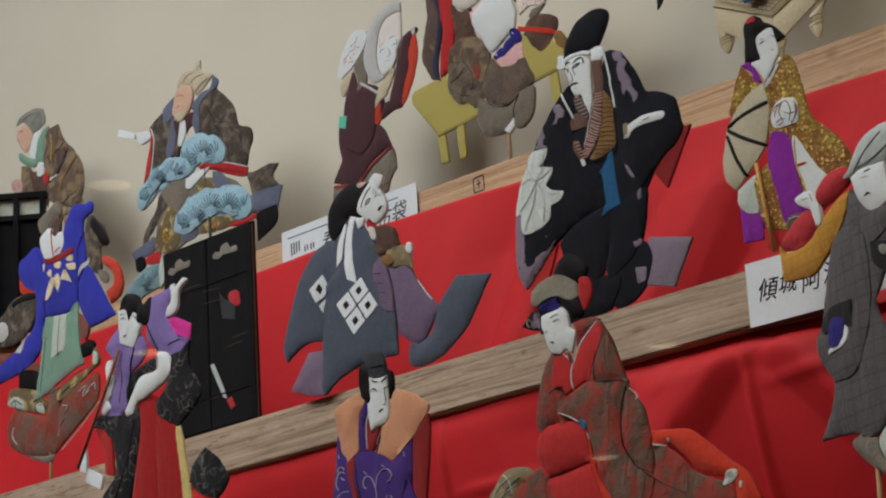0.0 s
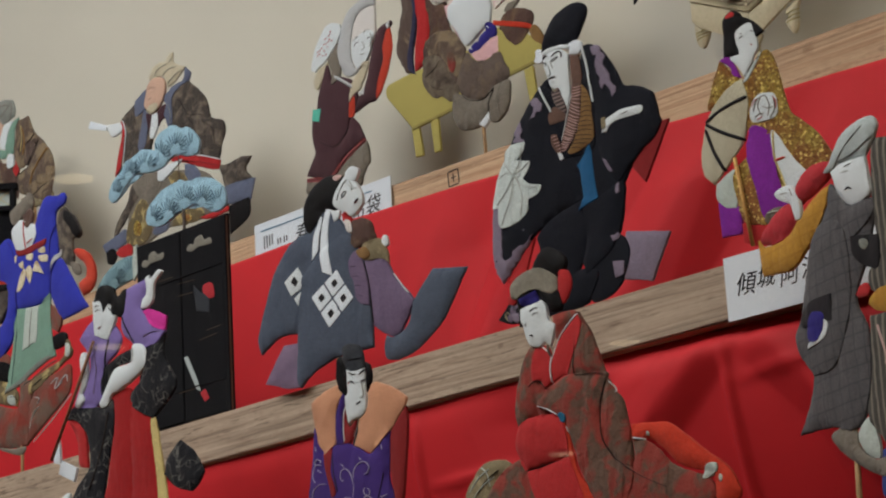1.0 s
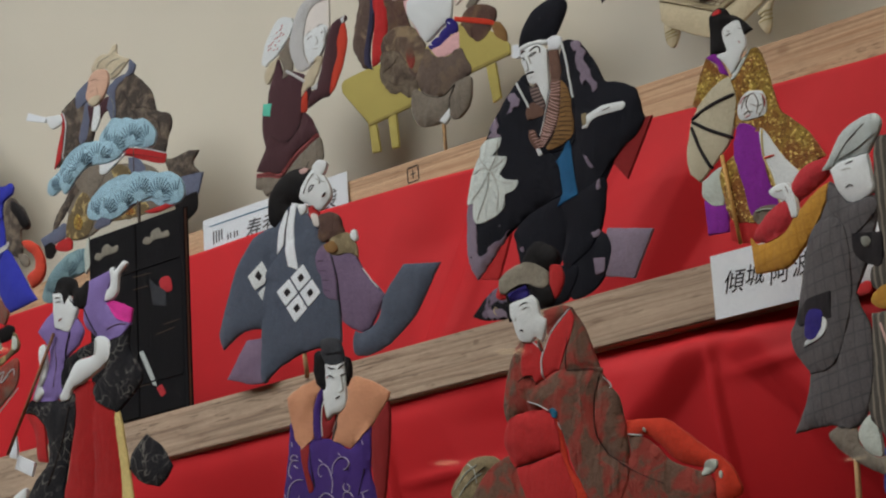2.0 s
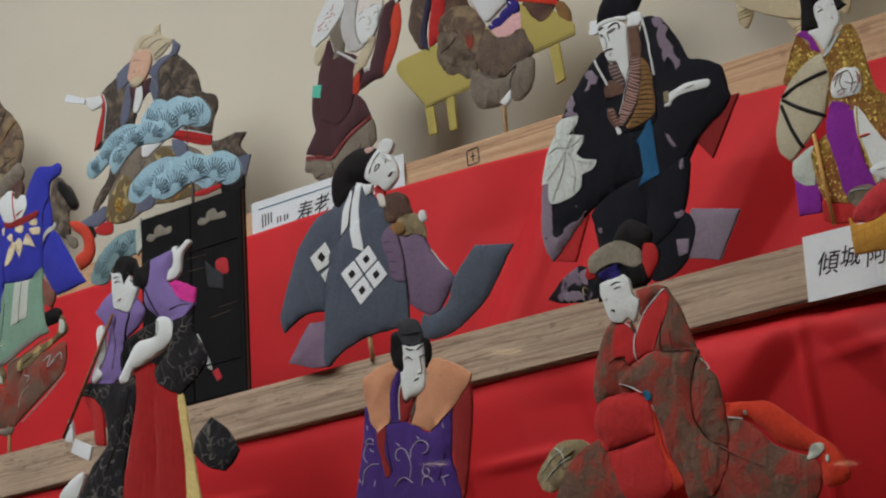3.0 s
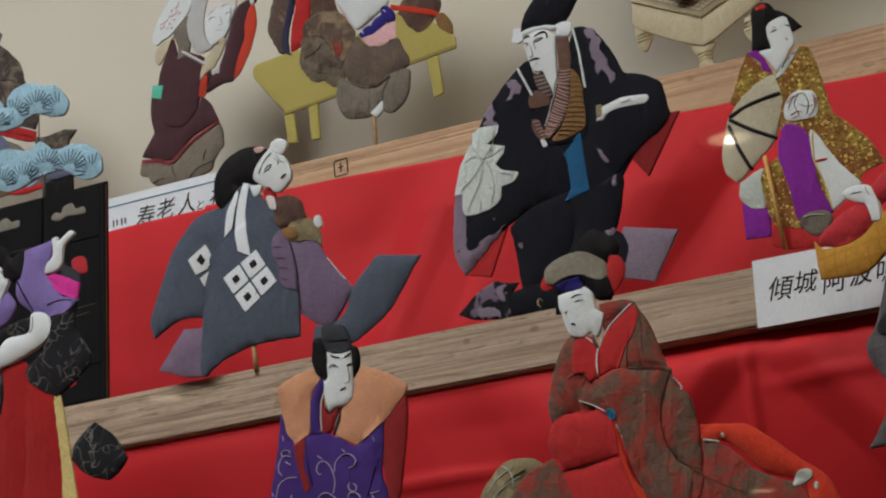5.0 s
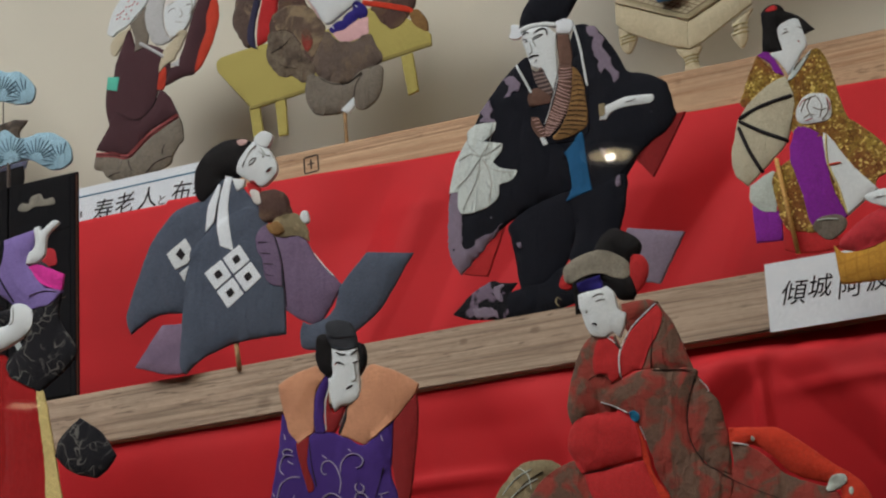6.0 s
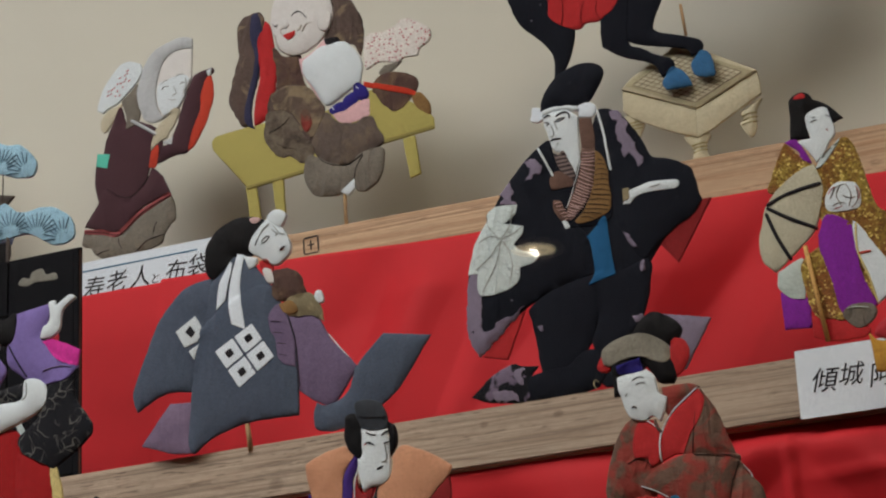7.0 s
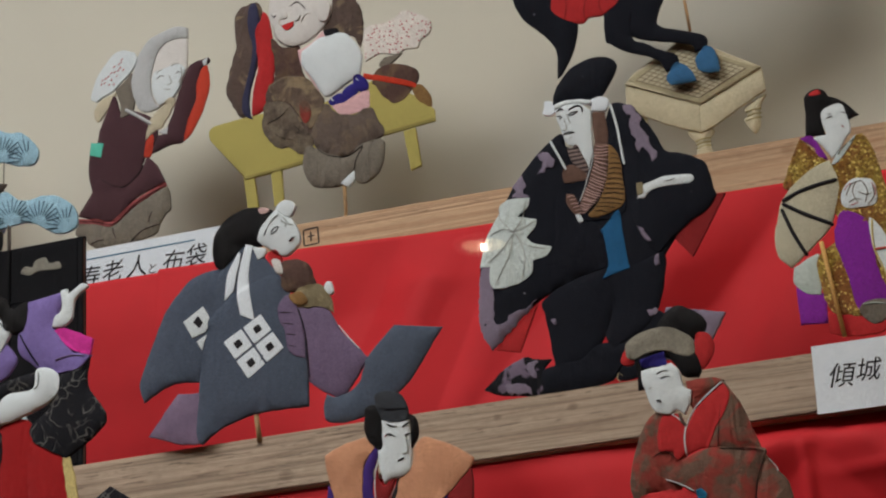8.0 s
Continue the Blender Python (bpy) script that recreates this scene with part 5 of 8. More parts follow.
d.pad("lead", 0.3, [(-7, 7.9, 1), (-2.8, 6.9), (-0.2, 6.7), (-1.1, 5.8), (-4.3, 6.7)])
d.line("pale", 0.1, [(9.4, 11.6), (5.6, 9.2), (1.4, 7)])
d.line("pale", 0.08, [(1.1, 8.8), (1.9, 10.3), (3.3, 11.1)])
d.line("hood", 0.12, [(5.7, 13.5), (7.1, 14), (6.6, 12.7), (8.1, 13.3)])
d.line("hood", 0.12, [(7.1, 12.9), (8.8, 14), (9, 13.1)])
d.line("hood", 0.12, [(2.2, 12.5), (3.3, 12.1), (2.9, 11.5)])
d.line("hood", 0.12, [(-8.4, 11.7), (-8.9, 10.6), (-7.9, 9.3)])
d.pad("brocade", 0.8, [(-11.6, 27.1), (-9.5, 28.5), (-6.9, 28.9), (-3.9, 28.5), (-3.5, 27.6), (-4, 25.4), (-6.5, 23.3), (-9, 22.7), (-11.6, 23), (-14.7, 23.9), (-14.7, 27.2)])
d.pad("hair", 0.3, [(-9, 28.3, 1), (-6.4, 28.8), (-3.8, 28.5), (-3.9, 27.8), (-7, 27.9), (-8.7, 27.7)])
d.pad("hood", 0.2, [(-11.6, 26.2), (-10, 25.6), (-9.8, 24.1), (-11.6, 23.6), (-13.1, 24.8)])
d.pad("redbrown", 0.5, [(5.2, 23.9, 1), (7.3, 22.2), (7.5, 21.1), (6.8, 19.9, 1), (5.4, 21)])
d.pad("hair", 0.5, [(5.6, 19.5, 1), (7.5, 19.8), (8.6, 19.1), (8.1, 18.1), (6.3, 17.8), (5.7, 18.1)])
d.pad("redbrown", 0.5, [(-11.6, 22.1), (-7, 20.8), (-4.1, 19.3), (-3.4, 18), (-6.6, 18.6), (-10.1, 19.7), (-14.7, 21)])
d.pad("hair", 0.5, [(-7.8, 19.1, 1), (-3.6, 18), (-3.9, 15.8), (-7.8, 16.5, 1)])
d.pad("dressing", 0.5, [(-10.4, 15, 1), (-9.4, 16.9), (-4.1, 15.7), (-1.7, 13.9), (-1.8, 12.1, 1), (-6.1, 13.3), (-8.6, 14.1)])
d.pad("dressing", 0.5, [(0.9, 13.1, 1), (1.2, 14.7), (4.6, 15.7), (7.9, 16.4), (8.6, 18.5), (9.5, 17.8), (9.7, 16.3), (7.8, 15.6), (5, 14.5), (3.1, 13.5)])
d.pad("pale", 0.12, [(-10.1, 14.8), (-9.4, 15.6), (-7.9, 15.6), (-6.6, 14.6), (-6.6, 13.7)])
d.line("hair", 0.1, [(-9.3, 14.8), (-8.3, 15.2), (-6.8, 14.3)])
d.line("hair", 0.08, [(-8.3, 14.2), (-8.2, 15.2)])
d.pad("pale", 0.12, [(8.6, 18), (9.4, 17.7), (9.5, 16.5), (8.8, 16.4)])
d.line("hair", 0.08, [(2, 14), (3.4, 14.5), (4.8, 14.8)])
d.line("hair", 0.08, [(-3.4, 13.6), (-1.9, 13.3), (-1.9, 12.5)])
d.pad("pale", 0.1, [(-3.7, 13.7), (-2.4, 13.6), (-2.1, 12.3), (-3.4, 12.8)])
d.pad("blue", 0.9, [(5.5, 27.3), (7.3, 29.5), (10, 26.2), (11.8, 23.5), (13.2, 21.8, 1), (11.2, 21.5), (8, 21.2, 1), (6.6, 23), (5.5, 25)])
d.pad("blue", 1, [(3.1, 36.4, 1), (4.6, 38), (7, 37.6), (8.4, 37.7), (9, 36.9, 1), (8.6, 36.1), (7, 35.6), (6.7, 34), (7.3, 31.5), (7, 29.2), (5.5, 27.3), (5.2, 25), (3.3, 24.3), (-1.8, 24.7, 1), (-2.1, 22.3), (-3.6, 20), (-7.1, 18.7), (-11.6, 18.2, 1), (-14.7, 18.3), (-14.7, 19.8), (-11.6, 20.6), (-8.5, 21.7), (-6, 22.9), (-4, 24.5), (-3.7, 28.3), (-5.9, 29.7), (-7.5, 31.6), (-7.4, 33.4), (-5.9, 33.9), (-3.8, 34.6), (-2.1, 33.5), (1.1, 32.7)])
d.line("navyblue", 0.08, [(-1.4, 27.4), (-1.5, 26), (-1.4, 24.6)])
d.line("navyblue", 0.08, [(6.9, 33.9), (5.9, 31.8), (5.9, 29.5)])
d.line("navyblue", 0.08, [(5.9, 29.2), (5.8, 27.2), (5.6, 25)])
d.line("navyblue", 0.08, [(-3.6, 34.2), (-2.3, 32.7), (-1.9, 31.4)])
d.pad("mint", 0.5, [(-1.6, 24.7, 1), (0.9, 24.4), (3.3, 24.2), (5.5, 25.3, 1), (5.4, 22.7), (5.6, 19.8), (6.4, 17, 1), (4.6, 16.9), (1.2, 15.9), (-1.2, 14.9), (-4.2, 14.2, 1), (-3.4, 17.1), (-2.6, 20.4), (-2, 23.2)])
d.pad("pale", 0.25, [(0.4, 24.4, 1), (3.1, 24.1, 1), (2.7, 19.8), (1.8, 19.5), (-0.3, 19, 1), (0.1, 21.8)])
d.line("lead", 0.07, [(1.8, 24.1), (1.5, 21.8), (1.2, 19.1)])
d.pad("greyhair", 0.15, [(6.4, 16.9, 1), (4.6, 16.7), (1.3, 15.7), (-1.1, 14.8), (-4.2, 14.2, 1), (-3.7, 14.7), (-1, 15.4), (1.2, 16.3), (4.4, 17.2)])
d.line("hat", 0.05, [(-2.8, 15.1), (-2.1, 18.5), (-1.5, 22.2)])
d.line("lead", 0.1, [(6.5, 16.4), (4.9, 16.2), (1.7, 15.2), (-0.9, 14.3)])
d.pad("white", 0.6, [(-2.3, 35.4), (-0.6, 36.3, 1), (0.6, 35.8), (2.6, 34.7), (2.8, 33.2), (1.5, 32), (-0.7, 32.1), (-1.6, 32.8), (-2.3, 34.2)])
d.line("red", 0.16, [(0.3, 36), (0.5, 34.3), (0.8, 32.2)])
d.line("red", 0.12, [(1.1, 32.7), (2.3, 33.1)])
d.pad("lead", 0.7, [(-3.3, 37.7), (-2.5, 38.4), (-0.5, 39.1), (1, 39.6), (1.9, 38.3), (1.4, 37.3), (-0.3, 36.7), (-2.1, 36.1), (-2.8, 36.4)])
# Shaded gap beside the hat, put in as an umber piece.
d.pad("umber", 0.4, [(-0.3, 36.7, 1), (1.4, 37.3), (2.1, 36.3), (1.7, 35), (0.9, 34.9)])
d.pad("wine", 0.4, [(-1.6, 32.5, 1), (0.1, 32.1), (3, 32.3), (5.2, 32.4, 1), (4.9, 31.6), (3, 31.4), (1, 31.3), (-0.9, 31.6)])
d.pad("leafgilt", 0.13, [(0.8, 31.3, 1), (2.3, 31.1), (2.1, 30.3), (1, 30.7)])
d.pad("leafgilt", 0.13, [(-0.7, 30.4, 1), (0.2, 30.6), (0.3, 29.6), (-0.4, 29.9)])
d.pad("leafgilt", 0.13, [(-1.2, 26.8, 1), (-0.4, 28.7), (0.5, 29.5), (0.7, 28.1), (-0.3, 26.9)])
d.pad("leafgilt", 0.13, [(0.5, 29.1, 1), (1.6, 29.7), (2.2, 28.6), (1.7, 27.2, 1), (1.2, 28)])
d.pad("leafgilt", 0.13, [(2.2, 28.8, 1), (3.2, 29.9), (4.5, 27.9, 1), (3.4, 28.4)])
d.pad("leafgilt", 0.13, [(3.5, 30.5, 1), (5.4, 30.2), (5.4, 29.3, 1), (3.9, 29.7)])
d.pad("leafgilt", 0.13, [(3.5, 31.3, 1), (4.8, 31.4), (4.9, 30.6), (3.7, 30.9)])
d.pad("leafgilt", 0.13, [(-1.7, 31.6, 1), (-1.2, 31.7), (-1.4, 30.7)])
d.pad("hood", 0.2, [(5.7, 28, 1), (6.3, 29.4), (8.1, 30.3, 1), (8, 29.6), (6.5, 28.9)])
d.pad("hood", 0.2, [(-8.3, 21.5, 1), (-7, 22.3), (-6, 23.2, 1), (-6.3, 21.8), (-6.8, 21.1, 1)])
d.done("blue_doll", (-0.753, 0.006, -0.039), 0, "royal blue robed padded cloth doll with mint green apron", "cloth doll", "cloth dolls on the stand")

# old man padded cloth doll among pale blue pine clumps
d = Figure()
d.rod("wood", 0.45, (0.3, 7), (0.1, 0), front=False)
d.pad("lead", 0.5, [(-8.4, 16.5), (-3.5, 17.9), (1.2, 16.3), (7.3, 14.6), (11.1, 10.9), (12, 8.3), (-0.2, 8.5), (-5.6, 7.4), (-9.7, 8.5), (-9.2, 11.5)])
d.pad("brocade", 0.8, [(10.8, 14.4), (12.5, 14.1), (15, 14.4), (17.3, 14, 1), (16.1, 12.4), (17.3, 10.8), (14.8, 10.8), (12.3, 10.8), (11.4, 12.7)])
d.pad("denim", 0.5, [(11.8, 11, 1), (14.8, 11), (18.1, 10.7, 1), (17.1, 8, 1), (12.2, 8.5), (11.3, 10.1)])
d.pad("hair", 0.5, [(12.2, 8.2, 1), (16.9, 8.3, 1), (16.5, 5.8), (12.7, 4.2, 1), (12.6, 7.1)])
d.pad("brocade", 0.5, [(-7.6, 16.9, 1), (-5, 15.8), (-7.8, 13.5), (-10.6, 11.1), (-12.5, 9.8, 1), (-11.6, 12.1), (-9.4, 14.2)])
d.pad("lead", 0.5, [(-5.7, 17.8, 1), (-2.2, 17.5), (-1.5, 14.9), (-3.2, 13.3), (-4.5, 12.3), (-6.1, 14.1), (-7.6, 16.6)])
d.pad("brocade", 1, [(-10.3, 27, 1), (-9.1, 27.6), (-6.6, 28.6), (-3.9, 29.4), (-1.7, 29.2), (-2.4, 26.3), (-3.6, 21.7), (-5.4, 18.7), (-9.7, 19.2), (-11.5, 19, 1), (-10.1, 22.9), (-9.5, 24.8), (-9.7, 26.3)])
d.pad("brocade", 1, [(0.9, 28.4), (4.6, 28.6, 1), (6.6, 26.7), (8.3, 24.8), (9.2, 21.8), (10.7, 17.6), (10.8, 14.9, 1), (8.6, 15.9), (4.6, 17.3), (1.5, 17.9), (0.6, 20.5), (0.5, 24.7)])
d.pad("brocade", 0.8, [(4.3, 22.9), (6.9, 22.8), (9.2, 21.8), (12, 20.3), (12.4, 18.8), (11.7, 17.3), (10.9, 14.8, 1), (7.6, 16.1), (5.7, 19.7)])
d.line("seam_shade_stripe", 0.07, [(3.2, 26), (5.1, 23.3), (7.2, 22.7), (9.2, 21.7)])
d.line("seam_shade_stripe", 0.07, [(7, 19.3), (6.1, 21.7), (4.6, 23.1)])
d.line("seam_shade_stripe", 0.06, [(8.1, 21.4), (10.1, 19.8), (10.5, 17.7)])
d.pad("dressing", 0.4, [(-9.5, 10.1), (-7.8, 12.4), (-5.6, 13.9), (-3.9, 12.1), (-3.9, 8.7), (-6.1, 7.5), (-9.3, 8.1, 1)])
d.pad("gold", 0.1, [(-7.6, 10.3), (-6.8, 11.1), (-5.8, 9.8), (-6.3, 8.8), (-7.3, 9.1)])
d.pad("dressing", 0.4, [(0.1, 15.5, 1), (1.9, 16), (3.7, 14.9), (4, 13.8), (1.3, 14.1)])
d.pad("dressing", 0.4, [(0.5, 8.4, 1), (2.2, 10), (6.3, 9.8), (7.4, 8), (3.6, 7.9)])
d.pad("gold", 0.1, [(2.9, 9.1), (4.4, 9.1), (4.9, 8.3), (3.5, 8.4)])
d.pad("denim", 0.4, [(-3.7, 8.5, 1), (-2, 9.9), (0.2, 9.8), (-0.5, 8.2), (-2.9, 8)])
d.pad("denim", 0.5, [(-15.2, 9.5, 1), (-11.7, 10.2), (-9.8, 10.6), (-9.6, 8.8), (-11.2, 8.2), (-14.3, 8.1, 1)])
d.pad("red", 0.3, [(-12.2, 7.6, 1), (-11, 8.2), (-8.7, 8.2), (-8.5, 6.5), (-10.7, 6.7)])
d.pad("hair", 0.4, [(-14.3, 8.2, 1), (-12.6, 8.4), (-11.8, 7.2), (-12.7, 6.2), (-14, 6.6)])
d.pad("red", 0.3, [(6.7, 8.1, 1), (12.2, 8.2), (12.7, 7.6, 1), (9.2, 7.4), (7.4, 7.7)])
d.pad("red", 0.3, [(-10.3, 26.8, 1), (-9.4, 25.9), (-9.7, 23.1), (-10.2, 20.1), (-11.9, 18.9, 1), (-11, 22.1), (-10.1, 24.6)])
d.line("white", 0.13, [(-9.7, 26.6), (-9.1, 24.7), (-9.3, 22.6), (-9.8, 19.9)])
d.pad("denim", 0.4, [(-7, 28.8, 1), (-4.4, 29.9), (-3.4, 29.8), (-3.7, 27.4), (-6.4, 26.3)])
d.pad("denim", 0.4, [(-4.6, 26.6), (-3.8, 26), (-4.4, 22), (-5.6, 20.8, 1), (-6.1, 21.7), (-5.2, 24.7)])
d.pad("maroon", 0.4, [(-4.1, 26.1, 1), (-2.7, 25.8), (-0.2, 26.4), (0.1, 24.5), (-1.3, 24.2), (-3, 22.2), (-3.8, 23.5)])
d.pad("white", 0.2, [(-2.9, 25.7, 1), (-1.8, 25.5), (-1.8, 23.7), (-2.8, 22.1, 1), (-3.6, 22.4), (-3.2, 24.1)])
d.pad("denim", 0.5, [(-1.4, 27.5, 1), (1.4, 28.3), (3.8, 28.9), (4.3, 30.6, 1), (5.6, 29.4, 1), (5, 28.4), (3, 27.8), (1.5, 26.5), (1.5, 23.4), (0.4, 22.6, 1), (-0.3, 24.6), (0, 26.3)])
d.line("greyhair", 0.06, [(0.6, 26), (1.2, 24.5), (1, 23)])
d.pad("skin", 0.6, [(-3.6, 30.2), (-2.2, 30.8), (-0.3, 30.2), (0.2, 28.7), (-0.4, 27.1), (-1.9, 25.8), (-3.2, 25.8), (-4.4, 27.2), (-4.1, 28.9)])
d.pad("skin", 0.3, [(-3.4, 28.2), (-2, 28.1), (-1.8, 26.7), (-3, 26.9)])
d.pad("beard", 0.25, [(-4.1, 26.4, 1), (-3.1, 26.9), (-1.4, 26.8), (-1.8, 25.8), (-3.2, 25.7)])
d.line("ink", 0.06, [(-3.2, 27.8), (-2.4, 27.8)])
d.line("umber", 0.06, [(-3.2, 29.4), (-2.3, 29.4), (-1.4, 28.9)])
d.pad("beard", 0.45, [(-3.6, 31.3, 1), (-2.9, 32.4), (-1.3, 32.8), (0, 32.6), (0.9, 33.4), (1.8, 33.5, 1), (1.9, 32.2), (3.2, 31.2), (4.5, 30.5, 1), (2.6, 29.3), (0.5, 28.6, 1), (0.2, 29.7), (-0.6, 30.7), (-2.2, 30.8), (-3.3, 30.8)])
d.line("greyhair", 0.08, [(-2.2, 31.1), (-1.3, 31.9), (0.5, 32.1)])
d.line("greyhair", 0.08, [(-0.3, 30.7), (1, 31.2), (2.6, 31.1)])
d.line("greyhair", 0.08, [(0.7, 29.2), (2, 29.8), (3.6, 30.3)])
d.line("greyhair", 0.08, [(1.1, 32.2), (1.6, 32.7)])
d.pad("white", 0.35, [(-13.3, 27), (-11.9, 26.8), (-10.3, 26.5), (-9.9, 25.3), (-12, 24.9), (-13.1, 26)])
d.pad("paper", 0.1, [(-18.1, 27.9, 1), (-17.5, 28.9, 1), (-13.6, 27.1, 1), (-13.9, 26.4, 1)])
d.pad("denim", 0.4, [(3.5, 16.6, 1), (5.5, 15.9), (7.1, 13.9), (5.4, 13.3), (3.9, 14.8)])
d.pad("red", 0.4, [(0.4, 18.4, 1), (3.1, 18.1), (7.1, 16.8), (11.2, 15.1, 1), (10.6, 13.9), (7, 15.2), (4, 16.6), (1, 17.6, 1)])
d.line("white", 0.14, [(0.7, 18.1), (3.3, 18), (7.4, 16.7), (11.3, 15.1)])
d.line("ink", 0.05, [(1.7, 17.5), (5.8, 16.3), (10.8, 14.4)])
d.pad("white", 0.25, [(-2.1, 17.1, 1), (-0.6, 17.4), (3.4, 17.3, 1), (2, 16.6), (-1, 15.3, 1), (-2, 15.7)])
d.pine([(-2.1, 20.9), (-0.7, 22.2), (0.7, 22.9), (2.2, 22.5), (3.7, 21.6), (5.5, 20.5), (6.5, 19.1), (6.5, 18.1), (5.9, 17.4), (4.3, 17.7), (2.8, 18.5), (1.3, 18.6), (-0.1, 18.8), (-1.9, 19.8)])
d.pine([(-13.4, 16.5), (-12.8, 17.6), (-11.1, 18.2), (-10, 19.3), (-8.9, 20), (-7.2, 20.6), (-5, 20.9), (-2.9, 20.4), (-1.9, 19.8), (-0.6, 18.4), (-0.6, 17.4), (-2, 17.1), (-4.6, 17.6), (-6.8, 17), (-8.5, 16.8), (-10.1, 15.8), (-12.1, 15.1), (-13.2, 15.7)])
d.pine([(-4.8, 10.8), (-4.3, 12.2), (-3.2, 13.1), (-1.6, 13.9), (0.5, 14.3), (2.6, 14.3), (5.2, 13.7), (6.2, 13.8), (8.2, 13.4), (10.2, 12.4), (11.3, 10.7), (11.8, 9.6), (11.2, 8.4), (9.5, 8.2), (8, 9.3), (5.5, 9.6), (2.4, 10.6), (0.9, 10.6), (-0.7, 9.9), (-2.6, 9.3), (-4.4, 9.8)])
d.done("pine_doll", (-0.781, 0.266, 0.281), 0, "old man padded cloth doll among pale blue pine clumps", "cloth doll", "cloth dolls on the stand")

# pale blue padded pine clumps on a wire behind the panel
d = Figure()
d.rod("twig", 0.4, (3.1, 20.9), (3.3, 0), front=False)
d.rod("twig", 0.12, (2.4, 23.2), (2.4, 28.4), front=False)
d.rod("twig", 0.12, (0.6, 28.9), (-2, 28.6), front=False)
d.pine([(-2, 29.8), (-1.5, 31), (-0.3, 31.5), (1.5, 31.5), (3, 30.8), (4.6, 30.5), (6.4, 28.5), (6.1, 26.9), (4.1, 27), (1.9, 27.8), (-0.6, 27.3)])
d.pine([(-10.9, 26.5), (-10.2, 27.7), (-8.6, 28.5), (-7.7, 29.5), (-5.9, 29.6), (-4.5, 30.2), (-2.7, 29.5), (-0.9, 29.1), (0.4, 27.2), (-1.8, 26.7), (-5.6, 27.2), (-7.6, 26.4), (-9.9, 24.8)])
d.pine([(-3.7, 21.1), (-3.1, 22.5), (-1.7, 23), (-0.9, 24), (1, 23.8), (2.7, 24.4), (4.1, 23.3), (5.8, 23), (7, 23.2), (9, 22.7), (10.7, 21.2), (10.9, 19.2), (8.7, 18.8), (5.9, 20.4), (3.1, 20.5), (-0.8, 19.6), (-3.2, 20.2)])
d.done("pine_branch", (-0.488, 0.024, 0.058), 0, "pale blue padded pine clumps on a wire behind the panel", "pine branch", "cloth dolls on the stand")

# brown robed old man padded cloth doll with green collar
d = Figure()
d.rod("wood", 0.45, (4.4, 16), (4.7, 0), front=False)
d.pad("camo", 0.6, [(-6.7, 25.1, 1), (-4.4, 24.2), (-4, 21.6), (-2.9, 19.4), (-6.5, 20.7), (-7, 22.7)])
d.pad("pinkish", 0.3, [(-9.6, 23), (-8, 23.4), (-6.4, 22.3), (-6.8, 20.9), (-8.8, 21.3)])
d.line("crimson", 0.08, [(-8.8, 22.6), (-8.2, 21.5)])
d.line("crimson", 0.08, [(-7.5, 22.7), (-7.1, 21.5)])
d.pad("umber", 0.5, [(-4.4, 23.7, 1), (0.1, 21.8), (0.6, 18.8), (0.2, 16.4, 1), (-1.2, 18.6), (-3, 19.3), (-4, 21.6)])
d.pad("camo", 0.9, [(0.5, 29.2, 1), (3.1, 29.1, 1), (4.6, 26.2), (5.9, 24.6), (3.8, 23.7), (2.3, 21.4), (0.1, 21.3, 1), (-0.6, 23.7), (-0.3, 27)])
d.pad("moss", 0.4, [(0.9, 16.3), (3.9, 16), (8.9, 15.5), (7.9, 14.1), (4.4, 14.1), (3.4, 13.2, 1), (2.8, 15.2)])
d.pad("camo", 1, [(5.8, 24.8), (8, 22.8), (9.2, 21), (9.7, 18.4), (9.1, 16.2), (8.3, 14.6), (4.4, 15.5), (3, 16.3), (0.6, 17.6), (0.4, 20.1), (3, 20.9), (4.6, 22.6)])
d.pad("sleeve", 0.6, [(3.1, 25.1), (4.6, 24.3), (5.3, 23), (3.6, 21.3), (2.3, 21.4), (2.6, 23.1)])
d.pad("camo", 0.6, [(4.7, 19.2), (6.5, 20.2), (8.7, 20.5), (9.3, 18.2), (7.9, 17.2), (5.9, 17.4)])
d.line("ochre", 0.4, [(1.9, 27.4), (2.5, 25.2), (2, 23.1)])
d.line("ochre", 0.4, [(8.2, 22.6), (6.4, 21.1), (4.8, 19.5), (3.9, 17.8)])
d.line("seam_shade_stripe", 0.08, [(6, 24.4), (4.5, 22.6), (2.8, 21), (1.1, 20.2)])
d.line("seam_shade_stripe", 0.07, [(8.4, 17), (6.2, 16.5), (4.2, 15.9)])
d.line("mustardpale", 0.12, [(1.6, 27.9), (1.9, 26), (1.5, 23.7)])
d.line("seam_shade_stripe", 0.06, [(4.9, 25.8), (3.4, 24.7), (0.9, 24.2)])
d.pad("white", 0.3, [(-4.5, 27.2, 1), (-3.6, 29.2), (-0.9, 29.6, 1), (-2.5, 27.6), (-2.8, 25.5), (-4.4, 26)])
d.pad("skin", 0.55, [(-7.7, 31.3), (-5.6, 31.8), (-4, 30.5), (-3.5, 29.5), (-4.4, 27.6), (-5.9, 27), (-7.2, 28.7), (-7.6, 30)])
d.pad("skin", 0.25, [(-7.8, 30.4), (-6.9, 30.2), (-6.7, 29.3), (-7.6, 29.3)])
d.pad("greyhair", 0.6, [(-8.2, 32.2, 1), (-6.9, 33.3), (-4.3, 33.6), (-2.3, 33.4), (-0.7, 32.5), (-0.4, 30.4), (-1.8, 29.8), (-3.6, 29.6, 1), (-4.3, 30.6), (-5.9, 32)])
d.line("lead", 0.1, [(-6.1, 32.5), (-4, 32.7), (-2, 32.4)])
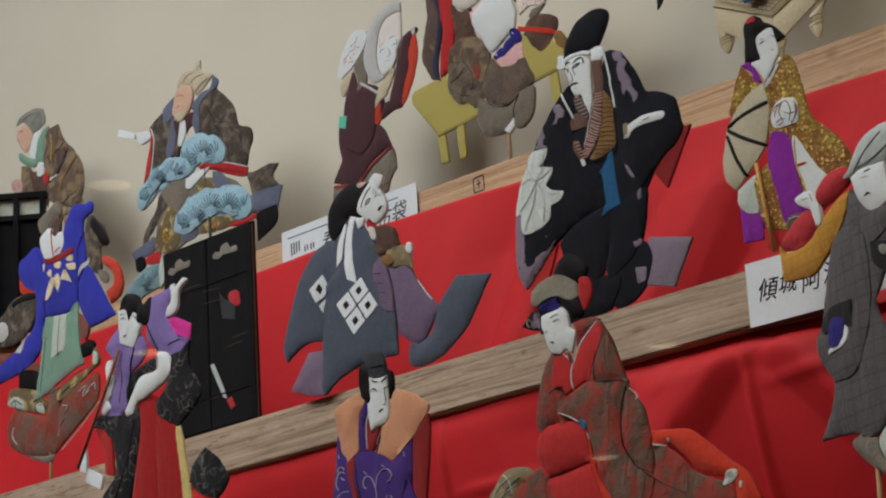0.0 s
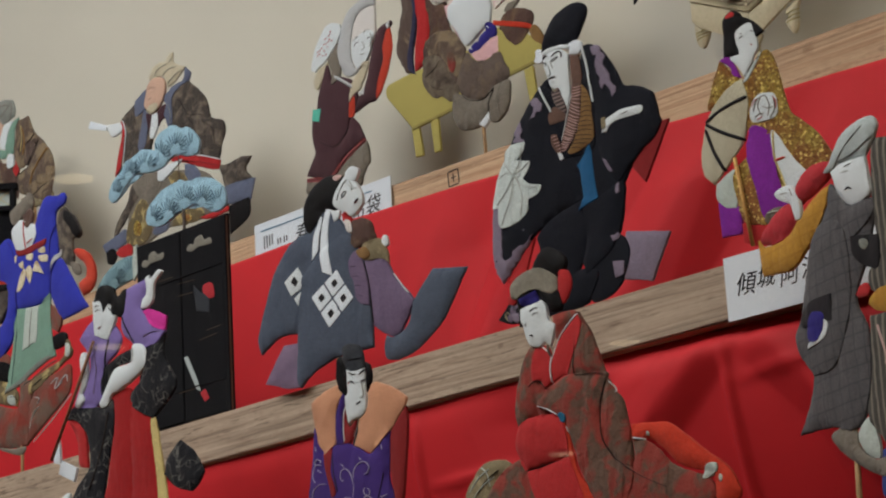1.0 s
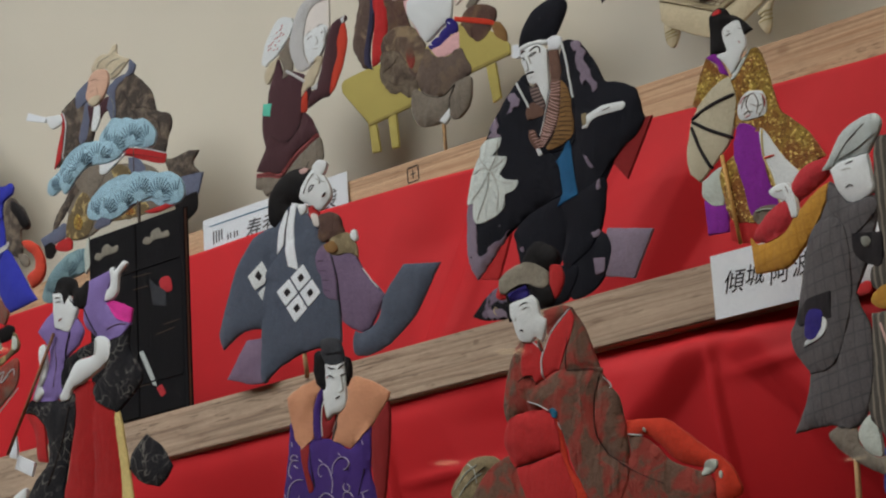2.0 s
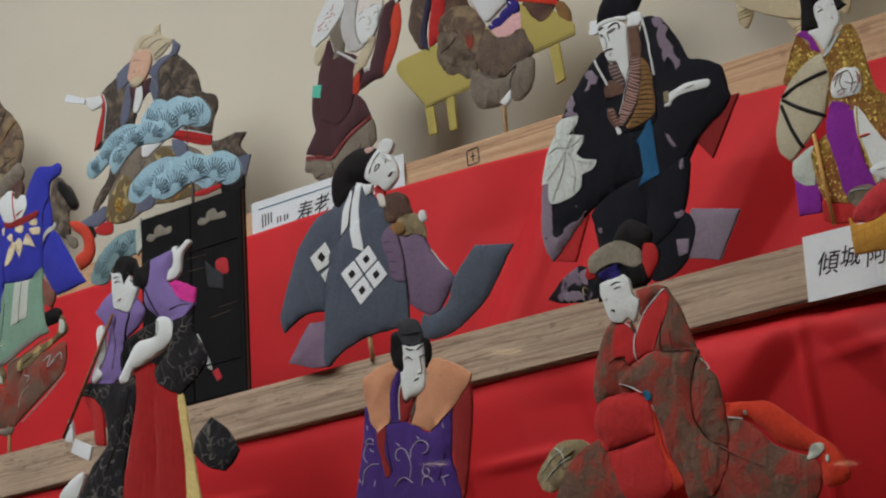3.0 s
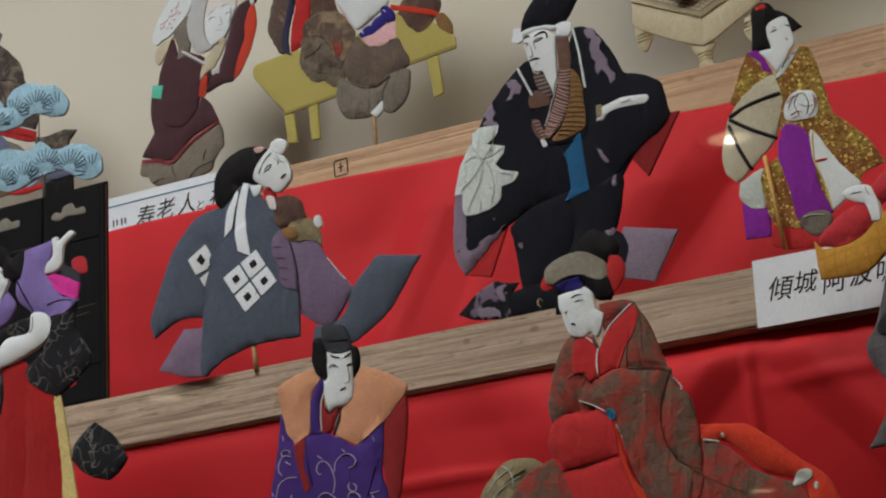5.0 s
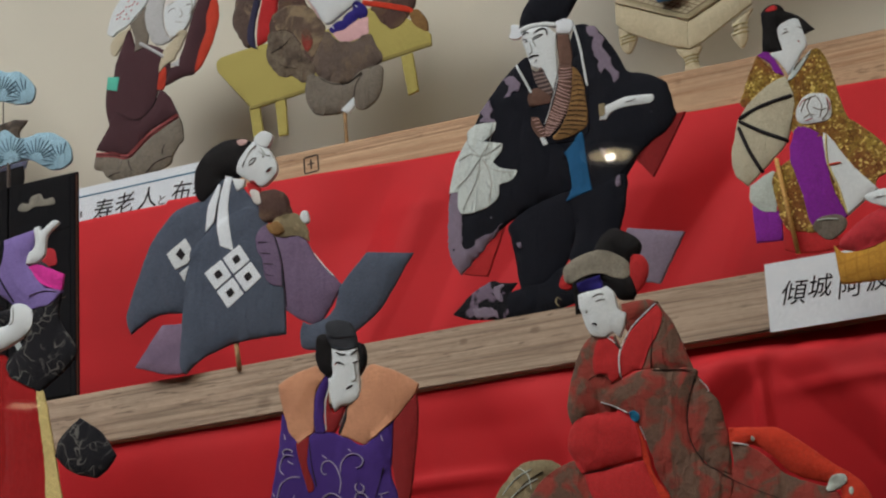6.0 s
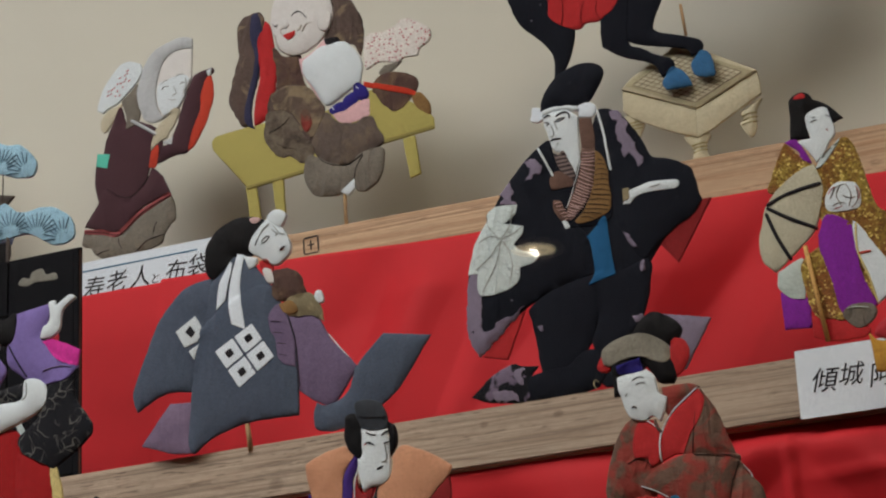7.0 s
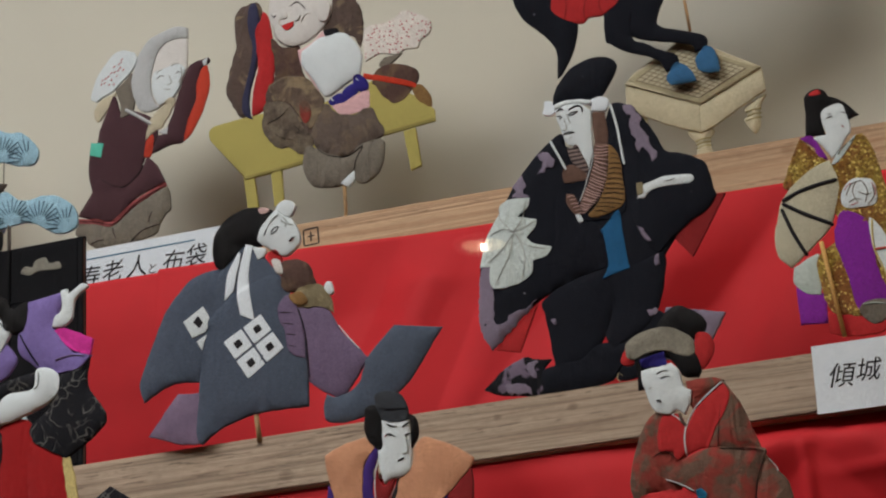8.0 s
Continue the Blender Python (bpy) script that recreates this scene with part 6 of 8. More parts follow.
d.line("lead", 0.1, [(-4, 30.8), (-2.8, 31.4), (-1.5, 32.2)])
d.line("lead", 0.1, [(-1.2, 32.5), (-0.9, 31.1), (-1.5, 30.1)])
d.pad("mint", 0.4, [(-2.3, 27.4), (-1.1, 29.1), (0.6, 29.7, 1), (0.5, 28.9), (-0.5, 27.7), (-0.7, 24.7), (-1.6, 24.1), (-2.9, 25.2)])
d.pad("mint", 0.4, [(-7.4, 27.2), (-6.5, 27.1), (-4.9, 25.9), (-2.8, 25.1), (-2.8, 24), (-4.4, 24.3), (-7, 25.9)])
d.pad("white", 0.25, [(-2.4, 23.9, 1), (-1.6, 24.3), (-0.7, 23.7), (-0.6, 22, 1), (-1.9, 22), (-2.4, 22.7)])
d.pad("red", 0.2, [(0.1, 22.7, 1), (0.7, 21.2), (0.1, 20.1, 1), (-0.7, 21.5)])
d.line("ink", 0.07, [(-6.7, 30.7), (-6, 30.7)])
d.done("elder_doll", (-1.193, 0.304, 0.355), 0, "brown robed old man padded cloth doll with green collar", "cloth doll", "cloth dolls on the stand")

# maroon robed old sage padded cloth doll with grey hood
d = Figure()
d.pad("white", 0.25, [(-6.8, 19.3, 1), (-6.6, 20.2), (-5.9, 22), (-4.7, 23.5), (-3.7, 24.5), (-2.7, 24.7), (-2.1, 24.6), (-1, 24.1, 1), (-0.7, 23.3, 1), (-1.1, 22.4), (-1.8, 21.5), (-2.8, 20.7), (-4.1, 19.7), (-5.3, 19.3), (-6, 18.9)])
d.line("crimson", 0.13, [(-5.3, 21.3), (-5.1, 21.5)])
d.line("crimson", 0.13, [(-4.9, 21.4), (-4.6, 21.6)])
d.line("crimson", 0.13, [(-5.4, 20.8), (-5.2, 21)])
d.line("crimson", 0.13, [(-4.5, 21.6), (-4.3, 21.8)])
d.line("crimson", 0.13, [(-4.1, 22), (-3.9, 22.2)])
d.line("crimson", 0.13, [(-3.7, 22), (-3.4, 22.2)])
d.line("crimson", 0.13, [(-4.1, 21.1), (-3.9, 21.3)])
d.line("crimson", 0.13, [(-3.8, 20.5), (-3.6, 20.7)])
d.line("crimson", 0.13, [(-3.2, 22.1), (-3, 22.3)])
d.line("crimson", 0.13, [(-3.1, 22.9), (-2.9, 23.1)])
d.line("crimson", 0.13, [(-2.8, 23.1), (-2.6, 23.2)])
d.line("crimson", 0.13, [(-3, 22.4), (-2.7, 22.6)])
d.line("crimson", 0.13, [(-3.4, 21.5), (-3.2, 21.6)])
d.line("crimson", 0.13, [(-4.4, 20.6), (-4.2, 20.7)])
d.line("crimson", 0.13, [(-3.8, 22.7), (-3.5, 22.9)])
d.line("crimson", 0.13, [(-2.6, 22.1), (-2.3, 22.3)])
d.line("crimson", 0.13, [(-5, 20.9), (-4.8, 21.1)])
d.line("crimson", 0.13, [(-2.8, 23.4), (-2.5, 23.6)])
d.pad("beard", 0.4, [(-6.2, 16.6), (-6.3, 17.7), (-5.3, 18.9), (-3.4, 19.5, 1), (-4.4, 17.9), (-5.6, 16.5)])
d.pad("maroon", 0.9, [(3.7, 15), (4.6, 17.7), (5.8, 20.5), (6.6, 21.2), (8.5, 21.5, 1), (8.6, 21), (7.5, 20.1), (7.1, 17.5), (6.2, 14.7), (5.2, 11.9), (3.4, 11.7), (1.7, 11.2), (1, 11.1, 1), (1.8, 13), (2.6, 13.2)])
d.pad("orange", 0.45, [(7.6, 20.1), (8.3, 20.6), (8.6, 19), (8.5, 17.4), (7.6, 14.9), (6.2, 12.5), (5.2, 11.8, 1), (6.1, 14.7), (6.9, 16.7), (7.1, 18.5)])
d.pad("white", 0.15, [(7.9, 21.1, 1), (8.5, 21.4, 1), (8.3, 20.6), (8, 20.5, 1)])
d.pad("maroon", 1, [(-3.6, 19.1), (-4.7, 17.1), (-5.6, 15.1), (-5.9, 13.7), (-6.7, 13.1), (-7, 11), (-7, 9.7), (-6.6, 8), (-6.4, 7.6), (-5, 6.6), (-1.1, 7.8), (0.3, 10.7), (1.8, 12.6), (1.5, 15.1), (-1, 16.7), (-2.7, 16.7)])
d.pad("lead", 0.5, [(-3.5, 19.9, 1), (-2.4, 20.5), (-1.3, 21.5), (-0.9, 19.4), (-1.2, 16.8), (-2.7, 16, 1), (-2.9, 17.9)])
d.pad("maroon", 0.9, [(0.6, 10.7, 1), (1.7, 9.6), (2.5, 8.1), (2.9, 7.1, 1), (0.3, 6.4), (-1.4, 5.6), (-3.6, 3.7), (-6.4, 4.3), (-8.4, 5, 1), (-7.3, 6.5), (-6.4, 7.7), (-5.3, 9), (-2.5, 7.4), (-0.5, 8.7)])
d.line("seam_shade_stripe", 0.07, [(-5.2, 8.9), (-3.8, 7.9), (-2.4, 7.5), (-1, 8.2), (0.2, 9.6)])
d.pad("lead", 0.9, [(-8.7, 2.8), (-8.5, 4.3, 1), (-6.2, 3.8), (-3.9, 3.2), (-1.2, 4.9), (0.7, 5.9), (3, 6.7, 1), (3.3, 5.9), (3.4, 4), (2.8, 3.4), (2, 2.3), (1.6, 1.3), (0, 0.9), (-1.4, 0.6), (-3.4, 0.3), (-5.3, 0.4), (-7, 1.4), (-7.6, 2.3)])
d.pad("trim", 0.15, [(-8.4, 4.7, 1), (-6.2, 4.3), (-3.8, 3.7), (-1.4, 5.5), (0.6, 6.4), (2.9, 7.2, 1), (3, 6.7, 1), (0.7, 5.8), (-1.2, 4.9), (-3.9, 3.1), (-5.9, 3.6), (-8.5, 4.2, 1)])
d.line("seam_shade_stripe", 0.07, [(-6.7, 1.3), (-5.8, 1.5), (-4.9, 1.5)])
d.line("seam_shade_stripe", 0.07, [(-3.8, 2.8), (-3.7, 2.1), (-3.3, 1.4)])
d.line("seam_shade_stripe", 0.07, [(-1.5, 0.8), (-0.2, 1.7), (0.9, 2), (2.1, 2.2)])
d.line("seam_shade_stripe", 0.07, [(1.3, 3.8), (0.9, 3.2), (0.8, 2.6)])
d.line("seam_shade_stripe", 0.07, [(-8.3, 4.4), (-6, 3.9), (-3.7, 3.3), (-1.2, 5.1), (0.7, 6), (3, 6.8)])
d.pad("hood", 0.7, [(-1.3, 20), (-1.1, 21.6), (-0.4, 23.7), (1, 25.3), (3, 26), (4.7, 26.2), (6, 25.7, 1), (6, 24.5, 1), (4.7, 24.6), (3.3, 24.5), (2.2, 23.7), (1.5, 22.2), (1.2, 20.3), (1.3, 18.4), (1.8, 17), (2.4, 16.5, 1), (0.7, 16.2), (-0.5, 16.9), (-1, 18.3)])
d.pad("face", 0.5, [(6, 24.5, 1), (5.9, 21.2), (5.7, 20.3), (4.6, 18), (3.8, 17.1), (2.4, 16.6), (1.7, 17), (1.2, 18.4), (1.1, 20.3), (1.5, 22.2), (2.2, 23.7), (3.3, 24.5), (4.7, 24.7)])
d.pad("white", 0.4, [(1.6, 20.7), (3, 21.1), (4.7, 21.3), (5.6, 20.7), (5.2, 19.2), (4.6, 17.9), (3.8, 17.2), (2.5, 16.7), (1.9, 17.3), (1.4, 18.9)])
d.line("greyhair", 0.07, [(6.1, 24.4), (4.8, 24.6), (3.4, 24.4), (2.3, 23.6), (1.6, 22), (1.2, 20.2), (1.3, 18.3), (1.9, 16.9)])
d.pad("beard", 0.3, [(1.4, 15.7, 1), (3.8, 17.3), (4.3, 16.9), (3.7, 15.7), (2.9, 14.5), (2.6, 14), (1.8, 13.7), (0.6, 12.6, 1), (0.9, 14.4)])
d.line("hood", 0.4, [(-2.1, 17), (-0.4, 15.8), (1.3, 14.5)])
d.pad("hood", 0.2, [(2, 13.5, 1), (3.3, 13.9, 1), (3.3, 12.9, 1), (2.2, 13.3)])
d.pad("orange", 0.2, [(0.6, 12.5, 1), (1.4, 13.2), (1.5, 12.4), (1, 10.7), (0.2, 10.7, 1)])
d.pad("tag", 0.1, [(-6.7, 13.8, 1), (-4.9, 13.3, 1), (-5.2, 11.6, 1), (-6.8, 12.2, 1)])
d.line("ink", 0.07, [(2.1, 19.9), (2.5, 20.2), (3.1, 20.1)])
d.line("ink", 0.07, [(4.6, 20.1), (4.9, 20.3), (5.2, 20.1)])
d.line("greyhair", 0.06, [(2, 20.6), (2.4, 20.9), (2.9, 21)])
d.line("greyhair", 0.06, [(4, 21.2), (4.5, 21.4), (5, 21.3)])
d.line("greyhair", 0.06, [(3, 18.5), (3.5, 18.3), (3.9, 18.3)])
d.line("greyhair", 0.06, [(3.7, 20), (4, 19.1), (3.5, 18.9)])
d.line("greyhair", 0.06, [(5.2, 20.8), (5.3, 19.9), (4.9, 18.9)])
d.done("sage_doll", (-0.447, 0.296, 0.326), 0, "maroon robed old sage padded cloth doll with grey hood", "cloth doll", "cloth dolls on the stand")

# laughing pot-bellied padded cloth doll on yellow bench with fan
d = Figure()
d.rod("wood", 0.45, (2.5, 5.9), (2.6, 0), front=False)
d.pad("khaki", 0.3, [(-9.5, 8.9, 1), (-8.2, 8.9, 1), (-7.7, 5, 1), (-9, 5.1, 1)])
d.pad("khaki", 0.3, [(-6.2, 9.2, 1), (-4.8, 9.3, 1), (-4.7, 4.7, 1), (-5.8, 4.8, 1)])
d.pad("khaki", 0.3, [(9.7, 10.8, 1), (11.1, 10.9, 1), (11.6, 6.4, 1), (10.4, 6.1, 1)])
d.pad("khaki", 0.35, [(-13, 15.8, 1), (-10.3, 16), (-6.8, 16.1), (-2.2, 15.5), (7.2, 17.6, 1), (12.4, 13.8, 1), (13.5, 12.5, 1), (13.5, 11.3, 1), (2.6, 10.3), (-2.4, 9.3), (-9.2, 8.6, 1), (-9.8, 9.5), (-13.5, 14.2, 1), (-13.6, 15.3)])
d.pad("darkkhaki", 0.12, [(-13.5, 14.2, 1), (-9.8, 9.5), (-9.2, 8.6, 1), (-2.4, 9.2), (2.6, 10.2), (13.5, 11.2, 1), (13.5, 11.6, 1), (3.8, 10.7), (-2.4, 9.6), (-9.2, 9, 1), (-9.7, 9.8)])
d.pad("sleeve", 1, [(1.9, 29.9), (3.9, 28.9), (5.2, 26.7), (5.5, 24.4), (5.2, 21.8, 1), (4.3, 23.1), (3.1, 23.7), (0.7, 24.6), (1.4, 26.9)])
d.pad("sleeve", 1, [(-10, 28.7), (-9.4, 29.6), (-8.4, 29.8), (-7.1, 29.9), (-6.8, 28), (-7.4, 25.9), (-7.1, 23.7), (-8, 20.7), (-8.7, 18.3), (-8.9, 16.5), (-9.7, 16.3), (-10.6, 17.8), (-11.3, 19.5), (-11.1, 21), (-10.6, 23.1), (-10, 24.9), (-10.1, 26.8)])
d.pad("navy", 0.7, [(-8.1, 29.4), (-7.3, 29.6), (-6.9, 27.1), (-7.3, 25.6), (-7.1, 23.7), (-7.8, 21), (-8.4, 18.6), (-8.4, 16.4), (-8, 15.6, 1), (-9, 16.2), (-9.3, 17.8), (-8.8, 19.9), (-8.1, 22.3), (-7.8, 24.4), (-8.3, 26.8)])
d.pad("red", 0.8, [(-6.5, 28.6, 1), (-5.9, 27.8), (-5.5, 25.5), (-5.2, 22.6), (-5.5, 19.5), (-6, 17.5), (-7, 16.4), (-8.1, 16, 1), (-8.2, 17), (-7.9, 19.4), (-7.3, 21.8), (-7.3, 24), (-7.4, 26.2), (-6.9, 27.4)])
d.pad("umber", 0.7, [(-5.5, 24.9), (-4.1, 23.6), (-2.2, 23.4), (-2, 20.7), (-1.7, 19.2), (-4.2, 19.4), (-5.5, 18.9), (-5.2, 21.4)])
d.pad("sleeve", 0.4, [(-5.7, 19.4), (-2.1, 19.6), (0.3, 16.4), (0, 13.6), (-0.8, 11.3), (-4.5, 12.3), (-6.3, 15.8)])
d.pad("speckle", 0.25, [(5.6, 23.6, 1), (6.4, 24.1), (8.1, 24), (9.6, 24.5), (10.2, 25), (11.4, 24.7), (12.8, 23.8), (13.5, 23), (13.3, 21.8), (12.2, 21.1), (11.8, 20.3), (10.3, 20.4), (9.4, 20), (7.3, 20.5), (5.7, 19.9, 1), (5.5, 21.3)])
d.pad("lead", 0.25, [(7.9, 19.9, 1), (10, 20, 1), (8.3, 18.9), (7.2, 19.1)])
d.pad("umber", 0.6, [(6.9, 18.5), (8.1, 19), (9.9, 18.7), (11.4, 17.9), (11.9, 16.9), (11.3, 15.8), (10, 14.5), (9, 14.2), (7.7, 15.2), (6.8, 16.7), (6.3, 17.1)])
d.pad("ochre", 0.5, [(11, 15.6), (12.1, 15.8), (13.1, 14.2), (13.1, 13), (12.2, 13.5), (11.4, 14.3)])
d.pad("pink", 0.5, [(-2.3, 22.8, 1), (-0.6, 23.5), (0.8, 24.6), (1.2, 23.5), (-0.7, 22.3), (0.1, 17.5), (-1.1, 19.3), (-2, 21)])
d.pad("white", 1.2, [(-1.9, 22.3), (-1, 23), (0.3, 23.7), (1.6, 23.8), (3.1, 23.8), (4.3, 22.8), (5.2, 21.2), (5.3, 19.8), (4.9, 18.3), (3.5, 17.7), (1.6, 16.6), (0.7, 16.6, 1), (0.1, 17.5), (-0.8, 19.2), (-1.8, 20.7)])
d.pad("ink", 0.2, [(0.8, 24.6, 1), (1.2, 23.8), (2.7, 24, 1), (2.4, 24.5)])
d.pad("face", 1.2, [(-5.7, 28), (-5.3, 25.8), (-4.7, 24.4), (-3.6, 23.6), (-2.2, 23.4), (-0.6, 23.9), (0.7, 24.8), (1.3, 25.5), (2, 26.8), (1.9, 28.7), (0.9, 30.5), (-1.6, 31.8), (-4.2, 31.8), (-5.4, 30.3)])
d.pad("face", 0.5, [(0.5, 27.7), (1.1, 28.2), (1.9, 27.4), (1.8, 26.2), (1.2, 25.4), (0.4, 26)])
d.pad("redlip", 0.12, [(-4.1, 26, 1), (-3.4, 26.1), (-2.5, 26.2, 1), (-2.6, 25.7), (-3.4, 25.3)])
d.line("beardgrey", 0.1, [(-5.2, 26.5), (-4.9, 25.2), (-4, 24)])
d.line("beardgrey", 0.1, [(-1.6, 25.9), (-1.1, 26.7), (-0.3, 26.7)])
d.line("beardgrey", 0.1, [(-3.7, 23.8), (-2.7, 23.4), (-1.5, 23.6)])
d.line("beardgrey", 0.1, [(-4.2, 26.1), (-4.3, 26.8), (-3.6, 26.9)])
d.line("beardgrey", 0.1, [(-2.3, 26.2), (-1.9, 26.3), (-1.7, 26.8)])
d.line("ink", 0.09, [(-2.9, 28.1), (-2.1, 28.5), (-1.5, 28.1), (-1, 27.4)])
d.line("ink", 0.09, [(-5.3, 27.7), (-5, 27.3), (-4.7, 27.5)])
d.pad("face", 0.35, [(-4.1, 27.5), (-3.6, 27.8), (-3.2, 27.1), (-3.7, 26.7)])
d.pad("orangered", 0.2, [(5.4, 18.5, 1), (11, 16.3), (11.5, 15.5, 1), (10.1, 16), (7.1, 17.2), (5.3, 17.9, 1)])
d.pad("navyblue", 0.5, [(1.1, 16), (2.2, 16.7), (3.1, 16.4), (3, 15.5), (1.8, 15.2)])
d.pad("navyblue", 0.6, [(2.8, 16.9), (4.1, 17.6), (4.9, 16.8), (4.4, 16.1), (3.2, 15.5)])
d.pad("navyblue", 0.5, [(4.1, 17.6), (4.8, 18.4), (5.8, 17.5), (5.9, 16.5), (5, 16.3)])
d.line("white", 0.12, [(1.3, 16.4), (1.8, 15.8)])
d.line("white", 0.12, [(4.5, 18), (4.9, 17.6)])
d.pad("pink", 0.4, [(1.5, 15.3, 1), (3.1, 15.5), (4.7, 16.2), (6, 16.3, 1), (6, 14.3, 1), (3.9, 13.9), (2.4, 14.2)])
d.pad("fur", 1, [(-1.1, 11.7), (-0.7, 13.3), (0.6, 15.8), (2.4, 14.2), (4.2, 13.9), (6.1, 14.3), (6.9, 12.7), (7.5, 10.8), (5.3, 10), (3.4, 9.2), (1.9, 9.3), (0.1, 10.1)])
d.pad("camo", 0.9, [(-5.7, 19), (-4.5, 19.8), (-2.6, 19.7), (-1.1, 19), (0.1, 17.2), (0.6, 16), (0, 14.4), (-1, 13.1), (-1.6, 13.5), (-2.5, 15.2), (-3.7, 16.7), (-5.5, 17.4), (-5.8, 18.4)])
d.pad("rust", 0.12, [(-2.1, 16.4), (-1.2, 16.2), (-0.9, 14.6), (-1.6, 13.8), (-2.2, 14.9)])
d.pad("olive", 1, [(-6.8, 16.4), (-6.2, 17.2), (-4.3, 16.9), (-2.9, 15.6), (-2.2, 13.9), (-1, 12.2), (-0.8, 11.5), (-1.4, 10.4), (-2.6, 10.4), (-3.7, 11.4), (-5.1, 11.6), (-6.3, 12.9), (-6.9, 14.6)])
d.line("seam_shade_stripe", 0.06, [(-6.2, 14.6), (-4.6, 15.1), (-3.6, 16)])
d.line("seam_shade_stripe", 0.06, [(-2.9, 13.7), (-2.3, 13), (-2.8, 12.8)])
d.line("seam_shade_stripe", 0.05, [(-5.3, 13.2), (-4.3, 12.5), (-3.1, 12.1)])
d.pad("lead", 1.2, [(-2, 10.2), (-1.4, 11), (-0.5, 10.7), (1, 9.7), (3.1, 9.1), (5, 10.1), (7.3, 10.3), (7.4, 8.4), (6.7, 6.5), (5.1, 5.6), (4, 6), (3.8, 7.3, 1), (2.4, 5.9), (0.6, 5.9), (-1.2, 6.5), (-2.2, 8.5)])
d.line("seam_shade_stripe", 0.06, [(-0.4, 10.6), (1, 9.5), (3.2, 9), (5.1, 9.9)])
d.line("seam_shade_stripe", 0.05, [(5.1, 9.7), (4.4, 8.6), (3.9, 7.2)])
d.pad("white", 0.3, [(2.3, 6, 1), (3.3, 6.8), (3.9, 7.2, 1), (3.9, 6.1), (3.1, 5.4, 1)])
d.done("laughing_doll", (-0.214, 0.27, 0.284), 0, "laughing pot-bellied padded cloth doll on yellow bench with fan", "cloth doll", "cloth dolls on the stand")

# black padded cloth horse with red saddle cloth and blue hooves
d = Figure()
d.rod("wood", 0.35, (8.1, 9.7), (8.4, 6.1), front=False)
d.pad("black", 1.2, [(-11.2, 15.9), (-10.3, 20.5), (-3.7, 21.9), (3.8, 20.3), (7.9, 17.3), (6.9, 13), (2.4, 9.7), (-2.5, 11.9), (-6.9, 12.2)])
d.pad("black", 1, [(-10.4, 15.2), (-10.5, 13.3), (-9.6, 11.2), (-8.1, 9.6), (-6.7, 7.9), (-6.1, 6.5), (-6.2, 3.6, 1), (-5.4, 4.4), (-4.1, 6.8), (-3.6, 9.4), (-4.4, 10.7), (-4.4, 13.9)])
d.pad("black", 0.9, [(1.6, 12.6), (6.1, 11.6), (5.2, 8.6), (5.2, 7.3), (7.4, 6.3), (9.5, 5.4), (10.2, 4.7), (10, 3.7, 1), (8.8, 3.6, 1), (8.5, 4.4), (6.8, 5), (2.9, 6.3), (1.3, 8.1)])
d.pad("black", 0.9, [(-0.1, 13), (-0.7, 7.4), (-0.1, 6.3), (1.5, 5.1), (3.7, 4.1), (4.9, 3.3), (5.6, 1.9, 1), (7, 2.6, 1), (6.7, 3.7), (5, 4.6), (3.6, 5.6), (2.2, 6.8), (2.6, 12.3)])
d.pad("red", 0.6, [(-6.2, 12.1, 1), (-6.2, 11.3), (-5, 10.1), (-3.2, 9.3), (-2.2, 9.8), (-0.6, 9.8), (1.2, 10.8), (1.6, 12.6), (-1.8, 14.4), (-5.7, 14.2)])
d.line("wine", 0.08, [(-4.9, 10), (-4.6, 11.4), (-4.6, 13)])
d.line("wine", 0.08, [(-2.6, 9.5), (-2.7, 10.7), (-2.2, 12.2)])
d.line("wine", 0.08, [(-0.6, 9.8), (-1, 10.9), (-0.6, 12.4)])
d.pad("hoof", 0.7, [(5.8, 1.8), (6.9, 2.7), (8.2, 1.6), (8.7, 0.3, 1), (7.1, 0.3), (5.9, 0.4, 1), (5.5, 1.1)])
d.pad("hoof", 0.7, [(9, 3.2), (10, 3.9), (10.8, 3.4), (11.2, 1.2), (10.6, 0.9), (9.2, 1.3), (8.7, 2.3)])
# Neck and head, out of view, added to cast shade on the wall.
d.pad("black", 1.1, [(2, 20), (7.9, 14), (12, 13.8), (16, 17), (20, 24), (24, 30), (20, 33), (14, 29), (8, 25)])
d.pad("black", 1, [(19, 33), (24, 31), (28, 24), (31, 18), (29, 15.5), (26, 17), (22, 23)])
d.done("horse_figure", (0.126, 0.262, 0.377), 0, "black padded cloth horse with red saddle cloth and blue hooves", "cloth figure", "cloth dolls on the stand")

# grey checked coat padded cloth doll in white bonnet with bundle
d = Figure()
d.rod("wood", 0.5, (0.1, 18.6), (-1.4, 0), front=False)
d.pad("denimblue", 0.6, [(3.7, 14.3, 1), (5.2, 14.5), (7.7, 14), (6.9, 10), (3.2, 10.7)])
d.pad("lead", 0.7, [(-3.3, 16.9), (-1.3, 17.3), (0.3, 16.5), (0.6, 15.2), (2.5, 13.8), (4.6, 13.5), (4.1, 12.1), (1.4, 13.1), (-1.4, 14.8), (-2.6, 15.8)])
d.pad("pale", 0.6, [(0.5, 16.2), (2.3, 17.3), (3.1, 15.9), (3.2, 13.8), (1.4, 14.5)])
d.pad("stripes2", 0.9, [(7, 39.5, 1), (9.5, 38.9), (12.4, 37.6), (10.1, 26.2), (5.1, 27), (4.5, 28.8), (6.3, 29.8), (6, 33.8), (6.5, 37.6)])
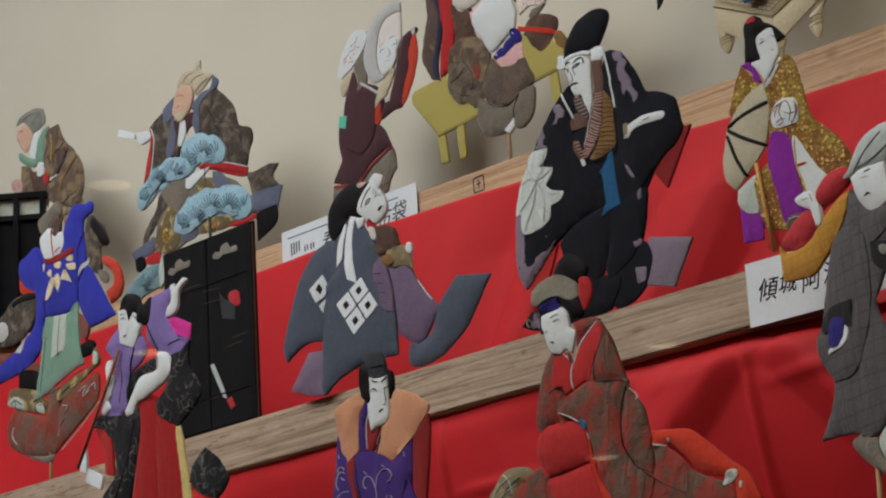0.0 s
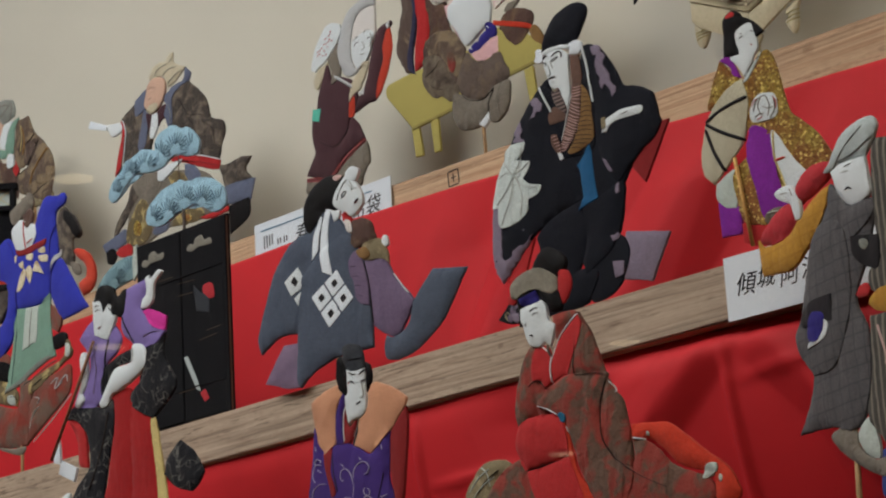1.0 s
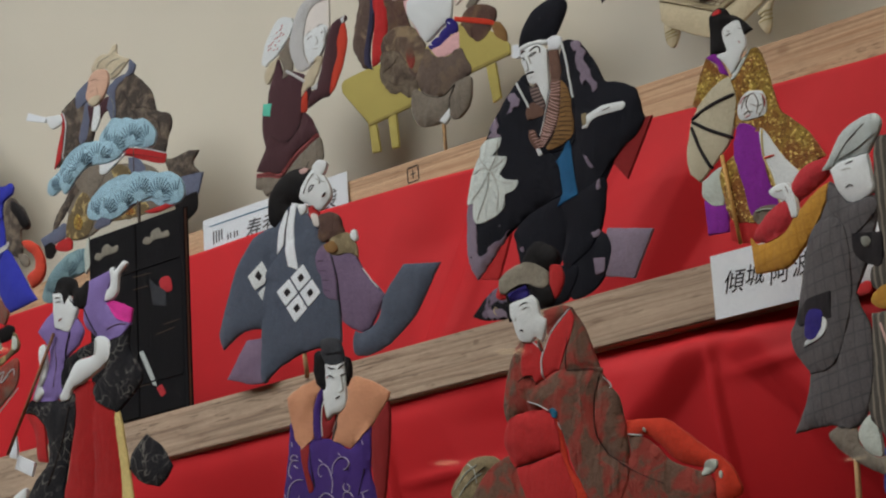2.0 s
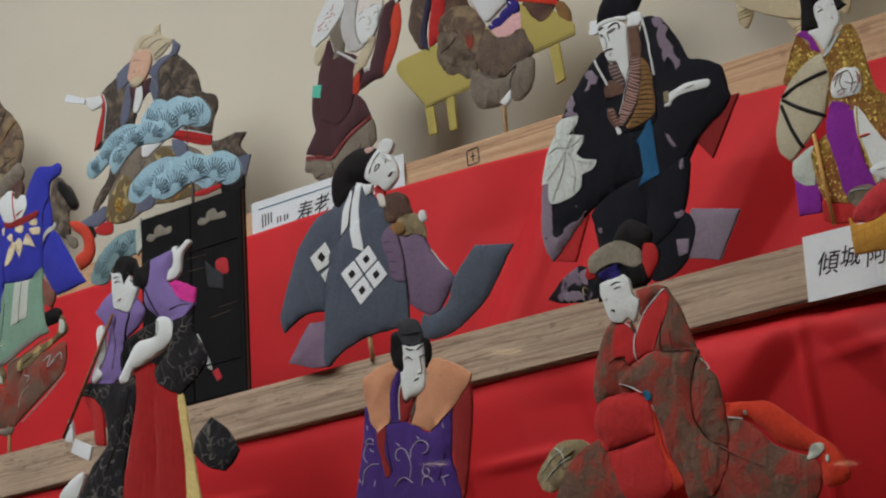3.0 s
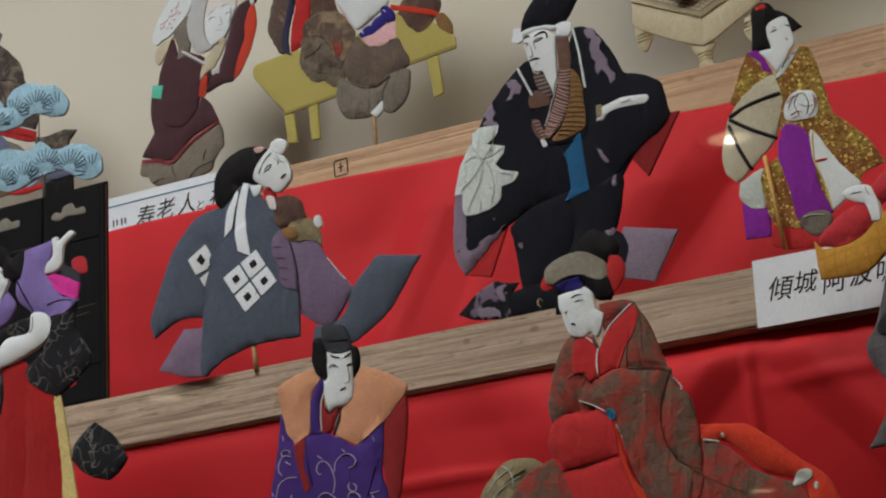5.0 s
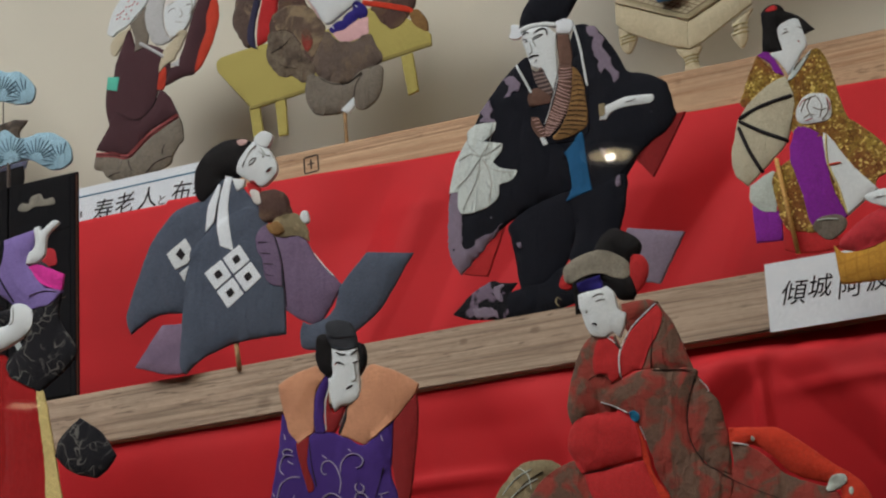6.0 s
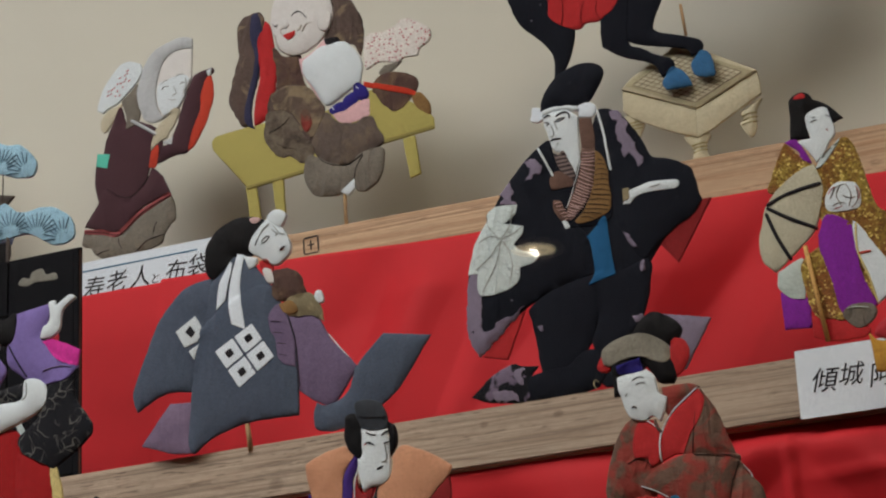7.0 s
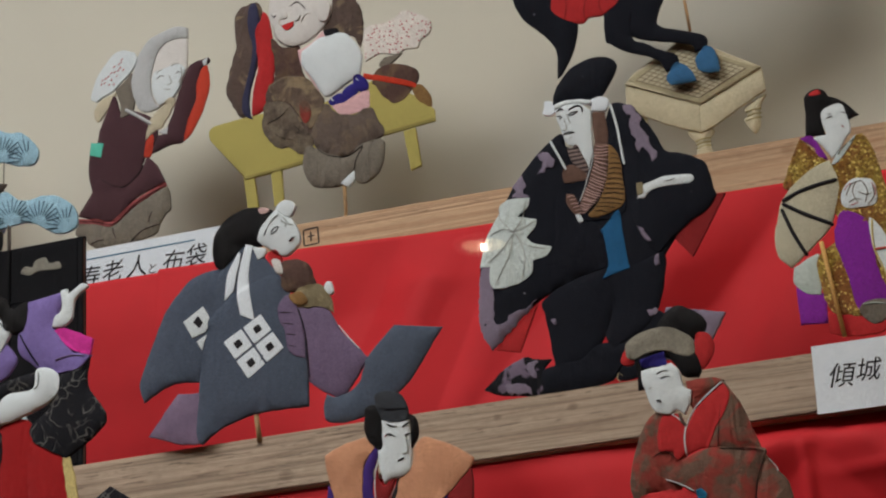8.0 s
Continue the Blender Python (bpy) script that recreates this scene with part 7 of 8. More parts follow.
d.pad("stripes2", 0.9, [(4.1, 25.3, 1), (6.8, 24.9), (9.6, 23.9), (7.4, 15), (5.2, 14.2), (3.7, 15.5), (2.3, 17.6), (3.3, 20.4)])
d.line("pinkish", 0.2, [(5.3, 24.2), (6, 22.3), (6.2, 21.3), (6, 20.8)])
d.pad("coat", 1.1, [(0.6, 37.6), (-0.2, 36.3), (-1.7, 34.8), (-2.6, 33.8), (-4.1, 31.2), (-5.5, 27.8), (-6.2, 26.9), (-6.8, 25.5), (-6.2, 24.4), (-4.8, 22.6, 1), (-5.4, 20.9), (-6.6, 19.3), (-7.9, 17.9, 1), (-4.5, 17.7), (-2.3, 17.4), (0.1, 16.7), (1.9, 17.4), (3.4, 20.4), (3.7, 24.1), (2.5, 27.3), (4.8, 30.3), (6.5, 34.2), (4.9, 35), (2.6, 35.4)])
d.pad("coat", 1.2, [(-1.3, 34.6), (1.5, 34.1), (2.4, 32.8), (2.6, 30.4), (2, 27.1), (1.2, 25), (-0.1, 23), (-1.8, 22.1), (-4.6, 22.3, 1), (-6.4, 24.4), (-6.9, 26.3), (-5.6, 27.8), (-4.2, 31.2), (-3, 33.6)])
d.pad("coat", 0.8, [(0.6, 37.6, 1), (1.9, 36.4), (3.1, 35), (5.7, 34.7), (6.6, 33.8), (5.3, 32.7), (3.4, 32.2), (1.9, 33.8), (0.3, 35.6)])
d.pad("ink", 0.3, [(3.2, 32.3, 1), (6.7, 31.5, 1), (6.2, 28.9), (4.5, 29.3, 1), (3.2, 30.7)])
d.pad("greyhair", 0.25, [(4.4, 31.6), (5.1, 31.5), (5.3, 31), (4.8, 30.7), (4.4, 31.1)])
d.pad("red", 0.3, [(3, 28.1), (4.2, 28), (4.3, 27.1), (2.6, 27.2)])
d.pad("mustard", 0.5, [(4.2, 26.3), (5.1, 27), (7.2, 27), (10.2, 26.5), (9.7, 24.3), (5.6, 25.3)])
d.pad("ink", 0.25, [(-5.3, 27.4), (-3.5, 28.4), (-0.1, 28.3, 1), (-0.3, 26, 1), (-2.8, 26.5), (-4.8, 26.5)])
d.pad("white", 0.2, [(-3.7, 26.7, 1), (-1.4, 26.4), (-1, 25.6), (-2, 24.8), (-4.5, 24.6, 1), (-4.1, 25), (-2.4, 25.2), (-1.7, 25.9)])
d.pad("navyblue", 0.4, [(-4, 26.4), (-3, 27.4), (-1.3, 26.7), (-2.5, 25), (-4, 25.2)])
d.pad("mustard", 0.9, [(-11.4, 36.2, 1), (-10.6, 35.4), (-8.6, 35.1), (-6, 35.3), (-4.4, 36.3), (-1.2, 37.4), (0.6, 37.6, 1), (0.6, 36.8), (-0.9, 35.1), (-2.3, 34.2), (-4, 33.1), (-6.1, 32.2), (-7.6, 32.2), (-11.1, 32.8, 1), (-11.2, 33.8)])
d.pad("crimson", 1.2, [(-5.6, 38.2), (-3.7, 39.8), (-1.4, 40.1), (0.4, 39.6), (0.5, 38.5), (-1.6, 37.8), (-3.5, 37.5), (-4.9, 37.3)])
d.pad("crimson", 1.2, [(-10.9, 36), (-10.1, 36.9), (-7.3, 37.9), (-4.8, 37.8), (-4.4, 36.5), (-6, 35.3), (-8.4, 35), (-10, 35.4)])
d.pad("white", 0.4, [(-7.6, 39.3), (-6.2, 39.5), (-4.8, 39.1), (-4, 37.7), (-3.9, 36), (-4.8, 36.1, 1), (-5.1, 37.5), (-6.7, 38.4)])
d.line("lead", 0.05, [(-6.5, 38.9), (-5.3, 38.7)])
d.line("lead", 0.05, [(-5, 39), (-4.6, 38.2)])
d.pad("white", 0.8, [(1.1, 38.5, 1), (2.8, 38.7), (6.1, 38.3, 1), (6.3, 36.6), (6.3, 35), (4.5, 34.8), (3.1, 35.1), (1.9, 36.4)])
d.pad("bonnet", 0.9, [(0.1, 38.7, 1), (1.2, 39.9), (2.9, 41.2), (5.2, 41.6), (7.3, 41.4), (8.1, 40.5), (7.6, 39.6), (6.1, 38.4, 1), (3.3, 38.7), (1.2, 38.7)])
d.line("greyhair", 0.07, [(1.4, 38.7), (3.9, 40), (6.3, 40.8)])
d.line("greyhair", 0.06, [(2.3, 39), (5.1, 39.1), (7.4, 39.6)])
d.line("ink", 0.08, [(3.5, 38.2), (4.4, 38.2)])
d.line("ink", 0.1, [(3.3, 36.2), (3.9, 36.3), (4.3, 36)])
d.line("greyhair", 0.05, [(3, 37.8), (3.9, 37.7), (4.3, 37.5)])
d.done("coat_doll", (0.531, -0.0876, -0.369), -21.8, "grey checked coat padded cloth doll in white bonnet with bundle", "cloth doll", "cloth dolls on the stand")

# kneeling red and brown kimono padded cloth doll with comb
d = Figure()
d.rod("wood", 0.5, (-5.7, 16.9), (-7.5, 0), front=False)
d.pad("moss", 0.7, [(-15.6, 16.9), (-14.5, 18.4), (-13.2, 19.4), (-11, 19.4), (-9.8, 18.7), (-10.7, 18.1), (-11.8, 17.7), (-12.2, 16.1), (-14.6, 15.4)])
d.line("pale", 0.08, [(-14.9, 17.1), (-13.7, 18.2), (-12.3, 18.8)])
d.line("pale", 0.08, [(-14.5, 16.4), (-13.2, 17.4), (-11.8, 18)])
d.line("pale", 0.08, [(-13.4, 19.1), (-12.6, 18.4), (-12.4, 17.2)])
d.line("seam_shade_stripe", 0.06, [(-13.9, 16.8), (-12.8, 17.8), (-11.3, 18.5)])
d.pad("rust", 0.9, [(-12.1, 17.2), (-10.4, 18.4), (-8.6, 19), (-7.7, 17.7), (-6.5, 15.8), (-5.4, 13), (-13.4, 13.8)])
d.pad("orangered", 1.1, [(4.3, 19.8, 1), (6.6, 19.5), (8.4, 19.1), (10.4, 17.5), (12, 16.1), (13.7, 14.8), (14.6, 13.6), (15, 11.8), (12.8, 11.6), (12.6, 14.1), (11.6, 14.5), (9.3, 15.4), (7.6, 17.1), (6.1, 18.2), (4.4, 18.4)])
d.pad("rust", 0.9, [(4.4, 18.7, 1), (5.8, 18.1), (7, 17.2), (8.7, 15.5), (11, 14.4), (12.1, 13.9), (12.7, 12.4), (11.2, 10.2), (5.8, 10.9), (1.6, 12.9), (2, 17.1), (4.3, 16.5)])
d.pad("rust", 1.1, [(-6.3, 28.9), (-7.3, 28.1), (-8, 26.7), (-8.6, 25), (-8.9, 23.2), (-8.5, 21.9), (-7.1, 22.5), (-5.1, 22.3), (-4.3, 24), (-4.3, 26), (-4.9, 27), (-5.5, 28.4)])
d.pad("red", 0.4, [(-5.7, 28.5, 1), (-4.5, 28.5), (-4, 27.5), (-4.1, 25.4), (-4.9, 24.7, 1), (-5.2, 25.5), (-6.2, 25.6), (-6.2, 27.3)])
d.line("seam_shade_stripe", 0.05, [(-6.8, 25.2), (-5.7, 25.5), (-4.7, 24.6)])
# Dark gap inside the collar: its shade drawn as an umber cord.
d.line("umber", 0.25, [(-4.4, 28.6), (-4.2, 27.8), (-3.9, 27.4)])
d.pad("rust", 0.8, [(-3.7, 31.1, 1), (-1.4, 31.1), (-0.6, 30.7, 1), (-2.2, 29.7), (-3.3, 28.7)])
d.pad("rust", 1.1, [(-0.6, 30.6, 1), (0.5, 28.8), (1.2, 26.9), (1.9, 24.7, 1), (0.7, 24.8), (-1.6, 25.2), (-2.4, 25.5), (-1.8, 26.8), (-1, 28.7)])
d.pad("red", 0.45, [(-0.8, 30.6, 1), (-0.2, 29.6), (-0.7, 28.1), (-1.6, 26.9), (-2.3, 25.5, 1), (-3, 25.5), (-4.2, 25, 1), (-4.3, 26), (-3.7, 27.7), (-2.7, 29.1)])
d.pad("rust", 1.2, [(-5.9, 23.3, 1), (-4.6, 24.6), (-2.5, 25.4), (0.1, 25.1), (2.2, 24.7), (1.6, 23), (1.1, 21), (1.4, 19.2), (2.4, 17), (4.4, 15.6), (2.9, 12.7), (0.3, 12.2), (-0.5, 14.4), (-1.6, 16.8), (-2.1, 18.6), (-2.9, 21.1), (-3.9, 22.1)])
d.pad("rust", 1.1, [(2.1, 24.3), (2.9, 23), (3.7, 22), (4.1, 19.9), (4.3, 18.2), (4.3, 16.1, 1), (3.2, 16.6), (2.2, 17.4), (1.2, 19.1), (1.1, 21), (1.5, 23)])
d.pad("orangered", 0.5, [(-3.7, 22.1, 1), (-3, 21.2), (-2.5, 19.2), (-1.9, 16.8), (-0.3, 14), (-1.7, 13.6), (-2.2, 16.3), (-2.9, 18.3), (-3.2, 20.5)])
d.pad("red", 1.2, [(-8.6, 21.8), (-7.4, 22.4), (-5.1, 22.4), (-3.8, 22), (-3, 20.7), (-2.8, 18.4, 1), (-5.4, 18.1), (-7.9, 17.8, 1), (-8.6, 19), (-9.1, 20.3)])
d.pad("red", 1.1, [(-7.8, 17.8, 1), (-5.4, 18), (-2.8, 18.2, 1), (-2.2, 16.6), (-1.4, 14), (-3.5, 12.7), (-6, 13.4), (-7.3, 16.2)])
d.line("white", 0.1, [(-0.7, 30.6), (-2.6, 29.2), (-3.7, 28), (-4.1, 26.6), (-4.1, 25)])
d.line("white", 0.07, [(-5.9, 23.3), (-4.8, 22.8), (-3.7, 22.1)])
d.line("white", 0.06, [(-2.8, 20.9), (-2.5, 19.8)])
d.line("white", 0.13, [(4.6, 18.5), (5.8, 18.2)])
d.line("white", 0.06, [(2.4, 23.9), (2.9, 23.2), (3, 22.8)])
d.line("white", 0.07, [(-5.3, 28.7), (-4.5, 28.1), (-4, 27.4)])
d.line("seam_shade_stripe", 0.045, [(-1.4, 25.2), (0.8, 24.9), (2, 24.6)])
d.line("seam_shade_stripe", 0.045, [(2.1, 24), (1.4, 22.4), (1.1, 20.7), (1.4, 18.9), (2.2, 17.3)])
d.line("seam_shade_stripe", 0.04, [(-7.8, 17.8), (-5.3, 18), (-2.8, 18.3)])
d.line("seam_shade_stripe", 0.045, [(2.2, 17.3), (4.5, 15.6), (6.2, 14.6), (8, 13.7)])
d.line("seam_shade_stripe", 0.035, [(-1, 28.7), (-1.3, 27), (-1.5, 25.3)])
d.pad("tealblue", 0.15, [(-3.6, 22.1, 1), (-3.1, 22.2), (-2.7, 21.7), (-3, 21.3), (-3.5, 21.6)])
d.pad("pale", 0.3, [(11.6, 14.2), (12.2, 14.9), (13.1, 14.9), (13.2, 14.3), (12.5, 13.9), (11.7, 13.8)])
d.pad("pale", 0.2, [(13.5, 13.9), (13.7, 13.6), (13.5, 13.2), (13.3, 13.6)])
d.pad("pale", 0.1, [(6.2, 18.8), (6.4, 18.6), (6.3, 18.4), (6.1, 18.5)])
d.pad("hair", 0.9, [(-5.7, 35.5), (-5.2, 36.7), (-4.4, 37.3), (-3.7, 37.4), (-2.5, 36.8), (-1.7, 36), (-1.7, 35.3), (-2.4, 34.5), (-4, 34.6)])
d.pad("red", 0.5, [(-2.5, 34.7), (-1.6, 34.8), (-1.1, 33.9), (-1.4, 32.7), (-2.3, 31.9), (-2.8, 32.9)])
d.pad("red", 0.4, [(-8.9, 33.6), (-8.3, 34.5), (-7.7, 33.5), (-8.1, 33.1), (-8.7, 33.2)])
d.pad("hair", 0.9, [(-7.6, 33.7), (-6.1, 34.3), (-4, 34), (-2.7, 33.2), (-2.3, 32), (-2.6, 31.2, 1), (-3.8, 31.5), (-4.2, 32.2), (-5.2, 33.3), (-7, 32.7), (-6.6, 30.9, 1), (-7.6, 30.9, 1), (-7.6, 32.4)])
d.pad("white", 0.6, [(-7.2, 32.4, 1), (-4.7, 32.7, 1), (-4.1, 32), (-3.9, 30.7), (-3.2, 30.2, 1), (-3.4, 29.3), (-3.9, 28.3, 1), (-4.5, 28.8), (-5.3, 28.5), (-6.3, 28.9), (-6.8, 30), (-7.1, 31.2)])
d.pad("navyblue", 0.3, [(-7.2, 33.3, 1), (-5.2, 33.7, 1), (-5.1, 32.6, 1), (-7.1, 32.7, 1)])
d.pad("greyfur", 0.7, [(-8.4, 34.6), (-8, 35.2), (-6.8, 35.7), (-5.1, 35.8), (-3.7, 35.2), (-2.8, 34.4), (-2.7, 33.3), (-3.2, 33), (-4.1, 33.3), (-5.1, 33.8), (-6.4, 33.8), (-7.6, 33.5), (-8.3, 33.7)])
d.line("ink", 0.07, [(-5.9, 31.9), (-5.4, 32.1), (-4.9, 32)])
d.line("ink", 0.05, [(-5.6, 31.5), (-5.2, 31.6), (-4.8, 31.5)])
d.line("ink", 0.14, [(-6.1, 29.7), (-5.8, 29.7), (-5.7, 29.5)])
d.line("moss", 0.08, [(-8.8, 32.3), (-9.1, 32.6), (-9.3, 32.2), (-9, 31.8)])
d.line("greyhair", 0.05, [(-6.4, 30.9), (-6.6, 30.7)])
d.done("kneeling_doll", (0.315, -0.162, -0.37), 0, "kneeling red and brown kimono padded cloth doll with comb", "cloth doll", "cloth dolls on the stand")

# peach vest and purple arabesque robe padded cloth doll
d = Figure()
d.rod("wood", 0.5, (-0.9, 17.1), (1.3, 0), front=False)
d.pad("wine", 0.5, [(4.8, 24.7, 1), (6.9, 26.4, 1), (6.9, 23.7), (5.8, 17.5), (5.1, 15.7), (4.8, 18.3), (4.4, 21.7)])
d.pad("royal", 1.1, [(-5.7, 26.6, 1), (-4.4, 24.1), (-3.1, 24.5), (-1.4, 24.4), (0.2, 23.7), (2, 22.8), (3.5, 23.9), (4.8, 24.7, 1), (4.5, 21.7), (4.3, 20), (4.8, 18.3), (5.3, 15.7), (4.5, 12.5), (-7.2, 14), (-7.5, 17.5), (-6.8, 20.6), (-6.2, 23.3)])
d.pad("wine", 0.2, [(-4.3, 23.8, 1), (-3.1, 24.2), (-3.2, 21.8), (-2.6, 19.7), (-3.2, 19.4, 1), (-3.6, 20.9), (-4.1, 22.7)])
d.line("seam_shade_stripe", 0.05, [(3.8, 20.6), (3.4, 19.3), (3, 18.2)])
d.line("seam_shade_stripe", 0.05, [(-3, 23.8), (-2.8, 21.8), (-2.4, 19.8)])
d.pad("royal", 0.5, [(-1.5, 29.3, 1), (-1, 29), (-1.6, 27.3), (-1.8, 25.8), (-1.6, 24.3, 1), (-2.6, 24.5, 1), (-2.7, 25.9), (-2.5, 27.6)])
d.pad("wine", 0.35, [(-1.3, 28, 1), (-1.1, 26.2), (-0.6, 25.9), (0.3, 26.5), (-0.3, 24.9), (-0.7, 24.2, 1), (-1.6, 24.4, 1), (-1.6, 26.1)])
d.line("ink", 0.5, [(0.7, 26.4), (0.3, 25.2), (-0.3, 24)])
d.line("white", 0.07, [(-1, 28.7), (-1.5, 26.6), (-1.5, 24.5)])
d.line("pinkish", 0.06, [(0.5, 26.2), (0, 25.3), (-0.3, 24.8)])
d.pad("peach", 0.55, [(-5.9, 29.1, 1), (-4.6, 29.7), (-2.3, 30.2, 1), (-1.4, 29.3), (-2.3, 28.1), (-2.6, 26.6), (-2.7, 24.7), (-3.1, 24.3), (-4.1, 23.7, 1), (-5, 24.9), (-5.5, 26.6), (-5.8, 28)])
d.pad("peach", 0.55, [(2, 28.6, 1), (2.9, 29.5), (4.5, 28.9), (5.7, 28.3), (7.2, 27.2, 1), (6.9, 26.5), (5.5, 25.1), (3.9, 23.8), (2.2, 22.9), (1.8, 22.9, 1), (0.6, 23.5), (-0.2, 23.9, 1), (0.4, 25.1), (0.7, 26.4), (1.5, 26.8), (2, 27.8)])
d.pad("hair", 0.7, [(-2.1, 32.7), (-1.5, 32.9), (-0.7, 32.6, 1), (-0.5, 31.3), (-0.7, 29.1), (-1.2, 29, 1), (-1.9, 29.8), (-2.3, 30.8), (-2.2, 32)])
d.pad("hair", 0.6, [(1.7, 31.7, 1), (2.2, 31.4), (2.4, 30.7), (2.4, 29.6), (1.8, 28.8, 1), (1.8, 30.4)])
d.pad("white", 0.55, [(-0.6, 31.4, 1), (1.7, 31.2, 1), (1.8, 29.7), (1.8, 27.6), (1.6, 26.8), (0.7, 26.4), (0, 26.4), (-0.6, 26, 1), (-1, 27.4), (-1.1, 28.9, 1), (-0.7, 29.1)])
d.pad("hat", 0.8, [(-1.2, 33.7), (-0.5, 33.9), (0.8, 33.6), (1.4, 33), (1.7, 31.8), (1.7, 31.1, 1), (0.6, 31), (-0.5, 31.3, 1), (-1.1, 32.7)])
d.line("ink", 0.06, [(-0.9, 32.6), (0, 32.2), (1.7, 32.1)])
d.line("ink", 0.14, [(-0.2, 31), (0.3, 30.7), (0.8, 30.6)])
d.line("ink", 0.14, [(1.2, 30.5), (1.5, 30.7), (1.8, 30.9)])
d.line("ink", 0.09, [(-0.3, 30), (0.1, 30.1), (0.6, 29.7)])
d.line("ink", 0.16, [(0.1, 30), (0.2, 29.9)])
d.line("ink", 0.08, [(1.4, 29.8), (1.7, 29.9), (1.9, 30)])
d.line("redlip", 0.07, [(-0.4, 29.9), (-0.1, 30.1)])
d.line("greyhair", 0.06, [(1.5, 29.7), (1.6, 28.4), (1.1, 28.3)])
d.line("ink", 0.15, [(0.7, 27.7), (1, 27.8), (1.3, 27.9)])
d.line("scrollwork", 0.085, [(-5.4, 22.8), (-5.6, 23.2), (-5.2, 23.4), (-4.7, 23.2), (-4.7, 23)])
d.line("scrollwork", 0.085, [(-4.5, 22.7), (-5.3, 22.9), (-5.8, 22.4), (-5.9, 21.7), (-5.5, 21.2)])
d.line("scrollwork", 0.085, [(-5.1, 22.4), (-4.9, 22.2), (-4.5, 22)])
d.line("scrollwork", 0.085, [(-3.9, 20.8), (-4.9, 20.9), (-5.8, 20.5), (-6.1, 19.8), (-6.3, 19.2)])
d.line("scrollwork", 0.085, [(-6.7, 19.9), (-6.5, 19.5)])
d.line("scrollwork", 0.085, [(-0.3, 18.9), (-0.1, 20), (-0.5, 21.2), (-1.1, 21.8), (-1.7, 21.7), (-1.9, 21.1), (-1.6, 20.7), (-1.4, 20.8)])
d.line("scrollwork", 0.085, [(-1.8, 22.4), (-1.3, 22)])
d.line("scrollwork", 0.085, [(-0.1, 20.7), (0, 21.5), (0.7, 22.1), (1.5, 22), (2, 21.4), (1.7, 20.9), (1.3, 20.9)])
d.line("scrollwork", 0.085, [(0.6, 22.6), (0.9, 22.3)])
d.line("scrollwork", 0.085, [(-5.4, 24.7), (-5.3, 24.2)])
d.line("scrollwork", 0.085, [(3.7, 23.3), (3.8, 22.9), (3.9, 22.8)])
d.line("scrollwork", 0.085, [(-2.2, 18.4), (-1.5, 19), (-0.8, 19), (0, 18.4)])
d.line("scrollwork", 0.085, [(1.4, 19.6), (1.2, 19.3), (1.4, 18.9), (1.9, 18.8), (2, 19.2), (1.7, 19.5)])
d.line("scrollwork", 0.085, [(1.1, 17.9), (1.3, 18.7), (2, 18.6), (2.4, 18.1)])
d.line("scrollwork", 0.085, [(3.3, 18.4), (3.6, 18.4), (4.2, 18.5)])
d.line("scrollwork", 0.085, [(3.5, 18.3), (3.7, 17.6)])
d.line("scrollwork", 0.085, [(-4.7, 18.8), (-4.5, 19.4)])
d.done("vest_doll", (0.027, -0.17, -0.37), 0, "peach vest and purple arabesque robe padded cloth doll", "cloth doll", "cloth dolls on the stand")

# purple robed padded cloth doll with red skirt and staff
d = Figure()
d.rod("wood", 0.5, (2.2, 24.8), (5.9, 0), front=False)
d.pad("white", 0.5, [(-13.3, 24.9), (-11.4, 26.4), (-9.4, 26.8), (-10.8, 24.2)])
d.pad("red", 0.5, [(-9.7, 35, 1), (-6.8, 33.6), (-6.1, 29.1, 1), (-7.6, 29.6), (-7.8, 31.8), (-8.5, 33.5)])
d.pad("bloodred", 0.9, [(-1.3, 36.2), (1.5, 36.2), (1.9, 33.5), (1.6, 25.3), (1.7, 20.9), (-4, 21.8), (-2.6, 27.3), (-1.7, 31.6)])
d.pad("bloodred", 0.9, [(1.9, 34.4), (4.9, 32.4), (5.9, 28.7), (6.4, 24.5), (6.7, 20.1), (1.7, 20.9), (1.7, 26.6)])
d.pad("mustardpale", 0.4, [(5, 32.4, 1), (5.8, 32.1), (7.3, 24.5), (8, 19.9), (6.4, 20.1), (6, 25.9)])
d.pad("scroll", 1, [(-9.7, 35, 1), (-8.4, 36.2), (-6.2, 35.8), (-3.3, 35.3), (-1.3, 35.6), (-1.1, 32.9), (-2, 30.2), (-3.1, 26.1), (-4, 21.8), (-10.3, 22.7), (-8.2, 27), (-5.7, 29.1), (-6, 32.4), (-6.9, 33.6), (-8, 34.5)])
d.line("seam_shade_stripe", 0.12, [(-1.9, 34.3), (-3.2, 30.4), (-5.4, 26.5)])
d.pad("scroll", 1, [(2.1, 39.4), (4.8, 40.3), (7.7, 41.3, 1), (7.5, 38.6), (9.3, 35.6), (8.2, 34), (5.4, 32.3, 1), (2.4, 34), (1.8, 35.6), (3.7, 37.3)])
d.pad("scroll", 0.9, [(9.6, 29.3, 1), (10.9, 28.4), (11.9, 27.6), (13.4, 25.4, 1), (12.6, 24.4), (11.3, 23.6, 1), (8.7, 24.5), (7, 26.1, 1), (7.4, 27.6)])
d.pad("purple2", 0.9, [(-7.2, 43.5, 1), (-5.2, 44.9), (-2.7, 45.3), (0.1, 42.5), (-0.4, 40.8), (-2.9, 39.3), (-2.8, 36.8), (-3.8, 35.5), (-6, 35.6), (-7.5, 36), (-8.2, 36.5, 1), (-5.9, 38.7), (-5.3, 41)])
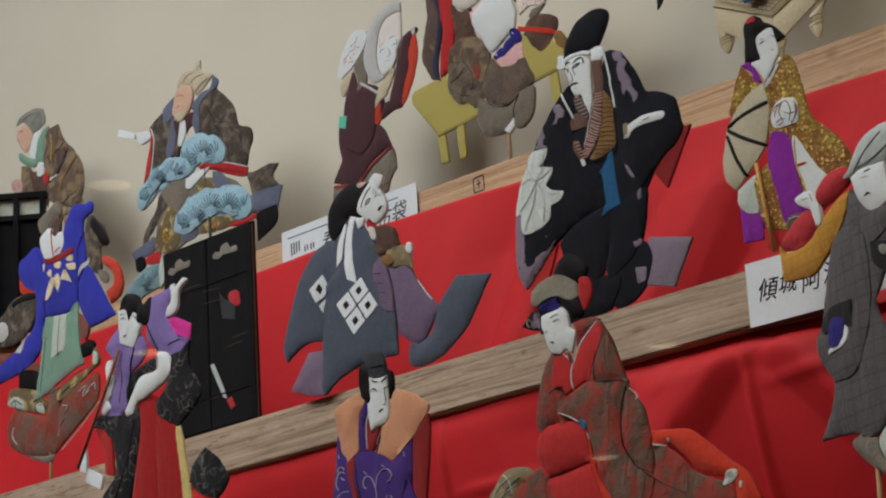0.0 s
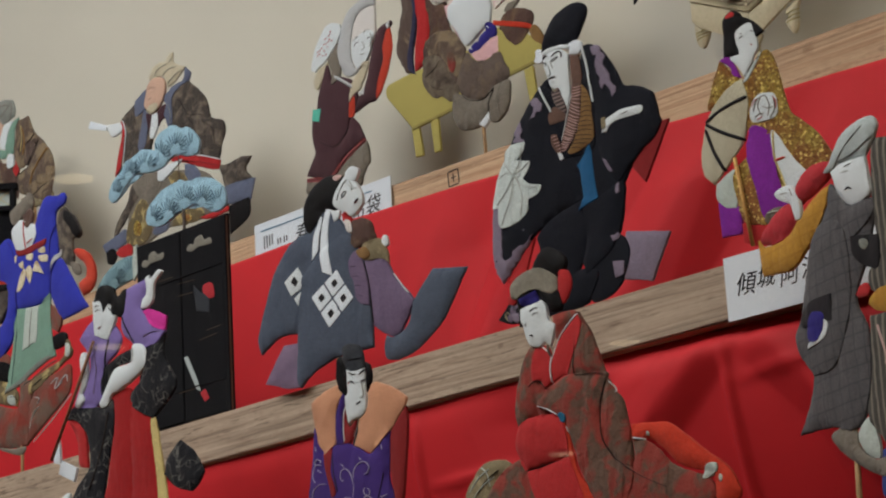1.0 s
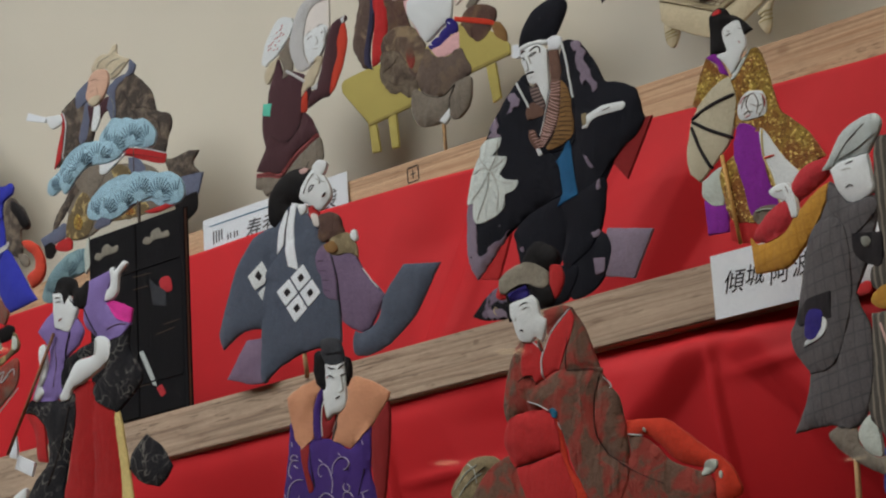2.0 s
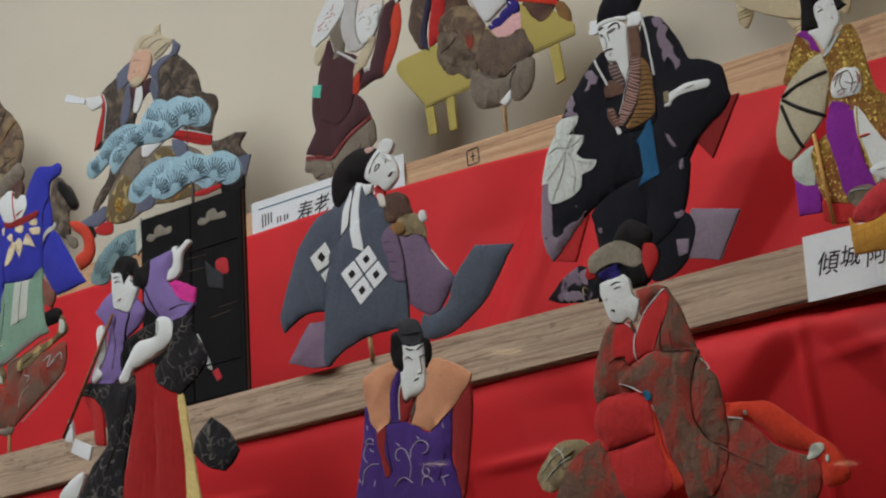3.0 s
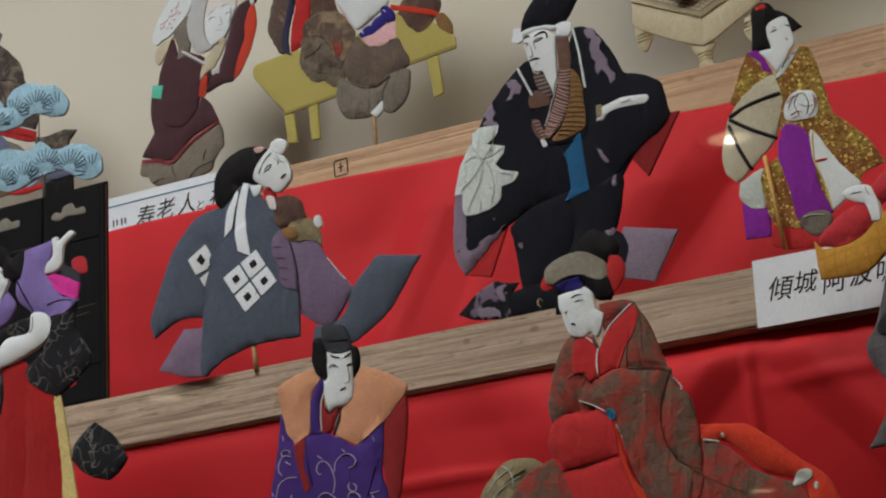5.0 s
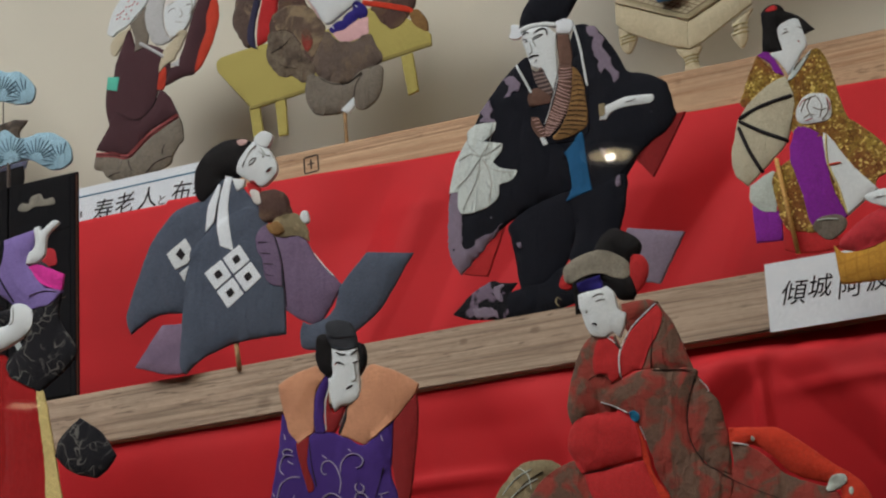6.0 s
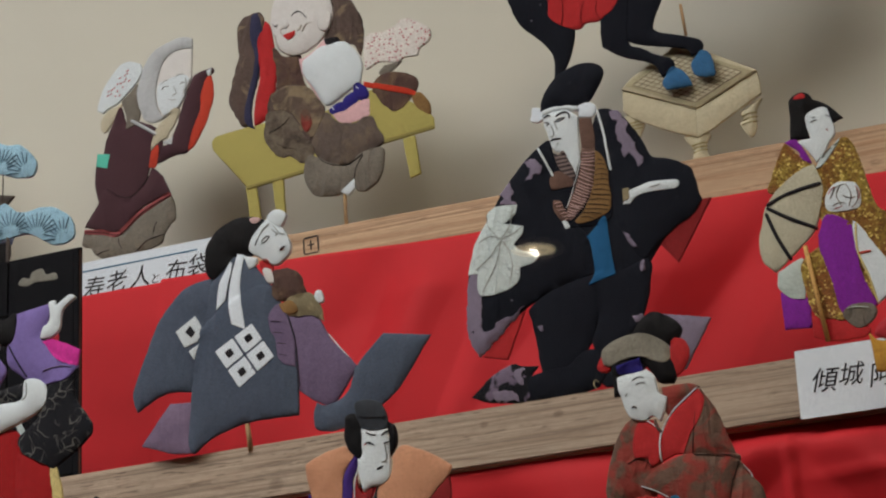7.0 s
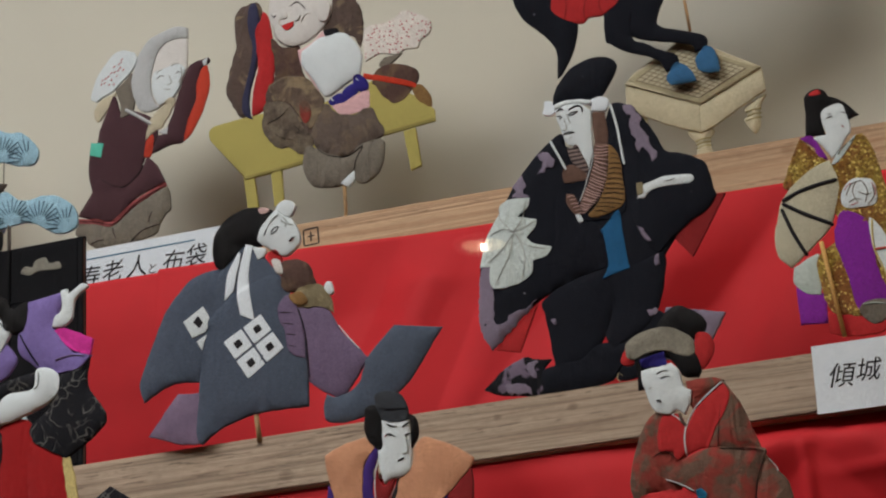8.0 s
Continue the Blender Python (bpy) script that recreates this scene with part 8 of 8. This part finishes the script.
d.pad("purple2", 0.9, [(0.4, 43.1), (1.1, 46.8), (2.2, 47.3), (5.2, 47.6, 1), (4.8, 46.6), (4.3, 45.2), (4.4, 43.9), (6.2, 42.1), (7.9, 41.3, 1), (6.6, 40.2), (3.8, 40.2), (1.7, 41.5)])
d.pad("magenta", 0.4, [(4.2, 44.1, 1), (5, 44.3), (8, 42.8, 1), (7.7, 41.3, 1), (5.8, 42.2)])
d.pad("magenta", 0.3, [(-8.2, 36.4, 1), (-7.4, 37.8), (-6.6, 37.3), (-7.5, 35.9)])
d.pad("scroll", 0.6, [(-2.7, 39.5, 1), (0, 40.3), (3.4, 40.7, 1), (3.1, 39.6), (1.4, 39.1), (-1, 38.9), (-2.7, 36.8), (-3, 35.6, 1), (-3.2, 37.8)])
d.line("hair", 0.14, [(-1.5, 42.2), (-2.4, 40.3), (-2.7, 37.7), (-2.9, 35.8)])
d.line("hair", 0.12, [(0.7, 44.3), (1.8, 42.4), (2.7, 41)])
d.pad("white", 0.7, [(-3, 36), (-1.8, 37.5), (-0.5, 38.8), (2.1, 39), (2.5, 40.7), (4.1, 40.5), (4.8, 39.4), (4.4, 38), (2.3, 37), (-0.1, 36.3), (-1.3, 36.1), (-2, 35, 1), (-3.1, 35), (-3.4, 35.6)])
d.line("greyhair", 0.06, [(2.8, 40.4), (2.8, 39.2), (2.3, 38.9)])
d.pad("white", 0.5, [(-6.8, 41.3), (-5.9, 41.8), (-5.5, 40.7), (-5.6, 38.3), (-6.4, 37.3), (-5.9, 36.6), (-7, 35.8), (-7.8, 36.1, 1), (-7.2, 37.4), (-6.6, 38.8)])
d.pad("white", 0.35, [(4, 44.4, 1), (4.3, 45.5), (4.9, 45.9), (4.9, 47.7, 1), (5.5, 47.8), (5.6, 47.3), (7, 48.1), (7.6, 47.7, 1), (6.3, 46.7), (6, 45.1), (5.2, 44.4)])
d.pad("white", 0.55, [(-4.3, 47.2, 1), (-2.2, 46.8), (-1, 45.5), (-0.3, 44.6), (-0.8, 43.6), (-1.7, 42.3, 1), (-2.8, 42.7), (-3.9, 43.2, 1), (-4.2, 44.7)])
d.pad("hair", 0.7, [(-4.2, 47.2, 1), (-3.8, 48.3), (-2.6, 48.6), (-0.9, 47.9), (-0.2, 46.8), (1.2, 47.3), (1.5, 46.1), (1.2, 44.8), (0.2, 44.4), (-0.8, 45), (-1.4, 46.3), (-2.2, 45.4, 1), (-2.7, 46.7), (-3.9, 47)])
d.line("ink", 0.07, [(-3.6, 45.8), (-3.2, 45.9), (-2.7, 45.7)])
d.line("ink", 0.06, [(-3.7, 46.3), (-3.3, 46.4), (-2.8, 46.2)])
d.line("wine", 0.12, [(-3.2, 43.8), (-2.6, 43.9)])
d.line("ink", 0.05, [(-1.4, 45.8), (-1, 45.3)])
d.line("purple", 0.07, [(-4.3, 41.9), (-3.9, 39.4), (-4.4, 36.8)])
d.line("purple", 0.07, [(4.4, 41.3), (6, 41.5), (7.4, 41.2)])
d.rod("bamboodark", 0.36, (-3.8, 42.5), (-11.7, 30.8))
d.pad("paper", 0.1, [(-11.4, 33.2, 1), (-12, 32.3), (-12.3, 30.7, 1), (-11.1, 30.3, 1), (-11.1, 31.8)])
d.pad("paper", 0.1, [(-10.9, 30.7, 1), (-8.1, 29.4, 1), (-8.6, 28, 1), (-11.4, 29.3, 1)])
d.done("dancer_doll", (-0.33, -0.171, -0.37), 0, "purple robed padded cloth doll with red skirt and staff", "cloth doll", "cloth dolls on the stand")

# black robed padded cloth doll with yellow green patterned sleeve
d = Figure()
d.rod("wood", 0.5, (1.2, 17.6), (3.2, -0), front=False)
d.pad("lime", 0.6, [(-3, 25.3), (-1.4, 24.9), (-1.9, 20.5), (-2.2, 17.1), (-3.9, 18.6), (-3.7, 22)])
d.pad("black", 0.9, [(-1.7, 25.2), (3.9, 23.7), (2.9, 15.1), (-2.1, 16.3), (-2.4, 18.6)])
d.flat("white", 0.3, [(-2.4, 19), (-1.9, 18.8), (-2.2, 16.6), (-2.8, 16.6)])
d.line("white", 0.15, [(-1.7, 23), (-0.3, 23)])
d.line("white", 0.15, [(-1.6, 22.3), (-0.3, 22.3)])
d.line("white", 0.15, [(-1.1, 23.4), (-1.1, 21.9)])
d.line("white", 0.15, [(-0.6, 23.3), (-0.6, 21.9)])
d.pad("slate", 0.8, [(-3.4, 6.9), (-2.4, 10.2), (0.3, 10.9), (1.9, 7.2), (1.2, 1.4), (-2.6, 3.2)])
d.line("leaf", 0.3, [(-3, 10), (-1.8, 9.7), (0.2, 9.5)])
d.done("crest_doll", (0.588, 0.016, -0.039), 0, "black robed padded cloth doll with yellow green patterned sleeve", "cloth doll", "cloth dolls on the stand")
